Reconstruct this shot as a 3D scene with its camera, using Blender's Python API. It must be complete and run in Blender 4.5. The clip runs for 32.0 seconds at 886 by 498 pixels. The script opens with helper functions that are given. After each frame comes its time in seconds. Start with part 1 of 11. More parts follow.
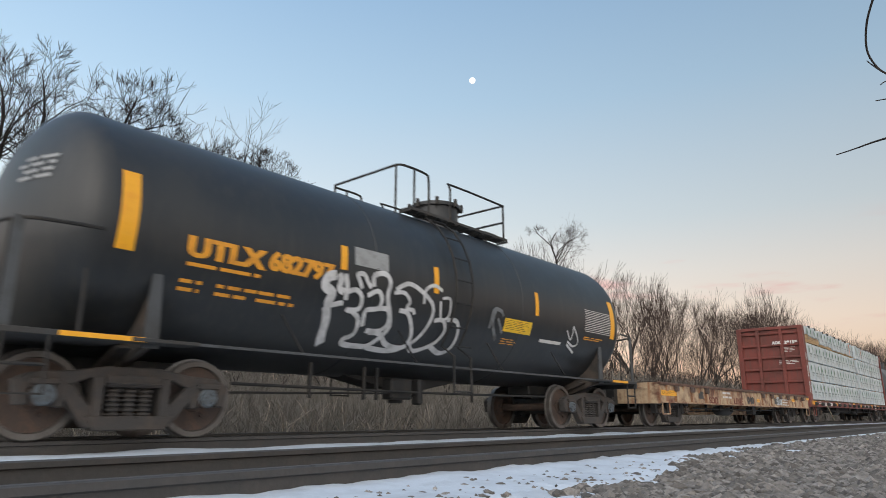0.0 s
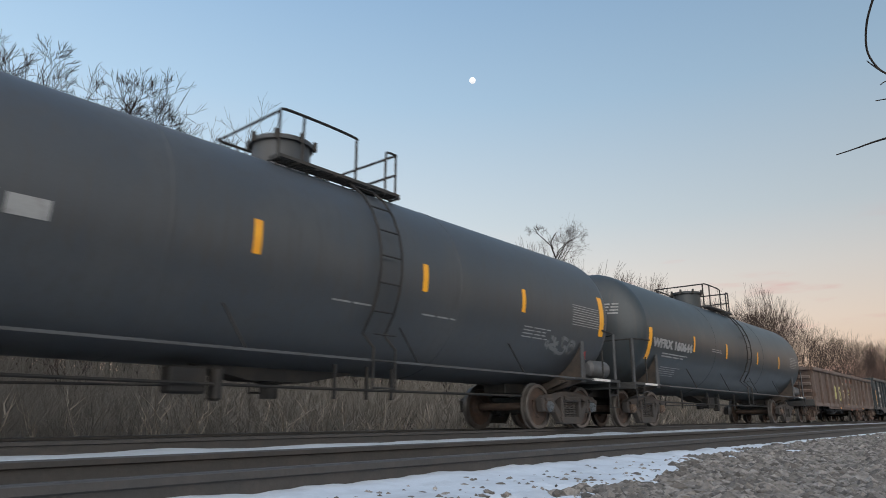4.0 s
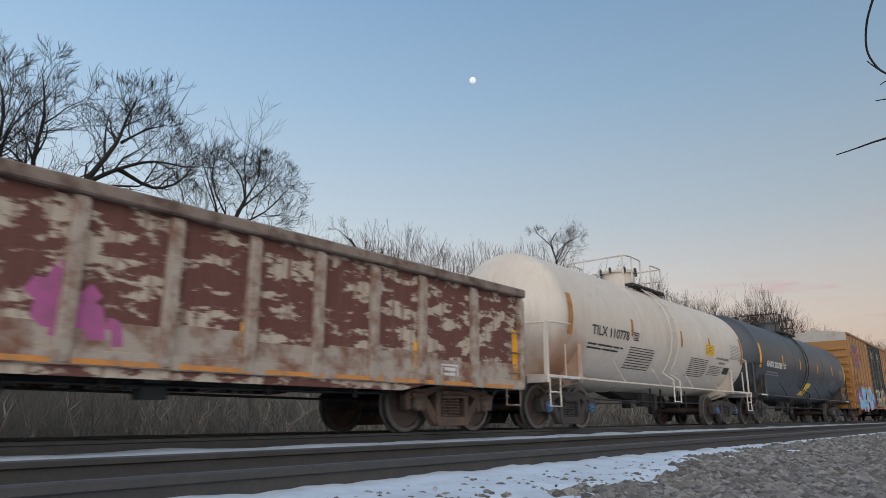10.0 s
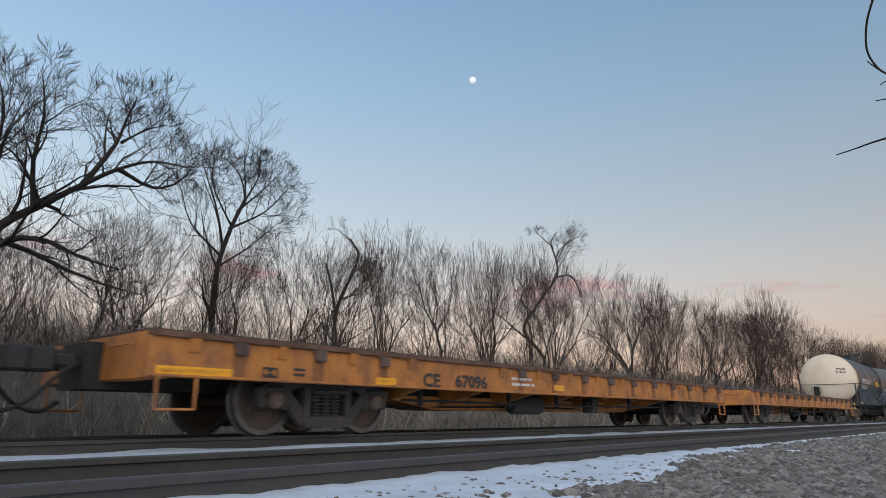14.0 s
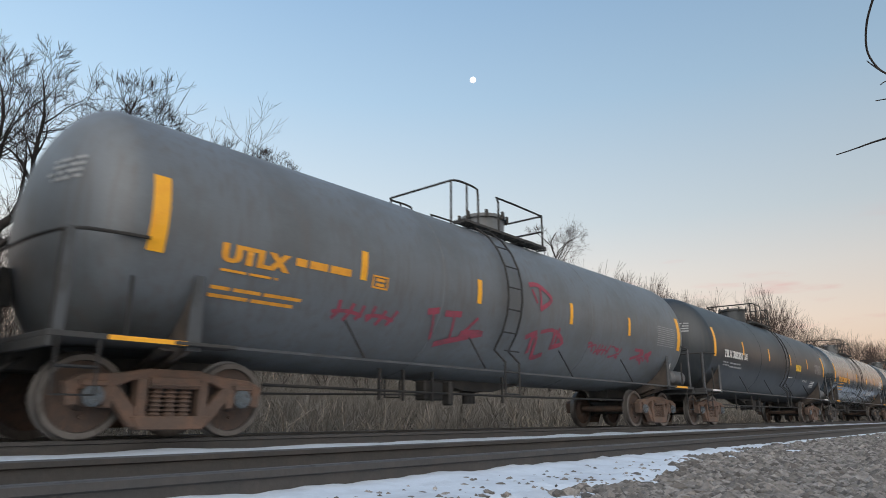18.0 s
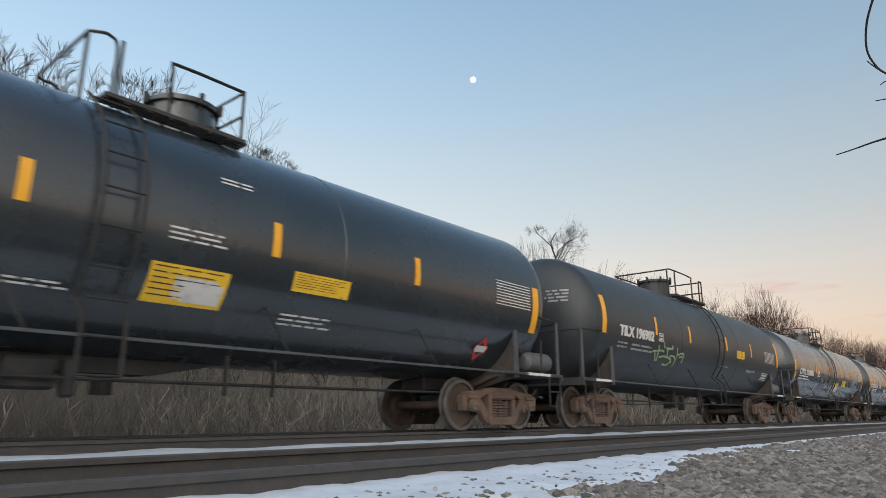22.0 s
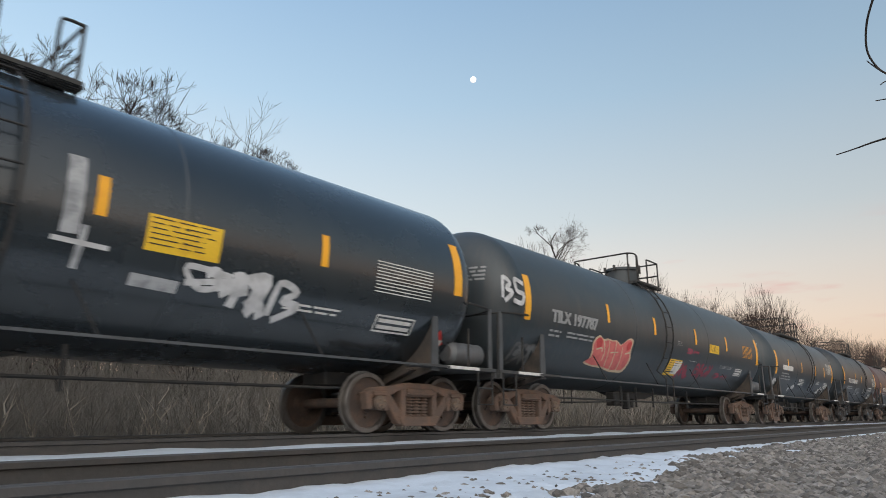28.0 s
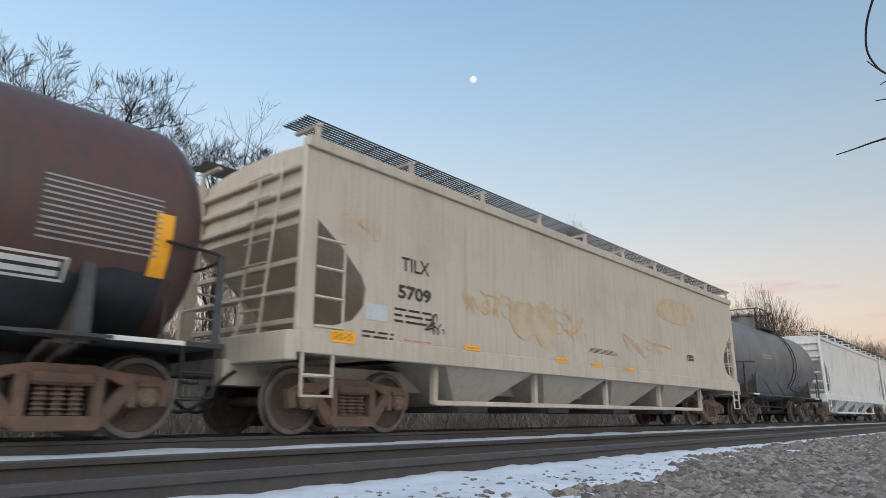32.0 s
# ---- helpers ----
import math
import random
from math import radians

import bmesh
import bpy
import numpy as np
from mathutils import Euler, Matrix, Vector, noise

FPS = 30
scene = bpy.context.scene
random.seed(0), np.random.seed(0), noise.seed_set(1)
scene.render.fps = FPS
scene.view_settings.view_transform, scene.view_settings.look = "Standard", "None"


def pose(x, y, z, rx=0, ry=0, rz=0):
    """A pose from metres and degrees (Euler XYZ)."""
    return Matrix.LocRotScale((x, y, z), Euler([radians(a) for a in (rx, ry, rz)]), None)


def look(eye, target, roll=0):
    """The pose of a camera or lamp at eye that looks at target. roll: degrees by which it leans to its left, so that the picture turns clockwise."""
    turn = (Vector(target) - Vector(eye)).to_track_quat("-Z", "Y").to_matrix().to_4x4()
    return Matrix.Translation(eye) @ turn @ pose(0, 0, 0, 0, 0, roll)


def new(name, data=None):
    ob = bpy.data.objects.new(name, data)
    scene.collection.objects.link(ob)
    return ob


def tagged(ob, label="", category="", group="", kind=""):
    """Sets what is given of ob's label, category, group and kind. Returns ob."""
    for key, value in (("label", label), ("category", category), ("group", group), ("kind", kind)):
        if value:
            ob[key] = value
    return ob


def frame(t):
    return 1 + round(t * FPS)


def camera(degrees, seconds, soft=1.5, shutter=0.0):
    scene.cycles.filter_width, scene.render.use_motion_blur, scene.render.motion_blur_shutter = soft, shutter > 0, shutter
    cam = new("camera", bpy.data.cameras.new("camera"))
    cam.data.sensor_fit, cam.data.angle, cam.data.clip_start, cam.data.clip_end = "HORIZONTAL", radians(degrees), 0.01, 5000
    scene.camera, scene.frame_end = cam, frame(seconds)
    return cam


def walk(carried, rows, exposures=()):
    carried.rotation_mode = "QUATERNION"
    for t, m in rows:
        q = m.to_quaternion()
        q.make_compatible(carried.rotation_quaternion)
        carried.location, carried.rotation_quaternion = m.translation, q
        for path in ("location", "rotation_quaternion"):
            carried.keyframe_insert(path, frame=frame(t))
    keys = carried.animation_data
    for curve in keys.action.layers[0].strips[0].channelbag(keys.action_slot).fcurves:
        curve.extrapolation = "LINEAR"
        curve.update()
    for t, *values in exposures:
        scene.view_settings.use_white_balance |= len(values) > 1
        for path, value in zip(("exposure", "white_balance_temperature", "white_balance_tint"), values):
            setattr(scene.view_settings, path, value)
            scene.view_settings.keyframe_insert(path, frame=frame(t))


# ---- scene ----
# camera: stands still beside the near track
EYE = (0.0, 0.0, 0.243)
YC = 8.431          # centre line of the train's track; x runs along the track, z = 0 is the rail top
cam = camera(67.99, 32.0, soft=0.8, shutter=0.12)
HEAD = (math.sin(radians(49.38)) * math.cos(radians(14.34)), math.cos(radians(49.38)) * math.cos(radians(14.34)), math.sin(radians(14.34)))
STAND = look(EYE, [e + 10 * h for e, h in zip(EYE, HEAD)], 0.031)
walk(cam, [(0.0, STAND), (32.0, STAND)], exposures=[(0.0, 0.0, 6650, 10), (1.0, -0.13, 6608, 10), (1.2, -0.2, 6600, 10), (1.6, -0.35, 6436, 10), (2.0, -0.42, 6273, 10), (2.3, -0.43, 6150, 10), (3.0, -0.45, 6189, 10), (3.2, -0.39, 6200, 10), (4.0, -0.13, 6520, 10), (4.2, -0.09, 6600, 10), (4.5, -0.03, 6590, 10), (6.5, 0.0, 6523, 10), (6.6, 0.0, 6520, 10), (8.0, 0.0, 6432, 10), (8.5, -0.16, 6400, 10), (9.0, -0.32, 6340, 10), (10.0, -0.38, 6221, 10), (10.6, -0.38, 6150, 10), (11.0, -0.38, 6194, 10), (11.5, -0.28, 6250, 10), (12.0, -0.18, 6406, 10), (12.3, -0.02, 6680, 10), (12.6, 0.1, 6760, 10), (13.0, -0.04, 6620, 10), (13.7, -0.23, 6300, 10), (14.0, -0.33, 6225, 10), (14.5, -0.42, 6220, 10), (16.5, -0.37, 6150, 10), (16.9, -0.36, 6207, 10), (17.2, -0.28, 6250, 10), (17.3, -0.25, 6285, 10), (18.0, -0.03, 6530, 10), (18.2, -0.02, 6600, 10), (19.0, 0.0, 6720, 10), (31.0, 0.0, 6720, 10), (31.5, 0.0, 6600, 10), (32.0, 0.0, 6380, 10)])


# metres by which the train jumps at 2.5 s, to fit the camera's view
VIEW_JUMP = 0.57


def travel(t):
    """How far the train has run since the start, in metres, with a jump at 2.5 s that fits the camera's view."""
    f = max(0.0, min(1.0, (t - 2.42) / 0.2))
    return 14.908 * t + 0.784 * (t - 16) ** 2 / 100 - 0.387 * (t - 16) ** 3 / 1000 + VIEW_JUMP * f * f * (3 - 2 * f)


# ---- light: clear dusk, the sun just gone behind the camera
SUN_TURN = 230.0
world = bpy.data.worlds.new("dusk_sky")
scene.world = world
world.use_nodes = True
wn, wl = world.node_tree.nodes, world.node_tree.links
wn.clear()
w_out = wn.new("ShaderNodeOutputWorld")
w_bg = wn.new("ShaderNodeBackground")
w_co = wn.new("ShaderNodeTexCoord")
w_sep = wn.new("ShaderNodeSeparateXYZ")
wl.new(w_co.outputs["Generated"], w_sep.inputs[0])
w_ramp = wn.new("ShaderNodeValToRGB")
wl.new(w_sep.outputs["Z"], w_ramp.inputs[0])
SKY = ((0.0, (0.78, 0.50, 0.36)), (0.05, (0.80, 0.57, 0.45)), (0.13, (0.8, 0.665, 0.59)), (0.2, (0.69, 0.655, 0.64)), (0.28, (0.53, 0.60, 0.66)), (0.45, (0.34, 0.49, 0.65)), (0.65, (0.20, 0.35, 0.56)), (1.0, (0.13, 0.25, 0.46)))
el = w_ramp.color_ramp.elements
el[0].position, el[0].color = SKY[0][0], (*SKY[0][1], 1)
el[1].position, el[1].color = SKY[-1][0], (*SKY[-1][1], 1)
for pos, col in SKY[1:-1]:
    e = el.new(pos)
    e.color = (*col, 1)
w_sky = wn.new("ShaderNodeTexSky")
w_sky.sky_type, w_sky.sun_disc = "NISHITA", False
w_sky.sun_elevation, w_sky.sun_rotation = radians(1.5), radians(SUN_TURN)
w_mix = wn.new("ShaderNodeMixRGB")
w_mix.blend_type = "ADD"
w_mix.inputs[0].default_value = 0.06
wl.new(w_ramp.outputs[0], w_mix.inputs[1])
wl.new(w_sky.outputs[0], w_mix.inputs[2])
w_dot = wn.new("ShaderNodeVectorMath")
w_dot.operation = "DOT_PRODUCT"
w_dot.inputs[1].default_value = (math.sin(radians(SUN_TURN)), math.cos(radians(SUN_TURN)), 0.12)
wl.new(w_co.outputs["Generated"], w_dot.inputs[0])
w_glow = wn.new("ShaderNodeMapRange")
w_glow.interpolation_type = "SMOOTHSTEP"
w_glow.inputs["From Min"].default_value, w_glow.inputs["From Max"].default_value = -0.1, 1.0
w_glow.inputs["To Min"].default_value, w_glow.inputs["To Max"].default_value = 0.0, 1.0
wl.new(w_dot.outputs["Value"], w_glow.inputs[0])
w_pale = wn.new("ShaderNodeMixRGB")      # the afterglow behind the camera: brighter and paler than the rest
w_pale.inputs[2].default_value = (1.86, 1.8, 1.74, 1)
wl.new(w_glow.outputs[0], w_pale.inputs[0])
w_map = wn.new("ShaderNodeMapping")      # faint pink cloud low over the wood
w_map.inputs["Scale"].default_value = (3.0, 3.0, 16.0)
wl.new(w_co.outputs["Generated"], w_map.inputs[0])
w_noise = wn.new("ShaderNodeTexNoise")
w_noise.inputs["Scale"].default_value, w_noise.inputs["Detail"].default_value = 1.7, 4
wl.new(w_map.outputs[0], w_noise.inputs[0])
w_cut = wn.new("ShaderNodeMapRange")
w_cut.interpolation_type = "SMOOTHSTEP"
w_cut.inputs["From Min"].default_value, w_cut.inputs["From Max"].default_value = 0.54, 0.72
w_cut.inputs["To Min"].default_value, w_cut.inputs["To Max"].default_value = 0.0, 0.7
wl.new(w_noise.outputs["Fac"], w_cut.inputs[0])
w_low = wn.new("ShaderNodeMapRange")
w_low.interpolation_type = "SMOOTHSTEP"
w_low.inputs["From Min"].default_value, w_low.inputs["From Max"].default_value = 0.2, 0.27
w_low.inputs["To Min"].default_value, w_low.inputs["To Max"].default_value = 1.0, 0.0
wl.new(w_sep.outputs["Z"], w_low.inputs[0])
w_amt = wn.new("ShaderNodeMath")
w_amt.operation = "MULTIPLY"
wl.new(w_cut.outputs[0], w_amt.inputs[0])
wl.new(w_low.outputs[0], w_amt.inputs[1])
w_pink = wn.new("ShaderNodeMixRGB")
w_pink.inputs[2].default_value = (0.8, 0.43, 0.42, 1)
wl.new(w_amt.outputs[0], w_pink.inputs[0])
wl.new(w_mix.outputs[0], w_pink.inputs[1])
wl.new(w_pink.outputs[0], w_pale.inputs[1])
wl.new(w_pale.outputs[0], w_bg.inputs[0])
w_turn = wn.new("ShaderNodeVectorMath")
w_turn.operation = "DOT_PRODUCT"
w_turn.inputs[1].default_value = (0.6, -0.8, 0.0)
wl.new(w_co.outputs["Generated"], w_turn.inputs[0])
w_side = wn.new("ShaderNodeMapRange")    # the sky darkens slowly from across the track to along it
w_side.inputs["From Min"].default_value, w_side.inputs["From Max"].default_value = -0.65, 0.55
w_side.inputs["To Min"].default_value, w_side.inputs["To Max"].default_value = 1.36, 0.87
wl.new(w_turn.outputs["Value"], w_side.inputs[0])
wl.new(w_side.outputs[0], w_bg.inputs[1])
wl.new(w_bg.outputs[0], w_out.inputs[0])

sun = new("sun", bpy.data.lights.new("sun", "SUN"))
sun.data.energy, sun.data.angle, sun.data.color = 0.5, radians(40), (1.0, 0.94, 0.89)
sun.matrix_world = look((0, 0, 30), (18 * math.sin(radians(SUN_TURN + 180)), 18 * math.cos(radians(SUN_TURN + 180)), 20))


# ---- materials
def make_mat(name, base, rough=0.6, metal=0.0, second=None, scale=3.0, amount=0.5, grain=0.12, bump=0.0, bump_scale=40.0, stretch=(1, 1, 1), island=0.0, obj_rand=0.0, streak=None, coat=0.0, sharp=0.0, spec=0.5, stain=None):
    """Paint, steel, wood or earth: a base colour with patches of a second one, fine grain and relief."""
    m = bpy.data.materials.new(name)
    m.use_nodes = True
    n, l = m.node_tree.nodes, m.node_tree.links
    b = n["Principled BSDF"]
    b.inputs["Metallic"].default_value = metal
    b.inputs["Coat Weight"].default_value = coat
    b.inputs["Specular IOR Level"].default_value = spec
    co = n.new("ShaderNodeTexCoord")
    mp = n.new("ShaderNodeMapping")
    mp.inputs["Scale"].default_value = stretch
    l.new(co.outputs["Object"], mp.inputs[0])
    big = n.new("ShaderNodeTexNoise")
    big.inputs["Scale"].default_value, big.inputs["Detail"].default_value, big.inputs["Roughness"].default_value = scale, 6, 0.62
    l.new(mp.outputs[0], big.inputs[0])
    ramp = n.new("ShaderNodeValToRGB")
    ramp.color_ramp.elements[0].position, ramp.color_ramp.elements[1].position = 0.62 - 0.34 * amount, (0.62 - 0.34 * amount + sharp if sharp else 0.78 - 0.3 * amount)
    l.new(big.outputs["Fac"], ramp.inputs[0])
    mix = n.new("ShaderNodeMixRGB")
    second = second or tuple(c * 0.7 for c in base)
    mix.inputs[1].default_value, mix.inputs[2].default_value = (*base, 1), (*second, 1)
    l.new(ramp.outputs[0], mix.inputs[0])
    colour = mix.outputs[0]
    if streak:
        mp2 = n.new("ShaderNodeMapping")
        mp2.inputs["Scale"].default_value = (6, 6, 0.35)
        l.new(co.outputs["Object"], mp2.inputs[0])
        st = n.new("ShaderNodeTexNoise")
        st.inputs["Scale"].default_value, st.inputs["Detail"].default_value = 1.6, 5
        l.new(mp2.outputs[0], st.inputs[0])
        sr = n.new("ShaderNodeValToRGB")
        sr.color_ramp.elements[0].position, sr.color_ramp.elements[1].position = 0.48, 0.72
        l.new(st.outputs["Fac"], sr.inputs[0])
        sm = n.new("ShaderNodeMixRGB")
        sm.inputs[2].default_value = (*streak, 1)
        l.new(sr.outputs[0], sm.inputs[0])
        l.new(colour, sm.inputs[1])
        colour = sm.outputs[0]
    if stain:      # rust that has run down and spread from one spot: colour, centre, size
        tint, centre, size = stain
        off = n.new("ShaderNodeMapping")
        off.vector_type = "TEXTURE"
        off.inputs["Location"].default_value, off.inputs["Scale"].default_value = centre, size
        l.new(co.outputs["Object"], off.inputs[0])
        far = n.new("ShaderNodeVectorMath")
        far.operation = "LENGTH"
        l.new(off.outputs[0], far.inputs[0])
        cloud = n.new("ShaderNodeTexNoise")
        cloud.inputs["Scale"].default_value, cloud.inputs["Detail"].default_value = 1.8, 6
        l.new(co.outputs["Object"], cloud.inputs[0])
        tot = n.new("ShaderNodeMath")
        tot.operation = "ADD"
        l.new(far.outputs["Value"], tot.inputs[0])
        l.new(cloud.outputs["Fac"], tot.inputs[1])
        fade = n.new("ShaderNodeMapRange")
        fade.interpolation_type = "SMOOTHSTEP"
        fade.inputs["From Min"].default_value, fade.inputs["From Max"].default_value = 0.55, 1.5
        fade.inputs["To Min"].default_value, fade.inputs["To Max"].default_value = 0.9, 0.0
        l.new(tot.outputs[0], fade.inputs[0])
        rm = n.new("ShaderNodeMixRGB")
        rm.inputs[2].default_value = (*tint, 1)
        l.new(fade.outputs[0], rm.inputs[0])
        l.new(colour, rm.inputs[1])
        colour = rm.outputs[0]
    fine = n.new("ShaderNodeTexNoise")
    fine.inputs["Scale"].default_value, fine.inputs["Detail"].default_value = bump_scale, 4
    l.new(co.outputs["Object"], fine.inputs[0])
    hsv = n.new("ShaderNodeHueSaturation")
    mr = n.new("ShaderNodeMapRange")
    mr.inputs["To Min"].default_value, mr.inputs["To Max"].default_value = 1 - grain, 1 + grain
    l.new(fine.outputs["Fac"], mr.inputs[0])
    val = mr.outputs[0]
    if island or obj_rand:
        src = n.new("ShaderNodeNewGeometry").outputs["Random Per Island"] if island else n.new("ShaderNodeObjectInfo").outputs["Random"]
        k = island or obj_rand
        mr2 = n.new("ShaderNodeMapRange")
        mr2.inputs["To Min"].default_value, mr2.inputs["To Max"].default_value = 1 - k, 1 + k
        l.new(src, mr2.inputs[0])
        mul = n.new("ShaderNodeMath")
        mul.operation = "MULTIPLY"
        l.new(val, mul.inputs[0])
        l.new(mr2.outputs[0], mul.inputs[1])
        val = mul.outputs[0]
    l.new(val, hsv.inputs["Value"])
    l.new(colour, hsv.inputs["Color"])
    l.new(hsv.outputs[0], b.inputs["Base Color"])
    rr = n.new("ShaderNodeMapRange")
    rr.inputs["To Min"].default_value, rr.inputs["To Max"].default_value = max(0.02, rough - 0.1), min(1, rough + 0.12)
    l.new(big.outputs["Fac"], rr.inputs[0])
    l.new(rr.outputs[0], b.inputs["Roughness"])
    if bump:
        bp = n.new("ShaderNodeBump")
        bp.inputs["Strength"].default_value, bp.inputs["Distance"].default_value = bump, 0.02
        l.new(fine.outputs["Fac"], bp.inputs["Height"])
        l.new(bp.outputs[0], b.inputs["Normal"])
    return m


MATS = {}


def paint(key):
    return MATS[key]


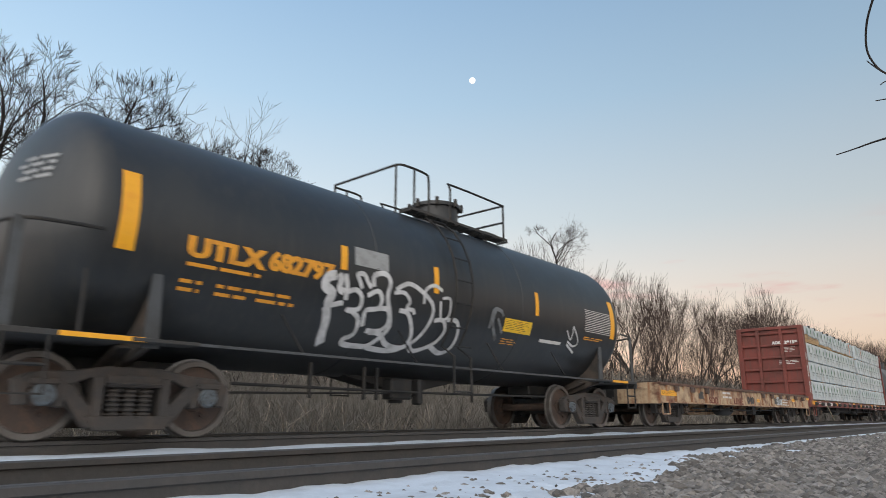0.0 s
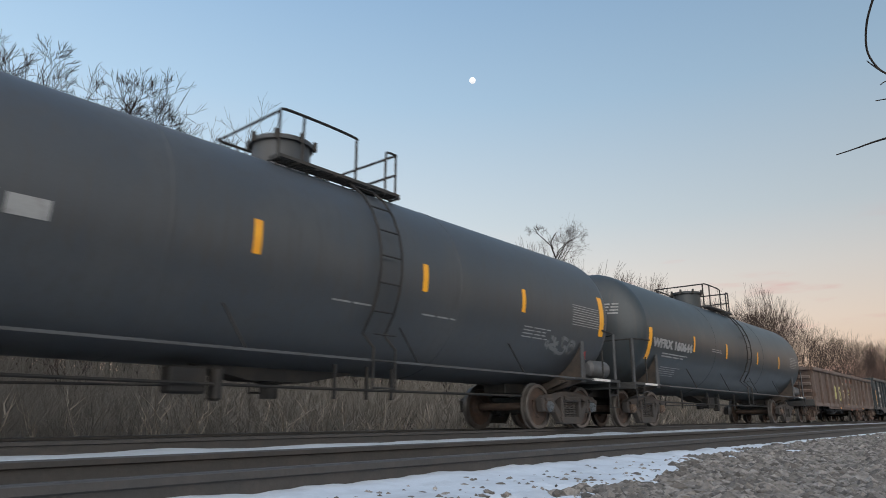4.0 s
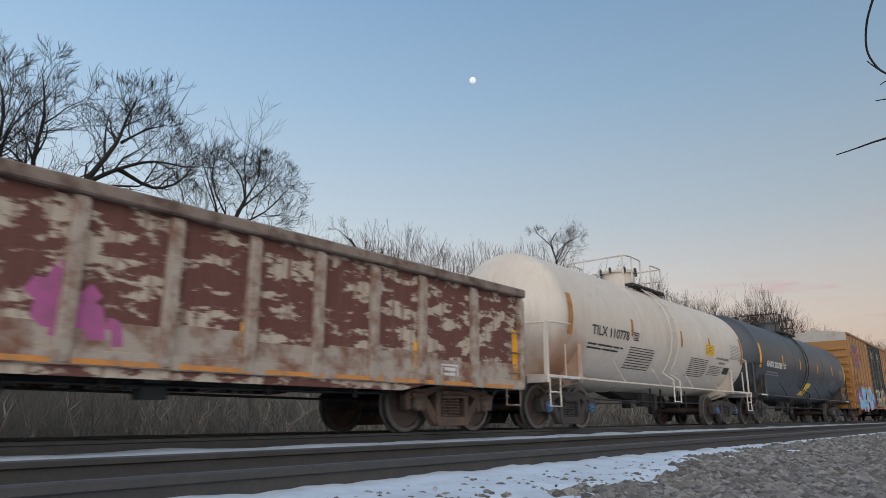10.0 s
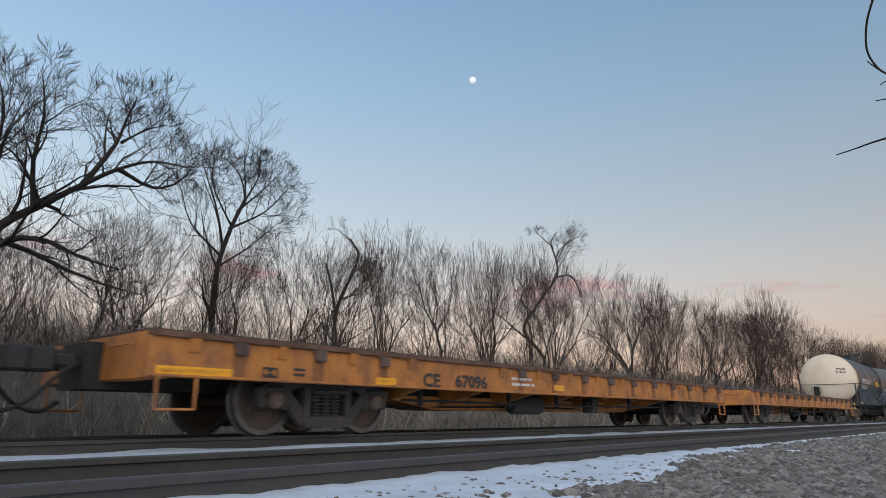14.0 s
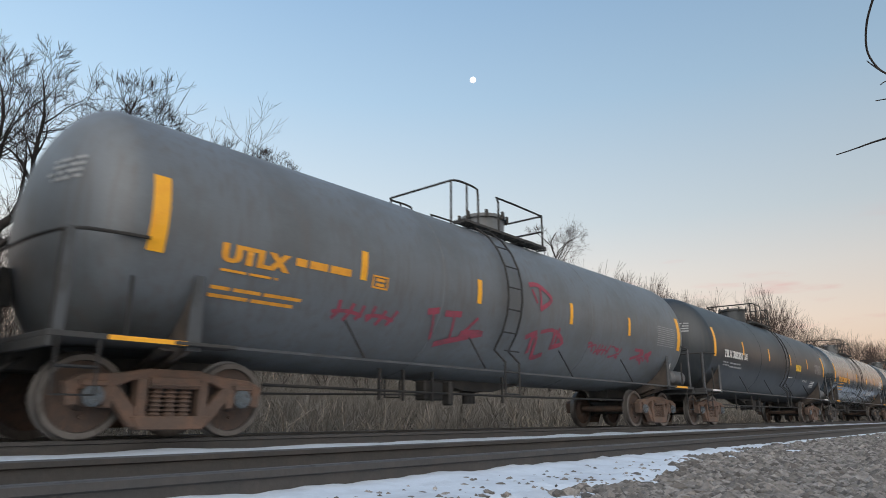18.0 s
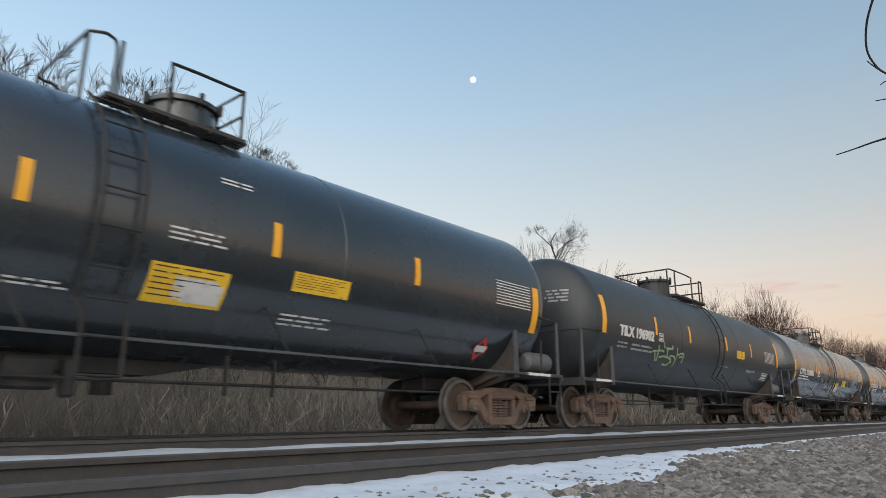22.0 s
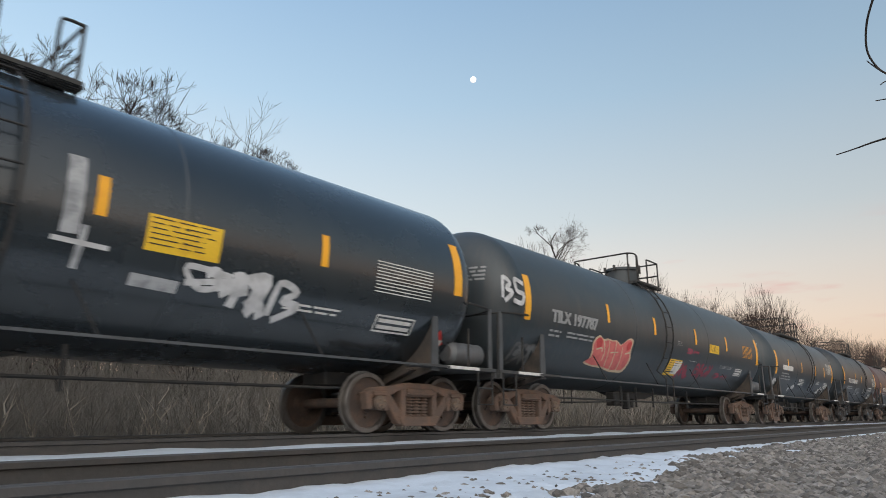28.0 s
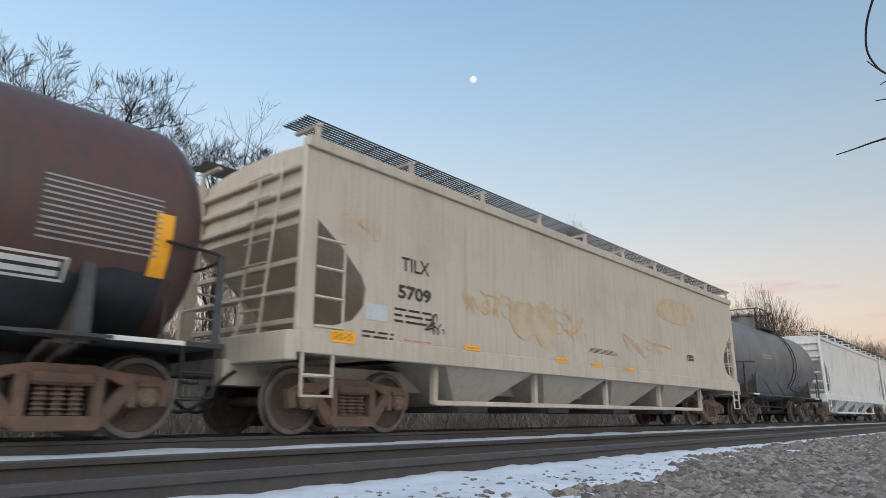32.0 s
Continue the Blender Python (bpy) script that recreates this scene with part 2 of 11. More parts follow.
for key, kw in {
    "black_gloss": dict(base=(0.018, 0.025, 0.03), rough=0.26, second=(0.024, 0.031, 0.036), scale=0.8, amount=0.5, coat=0.3, spec=0.7, grain=0.08),
    "black_satin": dict(base=(0.019, 0.022, 0.025), rough=0.42, second=(0.027, 0.029, 0.03), scale=0.9, amount=0.5, streak=(0.03, 0.031, 0.031)),
    "black_dull": dict(base=(0.021, 0.027, 0.032), rough=0.44, second=(0.03, 0.036, 0.04), scale=0.8, amount=0.5, streak=(0.034, 0.037, 0.039)),
    "charcoal": dict(base=(0.05, 0.058, 0.067), rough=0.48, second=(0.062, 0.067, 0.071), scale=0.7, amount=0.5, streak=(0.052, 0.055, 0.058)),
    "slate": dict(base=(0.026, 0.037, 0.044), rough=0.42, second=(0.04, 0.048, 0.053), scale=0.7, amount=0.5, streak=(0.042, 0.046, 0.049)),
    "grey_paint": dict(base=(0.125, 0.14, 0.153), rough=0.5, second=(0.1, 0.108, 0.112), scale=0.8, amount=0.5, streak=(0.11, 0.11, 0.11)),
    "grey_dark": dict(base=(0.12, 0.13, 0.14), rough=0.5, second=(0.09, 0.09, 0.09), scale=0.8, amount=0.5, streak=(0.1, 0.09, 0.085)),
    "maroon": dict(base=(0.092, 0.046, 0.04), rough=0.5, second=(0.08, 0.046, 0.04), scale=0.9, amount=0.5, streak=(0.052, 0.045, 0.04)),
    "cream": dict(base=(0.62, 0.555, 0.475), rough=0.5, second=(0.58, 0.5, 0.415), scale=0.6, amount=0.4, streak=(0.57, 0.48, 0.39), stain=((0.38, 0.19, 0.105), (-5.4, -1.2, 1.4), (1.15, 1.5, 1.0))),
    "cream_head": dict(base=(0.68, 0.58, 0.45), rough=0.5, second=(0.6, 0.48, 0.35), scale=0.8, amount=0.4),
    "hopper_beige": dict(base=(0.47, 0.425, 0.355), rough=0.6, second=(0.4, 0.35, 0.28), scale=0.7, amount=0.35, streak=(0.39, 0.34, 0.275)),
    "hopper_white": dict(base=(0.6, 0.6, 0.58), rough=0.6, second=(0.5, 0.5, 0.48), scale=0.7, amount=0.35, streak=(0.45, 0.44, 0.42)),
    "box_yellow": dict(base=(0.31, 0.138, 0.03), rough=0.42, second=(0.3, 0.14, 0.037), scale=0.7, amount=0.4, streak=(0.27, 0.13, 0.04)),
    "flat_orange": dict(base=(0.47, 0.185, 0.036), rough=0.6, second=(0.25, 0.1, 0.04), scale=2.6, amount=0.52, streak=(0.36, 0.14, 0.04), grain=0.2, bump=0.15),
    "flat_cream": dict(base=(0.47, 0.345, 0.215), rough=0.7, second=(0.13, 0.052, 0.03), scale=2.8, amount=0.5, streak=(0.3, 0.13, 0.06), grain=0.2, bump=0.15),
    "beam_red": dict(base=(0.17, 0.035, 0.025), rough=0.6, second=(0.11, 0.03, 0.022), scale=1.2, amount=0.5, streak=(0.12, 0.04, 0.03)),
    "gon_brown": dict(base=(0.1, 0.073, 0.062), rough=0.75, second=(0.05, 0.034, 0.028), scale=1.3, amount=0.42, streak=(0.12, 0.065, 0.042), grain=0.25, bump=0.15),
    "gon_brown_post": dict(base=(0.13, 0.1, 0.085), rough=0.8, second=(0.1, 0.062, 0.046), scale=2.0, amount=0.45, grain=0.2, bump=0.15),
    "gon_navy": dict(base=(0.019, 0.029, 0.035), rough=0.5, second=(0.03, 0.038, 0.044), scale=0.9, amount=0.5, streak=(0.036, 0.037, 0.037)),
    "gon_beige": dict(base=(0.39, 0.285, 0.2), rough=0.8, second=(0.21, 0.09, 0.055), scale=3.2, amount=0.54, stretch=(0.6, 1, 1.8), streak=(0.36, 0.235, 0.15), grain=0.25, bump=0.25, sharp=0.09),
    "gon_peel": dict(base=(0.43, 0.385, 0.305), rough=0.8, second=(0.145, 0.095, 0.072), scale=2.6, amount=0.62, stretch=(0.8, 1, 1.6), streak=(0.22, 0.17, 0.12), grain=0.25, bump=0.3),
    "gon_rust": dict(base=(0.48, 0.4, 0.31), rough=0.8, second=(0.13, 0.05, 0.038), scale=3.4, amount=0.5, stretch=(0.75, 1, 1.9), streak=(0.15, 0.068, 0.05), grain=0.25, bump=0.3, sharp=0.05),
    "gon_post": dict(base=(0.38, 0.32, 0.26), rough=0.8, second=(0.2, 0.1, 0.065), scale=3.0, amount=0.52, grain=0.2, bump=0.2),
    "gon_rail": dict(base=(0.24, 0.185, 0.15), rough=0.85, second=(0.12, 0.075, 0.058), scale=3.0, amount=0.55, grain=0.2, bump=0.2),
    "deck_rust": dict(base=(0.1, 0.052, 0.035), rough=0.9, second=(0.16, 0.09, 0.06), scale=3.0, amount=0.5, grain=0.25, bump=0.2),
    "rust_run": dict(base=(0.2, 0.085, 0.035), rough=0.85, second=(0.28, 0.12, 0.045), scale=4.0, amount=0.5, grain=0.2),
    "door_dark": dict(base=(0.028, 0.033, 0.033), rough=0.5, second=(0.045, 0.045, 0.042), scale=1.5, amount=0.5),
    "roof_galv": dict(base=(0.42, 0.38, 0.33), rough=0.5, second=(0.3, 0.25, 0.2), scale=1.0, amount=0.4),
    "under_black": dict(base=(0.012, 0.012, 0.012), rough=0.7, second=(0.03, 0.026, 0.022), scale=3, amount=0.5),
    "under_grime": dict(base=(0.04, 0.041, 0.041), rough=0.8, second=(0.045, 0.041, 0.037), scale=3, amount=0.5, grain=0.2),
    "truck_brown": dict(base=(0.1, 0.068, 0.052), rough=0.85, second=(0.15, 0.088, 0.06), scale=4, amount=0.5, grain=0.25, bump=0.2),
    "truck_grey": dict(base=(0.045, 0.041, 0.038), rough=0.85, second=(0.068, 0.054, 0.045), scale=4, amount=0.5, grain=0.25, bump=0.2),
    "wheel_plate": dict(base=(0.066, 0.046, 0.037), rough=0.8, second=(0.1, 0.064, 0.046), scale=5, amount=0.5, grain=0.2),
    "wheel_rim": dict(base=(0.13, 0.12, 0.11), rough=0.42, metal=0.5, second=(0.09, 0.08, 0.07), scale=6, amount=0.4),
    "saddle_grime": dict(base=(0.085, 0.068, 0.056), rough=0.9, second=(0.05, 0.045, 0.042), scale=2.5, amount=0.5, grain=0.25, bump=0.15),
    "frame_grey": dict(base=(0.06, 0.066, 0.072), rough=0.55, second=(0.042, 0.044, 0.045), scale=3, amount=0.45, grain=0.15),
    "cap_blue": dict(base=(0.095, 0.115, 0.13), rough=0.6, second=(0.06, 0.062, 0.064), scale=9, amount=0.45),
    "cap_bright": dict(base=(0.06, 0.13, 0.26), rough=0.5, second=(0.05, 0.08, 0.13), scale=9, amount=0.45),
    "cap_brown": dict(base=(0.12, 0.09, 0.07), rough=0.8, second=(0.18, 0.12, 0.08), scale=9, amount=0.45),
    "stripe_yellow": dict(base=(0.85, 0.4, 0.02), rough=0.4, second=(0.8, 0.34, 0.02), scale=4, amount=0.4),
    "stripe_dull": dict(base=(0.42, 0.2, 0.05), rough=0.6, second=(0.3, 0.13, 0.04), scale=4, amount=0.5),
    "panel_yellow": dict(base=(0.8, 0.5, 0.03), rough=0.5, second=(0.72, 0.42, 0.03), scale=4, amount=0.4),
    "panel_gold": dict(base=(0.83, 0.53, 0.012), rough=0.5, second=(0.76, 0.46, 0.012), scale=4, amount=0.4),
    "panel_lime": dict(base=(0.72, 0.66, 0.05), rough=0.5, second=(0.62, 0.58, 0.06), scale=4, amount=0.4),
    "spray_ice": dict(base=(0.33, 0.45, 0.47), rough=0.7, second=(0.24, 0.34, 0.36), scale=5, amount=0.5),
    "letter_rust": dict(base=(0.14, 0.04, 0.025), rough=0.8, second=(0.28, 0.12, 0.07), scale=6, amount=0.45),
    "rust_wash": dict(base=(0.46, 0.35, 0.21), rough=0.7, second=(0.48, 0.42, 0.32), scale=3, amount=0.55),
    "letter_tan": dict(base=(0.5, 0.33, 0.16), rough=0.7, second=(0.55, 0.42, 0.27), scale=5, amount=0.5),
    "stripe_faded": dict(base=(0.6, 0.24, 0.05), rough=0.6, second=(0.4, 0.2, 0.08), scale=5, amount=0.5),
    "spray_crimson": dict(base=(0.3, 0.04, 0.04), rough=0.6, second=(0.42, 0.07, 0.06), scale=5, amount=0.5),
    "letter_white": dict(base=(0.62, 0.61, 0.58), rough=0.6, second=(0.5, 0.48, 0.45), scale=6, amount=0.4),
    "letter_grey": dict(base=(0.3, 0.31, 0.31), rough=0.6, second=(0.22, 0.22, 0.22), scale=6, amount=0.4),
    "letter_orange": dict(base=(0.75, 0.33, 0.03), rough=0.5, second=(0.6, 0.26, 0.03), scale=6, amount=0.4),
    "letter_black": dict(base=(0.03, 0.028, 0.026), rough=0.6, second=(0.06, 0.05, 0.045), scale=6, amount=0.4),
    "placard_red": dict(base=(0.62, 0.04, 0.03), rough=0.5, second=(0.5, 0.04, 0.03), scale=6, amount=0.4),
    "spray_white": dict(base=(0.6, 0.6, 0.6), rough=0.7, second=(0.42, 0.42, 0.42), scale=5, amount=0.5),
    "spray_grey": dict(base=(0.16, 0.17, 0.175), rough=0.7, second=(0.1, 0.1, 0.1), scale=5, amount=0.5),
    "spray_red": dict(base=(0.55, 0.06, 0.06), rough=0.7, second=(0.4, 0.05, 0.05), scale=5, amount=0.5),
    "spray_pink": dict(base=(0.66, 0.17, 0.15), rough=0.7, second=(0.55, 0.12, 0.12), scale=5, amount=0.5),
    "spray_green": dict(base=(0.27, 0.38, 0.2), rough=0.7, second=(0.2, 0.28, 0.15), scale=5, amount=0.5),
    "spray_lime": dict(base=(0.3, 0.6, 0.1), rough=0.7, second=(0.2, 0.42, 0.1), scale=5, amount=0.5),
    "spray_blue": dict(base=(0.15, 0.43, 0.62), rough=0.6, second=(0.2, 0.5, 0.68), scale=4, amount=0.5),
    "spray_navy": dict(base=(0.05, 0.1, 0.22), rough=0.7, second=(0.08, 0.12, 0.2), scale=5, amount=0.5),
    "spray_purple": dict(base=(0.16, 0.09, 0.28), rough=0.6, second=(0.22, 0.12, 0.32), scale=5, amount=0.5),
    "spray_magenta": dict(base=(0.4, 0.1, 0.25), rough=0.7, second=(0.3, 0.1, 0.2), scale=5, amount=0.5),
    "spray_orange": dict(base=(0.85, 0.22, 0.04), rough=0.6, second=(0.75, 0.2, 0.05), scale=5, amount=0.5),
    "spray_cream": dict(base=(0.62, 0.48, 0.33), rough=0.7, second=(0.5, 0.38, 0.26), scale=5, amount=0.5),
    "spray_yellow": dict(base=(0.55, 0.5, 0.2), rough=0.7, second=(0.45, 0.42, 0.2), scale=5, amount=0.5),
    "spray_black": dict(base=(0.03, 0.03, 0.032), rough=0.7, second=(0.05, 0.05, 0.05), scale=5, amount=0.5),
    "spray_lilac": dict(base=(0.5, 0.48, 0.56), rough=0.7, second=(0.42, 0.4, 0.48), scale=5, amount=0.5),
    "spray_rose": dict(base=(0.3, 0.055, 0.085), rough=0.8, second=(0.2, 0.06, 0.08), scale=7, amount=0.5),
    "spray_haze": dict(base=(0.4, 0.41, 0.42), rough=0.75, second=(0.24, 0.25, 0.26), scale=6, amount=0.5),
    "spray_brick": dict(base=(0.26, 0.075, 0.05), rough=0.8, second=(0.18, 0.07, 0.05), scale=6, amount=0.5),
    "spray_dust": dict(base=(0.3, 0.26, 0.22), rough=0.8, second=(0.2, 0.165, 0.14), scale=6, amount=0.5),
    "sign_blue": dict(base=(0.04, 0.09, 0.42), rough=0.5, second=(0.05, 0.1, 0.38), scale=5, amount=0.4),
    "sign_red": dict(base=(0.62, 0.07, 0.05), rough=0.5, second=(0.55, 0.09, 0.06), scale=5, amount=0.4),
    "wrap_white": dict(base=(0.475, 0.525, 0.54), rough=0.45, second=(0.42, 0.46, 0.475), scale=2.5, amount=0.45, bump=0.5, bump_scale=7, grain=0.05),
    "wrap_ink": dict(base=(0.16, 0.2, 0.2), rough=0.5, second=(0.2, 0.25, 0.24), scale=6, amount=0.4),
    "wrap_green": dict(base=(0.06, 0.17, 0.1), rough=0.5, second=(0.1, 0.22, 0.15), scale=6, amount=0.4),
    "lumber": dict(base=(0.5, 0.33, 0.17), rough=0.8, second=(0.4, 0.25, 0.12), scale=5, amount=0.5, stretch=(0.2, 4, 6)),
    "band_black": dict(base=(0.02, 0.02, 0.02), rough=0.6),
    "rail_side": dict(base=(0.052, 0.05, 0.048), rough=0.8, second=(0.066, 0.06, 0.056), scale=6, amount=0.5, grain=0.2, bump=0.1),
    "rail_head": dict(base=(0.07, 0.068, 0.067), rough=0.6, metal=0.3, second=(0.05, 0.047, 0.045), scale=8, amount=0.4),
    "tie_wood": dict(base=(0.06, 0.045, 0.035), rough=0.9, second=(0.1, 0.08, 0.065), scale=4, amount=0.5, stretch=(1, 0.2, 1), bump=0.3),
    "ballast": dict(base=(0.06, 0.05, 0.042), rough=0.95, second=(0.04, 0.034, 0.03), scale=8, amount=0.5, grain=0.3, bump=0.5, bump_scale=30),
    "stone": dict(base=(0.135, 0.124, 0.113), rough=0.92, second=(0.2, 0.19, 0.178), scale=12, amount=0.45, grain=0.3, bump=0.4, bump_scale=70, island=0.55),
    "snow": dict(base=(0.53, 0.59, 0.66), rough=0.75, second=(0.44, 0.49, 0.55), scale=3, amount=0.45, grain=0.06, bump=0.35, bump_scale=26),
    "leaf_litter": dict(base=(0.14, 0.123, 0.1), rough=0.95, second=(0.1, 0.088, 0.07), scale=1.5, amount=0.5, grain=0.4, bump=0.5, bump_scale=22),
    "bark": dict(base=(0.026, 0.021, 0.018), rough=0.95, second=(0.05, 0.041, 0.035), scale=5, amount=0.5, stretch=(3, 3, 0.6), grain=0.3, bump=0.5, bump_scale=24),
    "bark_dark": dict(base=(0.014, 0.0115, 0.0105), rough=0.95, second=(0.024, 0.02, 0.018), scale=5, amount=0.5, grain=0.3, bump=0.5, bump_scale=24),
    "twig": dict(base=(0.038, 0.0235, 0.0175), rough=0.95, second=(0.06, 0.037, 0.028), scale=2, amount=0.5, grain=0.2),
    "twig_dark": dict(base=(0.018, 0.0145, 0.0135), rough=0.95, second=(0.028, 0.022, 0.02), scale=2, amount=0.5, grain=0.2),
    "spray_moss": dict(base=(0.25, 0.25, 0.17), rough=0.8, second=(0.27, 0.16, 0.1), scale=3, amount=0.55, grain=0.2),
    "spray_dusk": dict(base=(0.19, 0.19, 0.185), rough=0.8, second=(0.24, 0.17, 0.12), scale=3, amount=0.55, grain=0.2),
    "brush": dict(base=(0.16, 0.145, 0.124), rough=0.95, second=(0.21, 0.19, 0.165), scale=0.9, amount=0.5, island=0.3),
    "brush_pale": dict(base=(0.3, 0.26, 0.21), rough=0.95, second=(0.22, 0.19, 0.15), scale=2, amount=0.5, island=0.3),
}.items():
    MATS[key] = make_mat(key, **kw)


# ---- mesh helpers
def part(name, bm, material, parent=None, label="", smooth=False):
    """Links a bmesh (or a finished mesh) as one mesh object under a thing or a part."""
    if isinstance(bm, bpy.types.Mesh):
        me = bm
    else:
        me = bpy.data.meshes.new(name)
        if smooth:
            for f in bm.faces:
                f.smooth = True
        bm.to_mesh(me)
        bm.free()
        me.materials.append(paint(material))
        if smooth:
            me.set_sharp_from_angle(angle=radians(35))
    ob = new(name, me)
    if parent:
        ob.parent = parent
    if label:
        tagged(ob, label)
    return ob


def box(bm, x0, x1, y0, y1, z0, z1, bev=0.0):
    vs = [bm.verts.new(c) for c in ((x0, y0, z0), (x1, y0, z0), (x1, y1, z0), (x0, y1, z0), (x0, y0, z1), (x1, y0, z1), (x1, y1, z1), (x0, y1, z1))]
    fs = [bm.faces.new([vs[i] for i in q]) for q in ((3, 2, 1, 0), (4, 5, 6, 7), (0, 1, 5, 4), (1, 2, 6, 5), (2, 3, 7, 6), (3, 0, 4, 7))]
    if bev:
        es = {e for f in fs for e in f.edges}
        bmesh.ops.bevel(bm, geom=list(es), offset=bev, segments=1, affect="EDGES")
    return bm


def boxes(*items, bev=0.0):
    bm = bmesh.new()
    for it in items:
        box(bm, *it, bev=bev)
    return bm


def ring(bm, c, u, v, r, seg):
    return [bm.verts.new(c + (u * math.cos(2 * math.pi * k / seg) + v * math.sin(2 * math.pi * k / seg)) * r) for k in range(seg)]


def tube(bm, pts, r, seg=6, r1=None):
    """A bar or pipe through points, with closed ends."""
    pts = [Vector(p) for p in pts]
    prev = None
    n = len(pts)
    u = None
    for i, c in enumerate(pts):
        d = (pts[min(i + 1, n - 1)] - pts[max(i - 1, 0)]).normalized()
        if u is None:
            u = d.orthogonal().normalized()
        else:
            u = (u - d * u.dot(d)).normalized()
        v = d.cross(u)
        rad = r if r1 is None else r + (r1 - r) * i / (n - 1)
        cur = ring(bm, c, u, v, rad, seg)
        if prev:
            for k in range(seg):
                bm.faces.new((prev[k], prev[(k + 1) % seg], cur[(k + 1) % seg], cur[k]))
        else:
            bm.faces.new(cur[::-1])
        prev = cur
    bm.faces.new(prev)
    return bm


def tubes(*lines, r=0.02, seg=6):
    bm = bmesh.new()
    for pts in lines:
        tube(bm, pts, r, seg)
    return bm


def lathe(bm, prof, axis="x", c=(0, 0, 0), seg=32):
    """Turns a profile of (along, radius) about an axis through c."""
    a = {"x": Vector((1, 0, 0)), "y": Vector((0, 1, 0)), "z": Vector((0, 0, 1))}[axis]
    u = {"x": Vector((0, 1, 0)), "y": Vector((0, 0, 1)), "z": Vector((1, 0, 0))}[axis]
    v = a.cross(u)
    prev = None
    made = []
    for s, r in prof:
        p = Vector(c) + a * s
        cur = [bm.verts.new(p)] if r < 1e-5 else ring(bm, p, u, v, r, seg)
        if prev:
            for k in range(seg):
                k2 = (k + 1) % seg
                if len(prev) == 1 and len(cur) > 1:
                    made.append(bm.faces.new((prev[0], cur[k2], cur[k])))
                elif len(cur) == 1 and len(prev) > 1:
                    made.append(bm.faces.new((prev[k], prev[k2], cur[0])))
                elif len(cur) > 1:
                    made.append(bm.faces.new((prev[k], prev[k2], cur[k2], cur[k])))
        prev = cur
    return made


def slab(bm, outline, y0, y1):
    """A plate cut to an outline of (x, z), from y0 to y1."""
    a = [bm.verts.new((x, y0, z)) for x, z in outline]
    b = [bm.verts.new((x, y1, z)) for x, z in outline]
    n = len(a)
    bm.faces.new(a)
    bm.faces.new(b[::-1])
    for i in range(n):
        j = (i + 1) % n
        bm.faces.new((a[j], a[i], b[i], b[j]))
    return bm


def slab_x(bm, outline, x0, x1):
    """A plate cut to an outline of (y, z), from x0 to x1."""
    a = [bm.verts.new((x0, y, z)) for y, z in outline]
    b = [bm.verts.new((x1, y, z)) for y, z in outline]
    n = len(a)
    bm.faces.new(a[::-1])
    bm.faces.new(b)
    for i in range(n):
        j = (i + 1) % n
        bm.faces.new((a[i], a[j], b[j], b[i]))
    return bm


# ---- paint on surfaces: a skin maps (along, up) to a place on the near side of a car
def tank_skin(R, zc):
    def at(u, z, lift):
        a = math.asin(max(-1.0, min(1.0, (z - zc) / R)))
        return (u, -(R + lift) * math.cos(a), zc + (R + lift) * math.sin(a))
    return at


def flat_skin(y):
    def at(u, z, lift):
        return (u, -(y + lift), z)
    return at


def end_skin(x, side=-1):
    """The front face of a car: along runs from its near edge to its far one."""
    def at(u, z, lift):
        return (x + side * lift, u, z)
    return at


def head_skin(x, R, zc, depth):
    """The bulged front head of a tank: along is y."""
    def at(u, z, lift):
        k = 1 - (u * u + (z - zc) ** 2) / (R * R)
        return (x - depth * math.sqrt(max(0.0, k)) - lift, u, z)
    return at


def patch(bm, skin, u0, u1, z0, z1, lift=0.006, nz=4, nu=1, lean=0.0):
    g = [[bm.verts.new(skin(u0 + (u1 - u0) * i / nu + lean * (j / nz), z0 + (z1 - z0) * j / nz, lift)) for j in range(nz + 1)] for i in range(nu + 1)]
    for i in range(nu):
        for j in range(nz):
            bm.faces.new((g[i][j], g[i + 1][j], g[i + 1][j + 1], g[i][j + 1]))
    return bm


def bars(bm, skin, u0, u1, z0, z1, rows, lift=0.007, seed=1, fill=0.55, words=True):
    """Lines of small writing as plain bars."""
    rng = random.Random(seed)
    h = (z1 - z0) / rows
    for k in range(rows):
        zt = z1 - k * h
        u = u0
        end = u1 - (rng.random() * 0.25 * (u1 - u0) if words else 0)
        while u < end - 0.02:
            w = rng.uniform(0.35, 1.0) * max(0.25, (u1 - u0) * 0.45) if words else (u1 - u0)
            v = min(end, u + w)
            patch(bm, skin, u, v, zt - h * fill, zt, lift, nz=1, nu=1)
            u = v + 0.05
    return bm


def text_mesh(body, height, heavy=0.0, squash=1.0, shear=0.0):
    cu = bpy.data.curves.new("letters", "FONT")
    cu.body, cu.size, cu.offset, cu.shear = body, height / 0.72, heavy, shear
    cu.resolution_u = 3
    ob = bpy.data.objects.new("letters", cu)
    me = bpy.data.meshes.new_from_object(ob)
    bpy.data.objects.remove(ob)
    bpy.data.curves.remove(cu)
    bm = bmesh.new()
    bm.from_mesh(me)
    bpy.data.meshes.remove(me)
    for v in bm.verts:
        v.co.x *= squash
    return bm


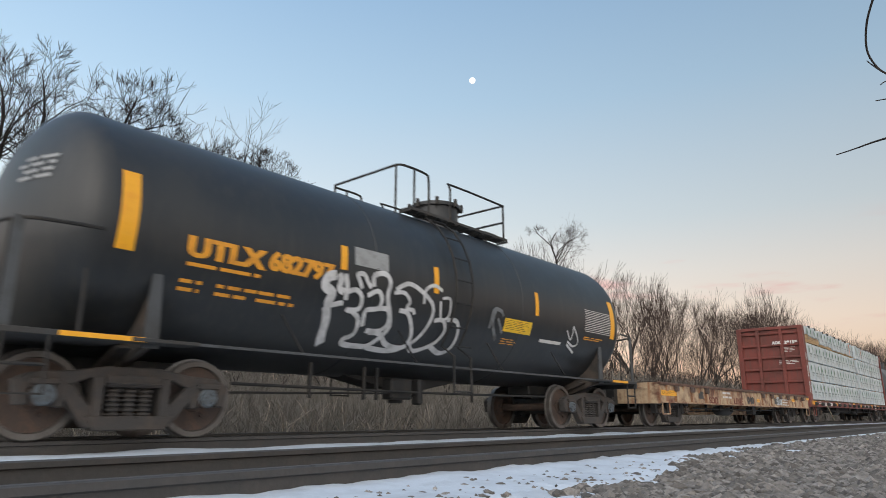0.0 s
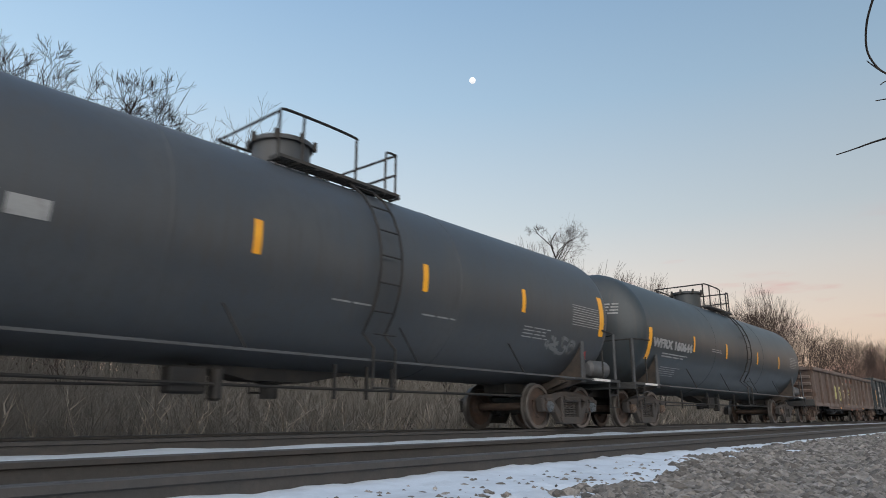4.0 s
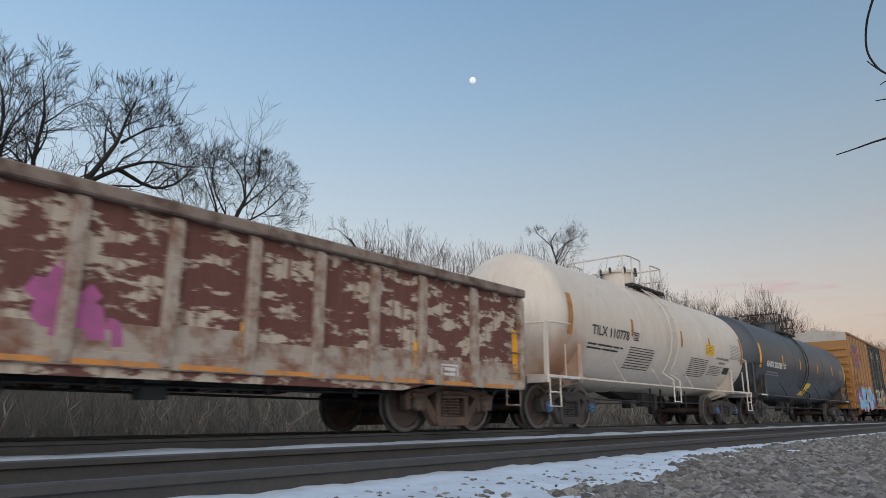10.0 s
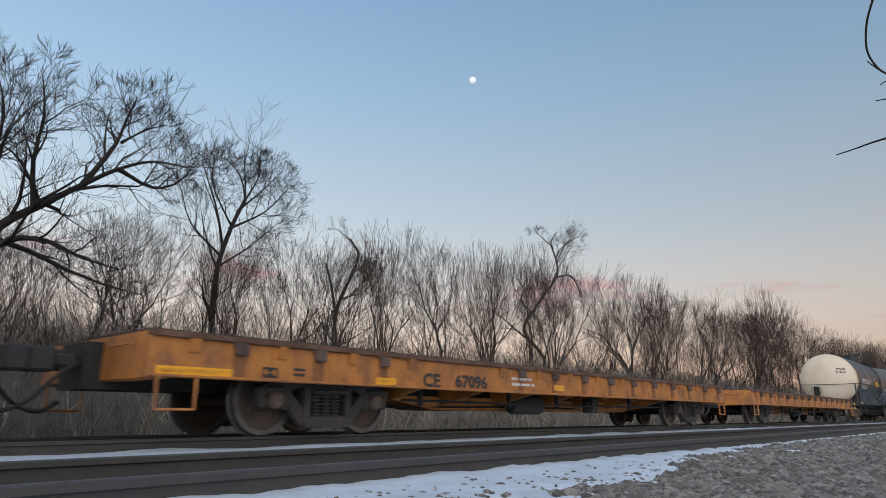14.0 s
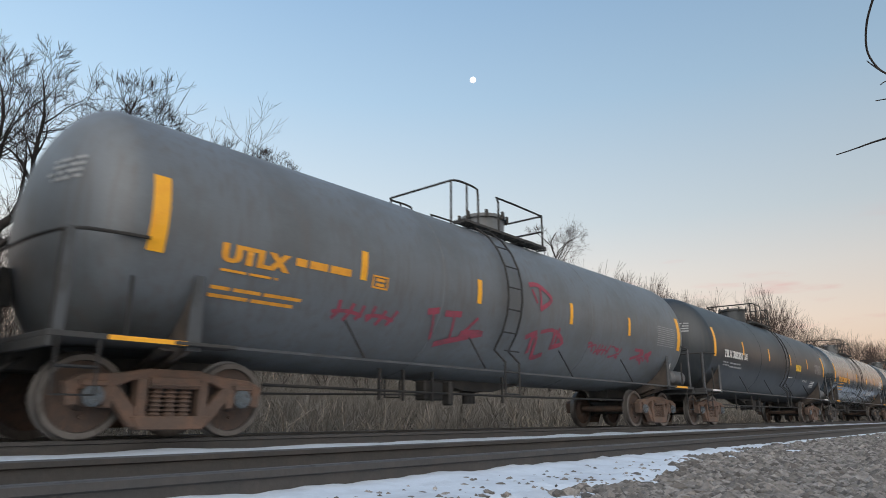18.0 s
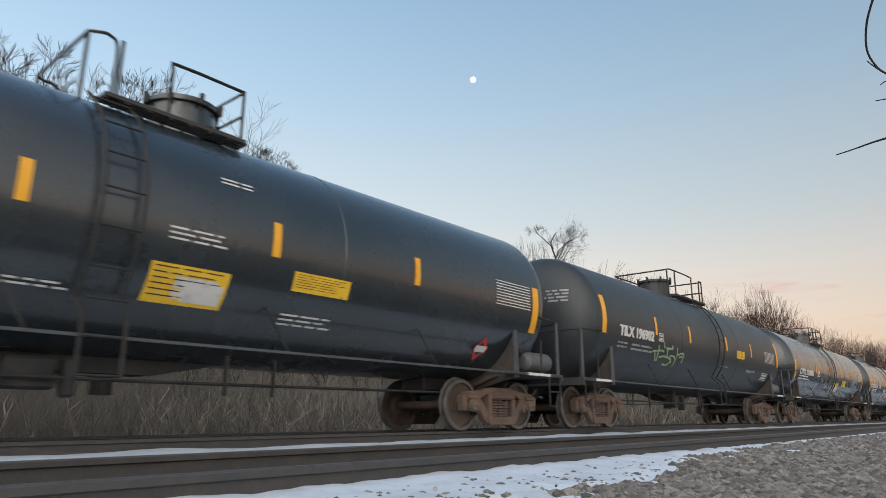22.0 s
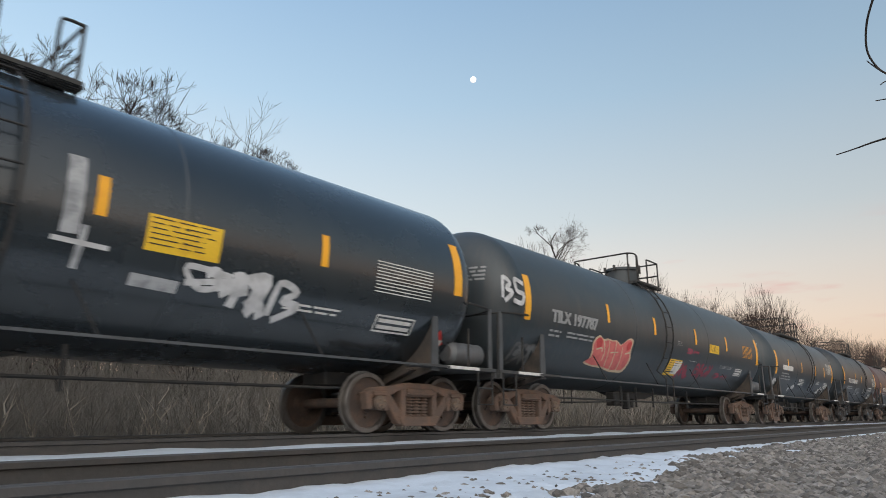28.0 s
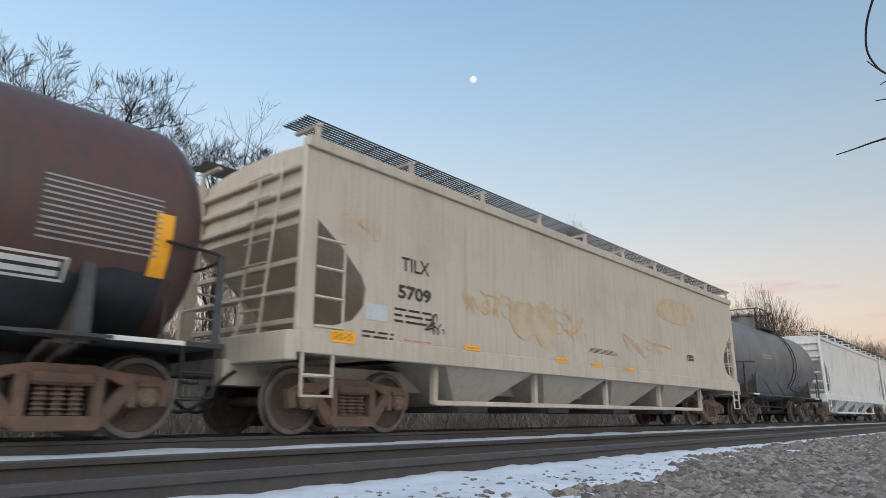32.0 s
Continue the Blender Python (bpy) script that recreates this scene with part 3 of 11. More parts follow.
def lettering(parent, body, skin, u0, u1, z0, height, material="letter_white", heavy=0.012, lift=0.008, label="", step=0.08, shear=0.0):
    """Painted writing that fits from u0 to u1, its foot at z0."""
    bm = text_mesh(body, height, min(heavy, 0.011), shear=shear)
    if heavy > 0.015:          # bold: a second pass a little to the side
        twin = text_mesh(body, height, 0.011, shear=shear)
        shift = 0.1 * height
        for v in twin.verts:
            v.co.x += shift
            v.co.z = 0.0012
        me = bpy.data.meshes.new("letters")
        twin.to_mesh(me)
        twin.free()
        bm.from_mesh(me)
        bpy.data.meshes.remove(me)
    xs = [v.co.x for v in bm.verts]
    lo, hi = min(xs), max(xs)
    for v in bm.verts:
        v.co.x = u0 + (v.co.x - lo) / (hi - lo) * (u1 - u0)
        v.co.y += z0
    k = math.floor(z0 / step) * step
    while k < z0 + height * 1.1:
        bmesh.ops.bisect_plane(bm, geom=bm.verts[:] + bm.edges[:] + bm.faces[:], plane_co=(0, k, 0), plane_no=(0, 1, 0))
        k += step
    for v in bm.verts:
        v.co = skin(v.co.x, v.co.y, lift + v.co.z)
    return part("lettering", bm, material, parent, label)


def ribbon(bm, skin, pts, w, lift, closed=False):
    """A sprayed stroke of width w through points (along, up)."""
    n = len(pts)
    L, Rr = [], []
    for i in range(n):
        a = pts[(i - 1) % n] if closed or i else pts[0]
        b = pts[(i + 1) % n] if closed or i < n - 1 else pts[-1]
        dx, dz = b[0] - a[0], b[1] - a[1]
        d = math.hypot(dx, dz) or 1
        nx, nz = -dz / d * w / 2, dx / d * w / 2
        L.append(bm.verts.new(skin(pts[i][0] + nx, pts[i][1] + nz, lift)))
        Rr.append(bm.verts.new(skin(pts[i][0] - nx, pts[i][1] - nz, lift)))
    for i in range(n if closed else n - 1):
        j = (i + 1) % n
        bm.faces.new((L[i], L[j], Rr[j], Rr[i]))


def blob(bm, skin, pts, lift):
    """A sprayed fill within a closed line of points."""
    cx, cz = sum(p[0] for p in pts) / len(pts), sum(p[1] for p in pts) / len(pts)
    rings = []
    for k in (1.0, 0.66, 0.33):
        rings.append([bm.verts.new(skin(cx + (x - cx) * k, cz + (z - cz) * k, lift)) for x, z in pts])
    c = bm.verts.new(skin(cx, cz, lift))
    n = len(pts)
    for a, b in zip(rings, rings[1:]):
        for i in range(n):
            bm.faces.new((a[i], a[(i + 1) % n], b[(i + 1) % n], b[i]))
    for i in range(n):
        bm.faces.new((rings[-1][i], rings[-1][(i + 1) % n], c))


def smooth_line(ctrl, closed=False, n=5):
    """A Catmull-Rom line through control points."""
    out = []
    m = len(ctrl)
    for i in range(m if closed else m - 1):
        p = [ctrl[(i + k) % m] if closed else ctrl[max(0, min(m - 1, i + k))] for k in (-1, 0, 1, 2)]
        for s in range(n):
            t = s / n
            out.append(tuple(0.5 * (2 * p[1][d] + (p[2][d] - p[0][d]) * t + (2 * p[0][d] - 5 * p[1][d] + 4 * p[2][d] - p[3][d]) * t * t + (3 * p[1][d] - p[0][d] - 3 * p[2][d] + p[3][d]) * t ** 3) for d in (0, 1)))
    if not closed:
        out.append(tuple(ctrl[-1]))
    return out


def loop_points(rng, u, z, w, h, k=9, rough=0.18):
    return smooth_line([(u + w / 2 * math.cos(2 * math.pi * i / k) * (1 + rng.uniform(-rough, rough)), z + h / 2 * math.sin(2 * math.pi * i / k) * (1 + rng.uniform(-rough, rough))) for i in range(k)], True, 4)


def tag_spray(parent, skin, u0, u1, z0, z1, seed, material, letters=4, w=0.06, lift=0.009, label=""):
    """A quick sprayed tag: letter-like loops and hooks that cannot be read."""
    rng = random.Random(seed)
    bm = bmesh.new()
    lw = (u1 - u0) / letters
    h = z1 - z0
    for k in range(letters):
        u = u0 + lw * (k + 0.5)
        kind = rng.randrange(8)
        if kind > 3:
            q = [(u + lw * rng.uniform(-0.75, 0.75), z0 + h * rng.random()) for _ in range(5)]
            ribbon(bm, skin, smooth_line(q), w * rng.uniform(0.7, 1.5), lift)
            for _ in range(3):
                s0, t0 = u + lw * rng.uniform(-0.6, 0.5), z0 + h * rng.uniform(0.1, 0.9)
                ribbon(bm, skin, smooth_line([(s0, t0), (s0 + lw * 0.25, t0 + h * rng.uniform(-0.1, 0.2)), (s0 + lw * rng.uniform(0.1, 0.6), t0 - h * rng.uniform(0.1, 0.4))]), w * rng.uniform(0.6, 1.4), lift + 0.0008)
        elif kind == 0:
            ribbon(bm, skin, loop_points(rng, u, z0 + h * 0.5, lw * 0.9, h * rng.uniform(0.6, 0.95)), w, lift, True)
            ribbon(bm, skin, smooth_line([(u - lw * 0.2, z0 + h * 0.55), (u + lw * 0.1, z0 + h * 0.62), (u + lw * 0.3, z0 + h * 0.4)]), w * 0.8, lift)
        elif kind == 1:
            ribbon(bm, skin, smooth_line([(u - lw * 0.4, z0 + h * 0.1), (u - lw * 0.3, z0 + h * 0.9), (u + lw * 0.25, z0 + h * 0.75), (u - lw * 0.1, z0 + h * 0.5), (u + lw * 0.4, z0 + h * 0.4), (u - lw * 0.2, z0)]), w, lift)
        elif kind == 2:
            ribbon(bm, skin, smooth_line([(u + lw * 0.4, z0 + h * 0.85), (u - lw * 0.3, z0 + h * 0.95), (u - lw * 0.2, z0 + h * 0.5), (u + lw * 0.35, z0 + h * 0.42), (u + lw * 0.2, z0 + h * 0.05), (u - lw * 0.5, z0 + h * 0.1)]), w, lift)
        else:
            for q in range(3):
                s = lw * (q - 1) * 0.33
                ribbon(bm, skin, smooth_line([(u + s - lw * 0.06, z0 + h * rng.uniform(0, 0.25)), (u + s + lw * 0.05, z0 + h * 0.5), (u + s + lw * rng.uniform(0, 0.2), z0 + h * rng.uniform(0.8, 1))]), w, lift)
            ribbon(bm, skin, smooth_line([(u - lw * 0.45, z0 + h * 0.45), (u, z0 + h * 0.55), (u + lw * 0.45, z0 + h * 0.42)]), w * 0.8, lift)
    return part("graffiti_tag", bm, material, parent, label)


def bubble_piece(parent, skin, u0, u1, z0, z1, seed, fill, line, letters=4, w=0.05, label="", lift=0.006, inner=None):
    """A filled bubble-letter piece with outlines that cannot be read."""
    rng = random.Random(seed)
    fb, lb = bmesh.new(), bmesh.new()
    lw = (u1 - u0) / letters
    h = z1 - z0
    for k in range(letters):
        u = u0 + lw * (k + 0.5)
        pts = loop_points(rng, u, z0 + h * 0.5, lw * 1.12, h * rng.uniform(0.85, 1.05), 10, 0.13)
        blob(fb, skin, pts, lift + 0.0006 * (k % 2))
        ribbon(lb, skin, pts, w, lift + 0.004, True)
        for _ in range(4):
            ua, za = u + lw * rng.uniform(-0.42, 0.3), z0 + h * rng.uniform(0.2, 0.85)
            ribbon(lb, skin, smooth_line([(ua, za), (ua + lw * rng.uniform(0.05, 0.3), za + h * rng.uniform(-0.1, 0.12)), (ua + lw * rng.uniform(-0.1, 0.35), za - h * rng.uniform(0.12, 0.35))]), w * rng.uniform(0.7, 1.3), lift + 0.004)
    g = part("graffiti_piece", fb, fill, parent, label)
    part("graffiti_outline", lb, line, parent)
    return g

def stroke(car, skin, pts, w, key, lift=0.012, closed=False):
    """One pass of the spray can."""
    bm = bmesh.new()
    ribbon(bm, skin, smooth_line(pts, closed, 4), w, lift, closed)
    return part("graffiti_stroke", bm, key, car)


def filled(car, skin, pts, key, lift=0.008, flat=False):
    """A sprayed patch within a closed line; a flat one may have any outline."""
    bm = bmesh.new()
    if flat:
        bm.faces.new([bm.verts.new(skin(u, z, lift)) for u, z in pts])
        bmesh.ops.triangulate(bm, faces=bm.faces)
    else:
        blob(bm, skin, smooth_line(pts, True, 3), lift)
    return part("graffiti_patch", bm, key, car)


def letter_shape(car, skin, pts, lift):
    """A blue piece letter with its white edge and dark red outline."""
    stroke(car, skin, pts, 0.17, "spray_crimson", lift, True)
    stroke(car, skin, [(u - 0.02, z - 0.02) for u, z in pts], 0.06, "spray_white", lift + 0.002, True)
    filled(car, skin, pts, "spray_blue", lift + 0.004, True)


# ---- rolling stock: local x runs along the car from its middle, the near side is -y, z = 0 is the rail top
SHARED = {}
WHEELS = []          # (wheelset, its x on the train, its base pose)
MOVERS = []          # (car, its place on the train)
AXLE = 0.457


def shared(key, make):
    if key not in SHARED:
        SHARED[key] = make()
    return SHARED[key]


def mesh_of(name, bm, *materials, smooth=False):
    me = bpy.data.meshes.new(name)
    if smooth:
        for f in bm.faces:
            f.smooth = True
    bm.to_mesh(me)
    bm.free()
    for m in materials:
        me.materials.append(paint(m))
    if smooth:
        me.set_sharp_from_angle(angle=radians(35))
    return me


def wheelset_mesh(cap):
    bm = bmesh.new()
    for s in (-1, 1):
        prof = [(0.0, 0.06), (0.0, 0.15), (0.03, 0.16), (0.045, 0.3), (0.03, 0.375), (-0.01, 0.385), (-0.012, AXLE - 0.012), (0.0, AXLE - 0.002), (0.09, AXLE), (0.098, AXLE + 0.026), (0.122, AXLE + 0.026), (0.13, AXLE - 0.01), (0.125, 0.385), (0.085, 0.37), (0.075, 0.2), (0.13, 0.13), (0.13, 0.07)]
        fs = lathe(bm, [(s * (-0.82 + a), r) for a, r in prof], "y", seg=40)
        for f in fs:
            c = f.calc_center_median()
            rr = math.hypot(c.x, c.z)
            if rr > 0.378:
                f.material_index = 1
        # spots cast into the plate
        for k in range(3):
            a = 2.1 * k
            tube(bm, [(0.22 * math.cos(a), s * 0.84, 0.22 * math.sin(a)), (0.22 * math.cos(a), s * 0.80, 0.22 * math.sin(a))], 0.022, 6)
        fs = lathe(bm, [(s * 0.82, 0.085), (s * 0.93, 0.085), (s * 0.935, 0.115), (s * 1.1, 0.115), (s * 1.105, 0.1), (s * 1.14, 0.095), (s * 1.145, 0.0)], "y", seg=18)
        for f in fs:
            if abs(f.calc_center_median().y) > 1.09:
                f.material_index = 2
        for k in range(3):
            a = 2 * math.pi * k / 3
            n0 = len(bm.faces)
            tube(bm, [(0.058 * math.cos(a), s * 1.14, 0.058 * math.sin(a)), (0.058 * math.cos(a), s * 1.165, 0.058 * math.sin(a))], 0.02, 6)
            bm.faces.ensure_lookup_table()
            for f in bm.faces[n0:]:
                f.material_index = 2
    lathe(bm, [(-0.75, 0.08), (0.75, 0.08)], "y", seg=16)
    bmesh.ops.recalc_face_normals(bm, faces=bm.faces)
    return mesh_of("wheelset", bm, "wheel_plate", "wheel_rim", cap, smooth=True)


def side_frame_mesh(tone):
    """A cast side frame with its arched top, two windows and the opening for the springs."""
    bm = bmesh.new()
    y0, y1 = -0.07, 0.07
    top = [(-1.13, 0.62), (-1.0, 0.68), (-0.62, 0.71), (-0.3, 0.77), (0.3, 0.77), (0.62, 0.71), (1.0, 0.68), (1.13, 0.62), (1.1, 0.53), (0.76, 0.51), (0.46, 0.64), (-0.46, 0.64), (-0.76, 0.51), (-1.1, 0.53)]
    slab(bm, top, y0, y1)
    for s in (-1, 1):
        slab(bm, [(s * x, z) for x, z in ((0.84, 0.6), (0.66, 0.6), (0.3, 0.22), (0.3, 0.1), (0.46, 0.14))][::s], y0, y1)
        slab(bm, [(s * x, z) for x, z in ((0.42, 0.66), (0.31, 0.66), (0.31, 0.16), (0.42, 0.26))][::s], y0 - 0.025, y1 + 0.02)
        slab(bm, [(s * x, z) for x, z in ((1.17, 0.6), (1.05, 0.64), (1.01, 0.36), (1.12, 0.35))][::s], y0 - 0.01, y1)
        slab(bm, [(s * x, z) for x, z in ((0.8, 0.62), (0.66, 0.56), (0.69, 0.33), (0.78, 0.34))][::s], y0 - 0.01, y1)
        slab(bm, [(s * x, z) for x, z in ((1.04, 0.62), (0.75, 0.62), (0.77, 0.555), (1.02, 0.555))][::s], y0 - 0.045, y1)
    slab(bm, [(-0.47, 0.25), (-0.38, 0.1), (0.38, 0.1), (0.47, 0.25)], y0 - 0.035, y1 + 0.03)
    slab(bm, [(-0.3, 0.68), (-0.3, 0.555), (0.3, 0.555), (0.3, 0.68)], y0 - 0.05, y1)
    slab(bm, [(-0.3, 0.605), (-0.3, 0.575), (0.3, 0.575), (0.3, 0.605)], y0 - 0.085, y0)
    bmesh.ops.recalc_face_normals(bm, faces=bm.faces)
    bmesh.ops.bevel(bm, geom=bm.edges[:], offset=0.012, segments=1, affect="EDGES")
    return mesh_of("side_frame", bm, tone)


def spring_mesh(tone):
    bm = bmesh.new()
    prof = [(0.24, 0.0), (0.24, 0.075)]
    z = 0.245
    while z < 0.545:
        prof += [(z, 0.05), (z + 0.012, 0.078), (z + 0.03, 0.078), (z + 0.042, 0.05)]
        z += 0.05
    prof += [(0.55, 0.0)]
    lathe(bm, prof, "z", seg=12)
    return mesh_of("spring", bm, tone)


def brake_beam_mesh():
    bm = boxes((-0.36, -0.3, -0.7, 0.7, 0.32, 0.4), (0.3, 0.36, -0.7, 0.7, 0.32, 0.4))
    for s in (-1, 1):
        for y in (-0.7, 0.7):
            slab(bm, [(s * 0.36, 0.28), (s * 0.44, 0.3), (s * 0.45, 0.58), (s * 0.37, 0.6)][::s], y - 0.05, y + 0.05)
    tube(bm, [(-0.3, 0, 0.36), (0.3, 0.1, 0.36)], 0.03)
    return mesh_of("brake_beam", bm, "under_grime")


def truck(parent, x, tone="truck_brown", cap="cap_blue", spot=0.0):
    bolster = shared("bolster", lambda: mesh_of("truck", boxes((-0.2, 0.2, -1.0, 1.0, 0.5, 0.66), (-0.3, 0.3, -0.3, 0.3, 0.64, 0.74), bev=0.02), "under_grime"))
    t = part("truck", bolster, None, parent)
    t.location.x = x
    for s in (-1, 1):
        f = part("side_frame", shared(("sf", tone), lambda: side_frame_mesh(tone)), None, t)
        f.location.y = s * 1.0
        for k in (-0.17, 0.0, 0.17):
            c = part("spring", shared(("sp", tone), lambda: spring_mesh(tone)), None, t)
            c.location = (k, s * 1.0, 0)
    part("brake_beam", shared("bb", brake_beam_mesh), None, t)
    for s in (-1, 1):
        w = part("wheelset", shared(("ws", cap), lambda: wheelset_mesh(cap)), None, t)
        w.location = (s * 0.89, 0, AXLE)
        WHEELS.append((w, parent, s * 0.89))
    return t


def coupler(parent, x, s):
    """A knuckle coupler with its shank, and the brake hose that hangs beside it."""
    def make():
        bm = boxes((0.0, 0.62, -0.08, 0.08, 0.8, 0.96), (-0.24, 0.02, -0.16, 0.16, 0.74, 1.02), bev=0.03)
        slab(bm, [(-0.36, 0.76), (-0.22, 0.76), (-0.22, 1.0), (-0.36, 1.0)], -0.13, -0.02)
        return mesh_of("coupler", bm, "under_grime")
    c = part("coupler", shared("coupler", make), None, parent)
    c.location.x = x
    c.rotation_euler.z = 0 if s < 0 else math.pi
    def hose():
        return mesh_of("air_hose", tubes(smooth3([(0.5, -0.3, 0.85), (0.3, -0.32, 0.72), (0.0, -0.3, 0.4), (-0.25, -0.22, 0.3), (-0.42, -0.1, 0.42)]), r=0.028, seg=6), "under_black")
    h = part("air_hose", shared("hose", hose), None, parent)
    h.location.x = x
    h.rotation_euler.z = 0 if s < 0 else math.pi
    return c


def smooth3(pts, n=4):
    out = []
    m = len(pts)
    for i in range(m - 1):
        p = [Vector(pts[max(0, min(m - 1, i + k))]) for k in (-1, 0, 1, 2)]
        for s in range(n):
            t = s / n
            out.append(0.5 * (2 * p[1] + (p[2] - p[0]) * t + (2 * p[0] - 5 * p[1] + 4 * p[2] - p[3]) * t * t + (3 * p[1] - p[0] - 3 * p[2] + p[3]) * t ** 3))
    out.append(Vector(pts[-1]))
    return out


def start_car(name, label, category, s1, s4, gap0, gap1, tone, cap, rear=0.0):
    """The empty of a car with its trucks and couplers. s1, s4: its outer axles on the train."""
    car = new(name)
    tagged(car, label, category, group="cars of the freight train")
    hw = (s4 - s1) / 2
    MOVERS.append((car, (s1 + s4) / 2 + (VIEW_JUMP if s1 > 58 else 0.0)))
    for s in (-1, 1):
        set_back = rear if s > 0 else 0.0
        truck(car, s * (hw - 0.89) + set_back, tone, cap)
        coupler(car, s * (hw + (gap0 if s < 0 else gap1) / 2 + 0.02) + set_back, s)
    return car, hw


def under_gear(car, x0, x1, seed, y=-1.05, z=0.62, slim=False):
    """Brake pipe, reservoir, valve and levers that hang below the body."""
    rng = random.Random(seed)
    part("brake_pipe", tubes(smooth3([(x0, y, z), ((x0 + x1) / 2, y, z - 0.02), (x1, y, z)]), r=0.022, seg=5), "under_black", car)
    xm = x0 + (x1 - x0) * rng.uniform(0.3, 0.5)
    if slim:      # a tank car: a few pipes and valves below the belly
        for k in range(4):
            xk = x0 + (x1 - x0) * (0.15 + 0.7 * rng.random())
            part("pipe_hanger", boxes((xk - 0.02, xk + 0.02, y - 0.02, y + 0.02, z - 0.16, z + 0.34)), "under_black", car)
        part("brake_cylinder", boxes((xm - 0.25, xm + 0.25, -0.7, -0.45, z - 0.14, z + 0.2), (xm + 0.3, xm + 0.42, -0.8, -0.6, z - 0.22, z + 0.2), bev=0.03), "under_black", car)
        part("brake_rod", tubes([(x0 - 0.6, -0.5, z - 0.12), (xm, -0.6, z - 0.04)], r=0.016, seg=5), "under_black", car)
        return
    bm = bmesh.new()
    lathe(bm, [(-0.55, 0.0), (-0.53, 0.14), (-0.46, 0.19), (0.46, 0.19), (0.53, 0.14), (0.55, 0.0)], "x", (xm, -0.72, z - 0.02), 14)
    part("air_reservoir", bm, "under_grime", car, smooth=True)
    xv = x0 + (x1 - x0) * rng.uniform(0.6, 0.75)
    part("brake_valve", boxes((xv - 0.16, xv + 0.16, -1.05, -0.8, z - 0.17, z + 0.14), (xv - 0.3, xv - 0.16, -1.0, -0.85, z - 0.06, z + 0.06), bev=0.02), "under_grime", car)
    bracket = shared("bracket", lambda: mesh_of("pipe_bracket", boxes((-0.03, 0.03, -0.04, 0.04, -0.08, 0.36), bev=0.008), "under_black"))
    for k in range(6):
        part("pipe_bracket", bracket, None, car).location = (x0 + (x1 - x0) * (k + 0.5 + rng.uniform(-0.3, 0.3)) / 6, y, z)
    part("brake_rod", tubes([(x0, -0.35, z - 0.1), (xm, -0.45, z - 0.06)], [(xm, -0.45, z - 0.06), (x1, -0.3, z - 0.1)], r=0.018, seg=5), "under_black", car)


def placard(parent, skin, u, z, material="placard_red", size=0.2):
    bm = bmesh.new()
    vs = [bm.verts.new(skin(u + a * size, z + b * size, 0.012)) for a, b in ((0, -1), (1, 0), (0, 1), (-1, 0))]
    bm.faces.new(vs)
    p = part("hazard_placard", bm, material, parent, "red diamond placard" if material == "placard_red" else "white diamond placard")
    bm = bmesh.new()
    patch(bm, skin, u - size * 0.75, u + size * 0.75, z - 0.05, z + 0.05, 0.016, 1)
    part("placard_bar", bm, "letter_white" if material == "placard_red" else "letter_black", p)


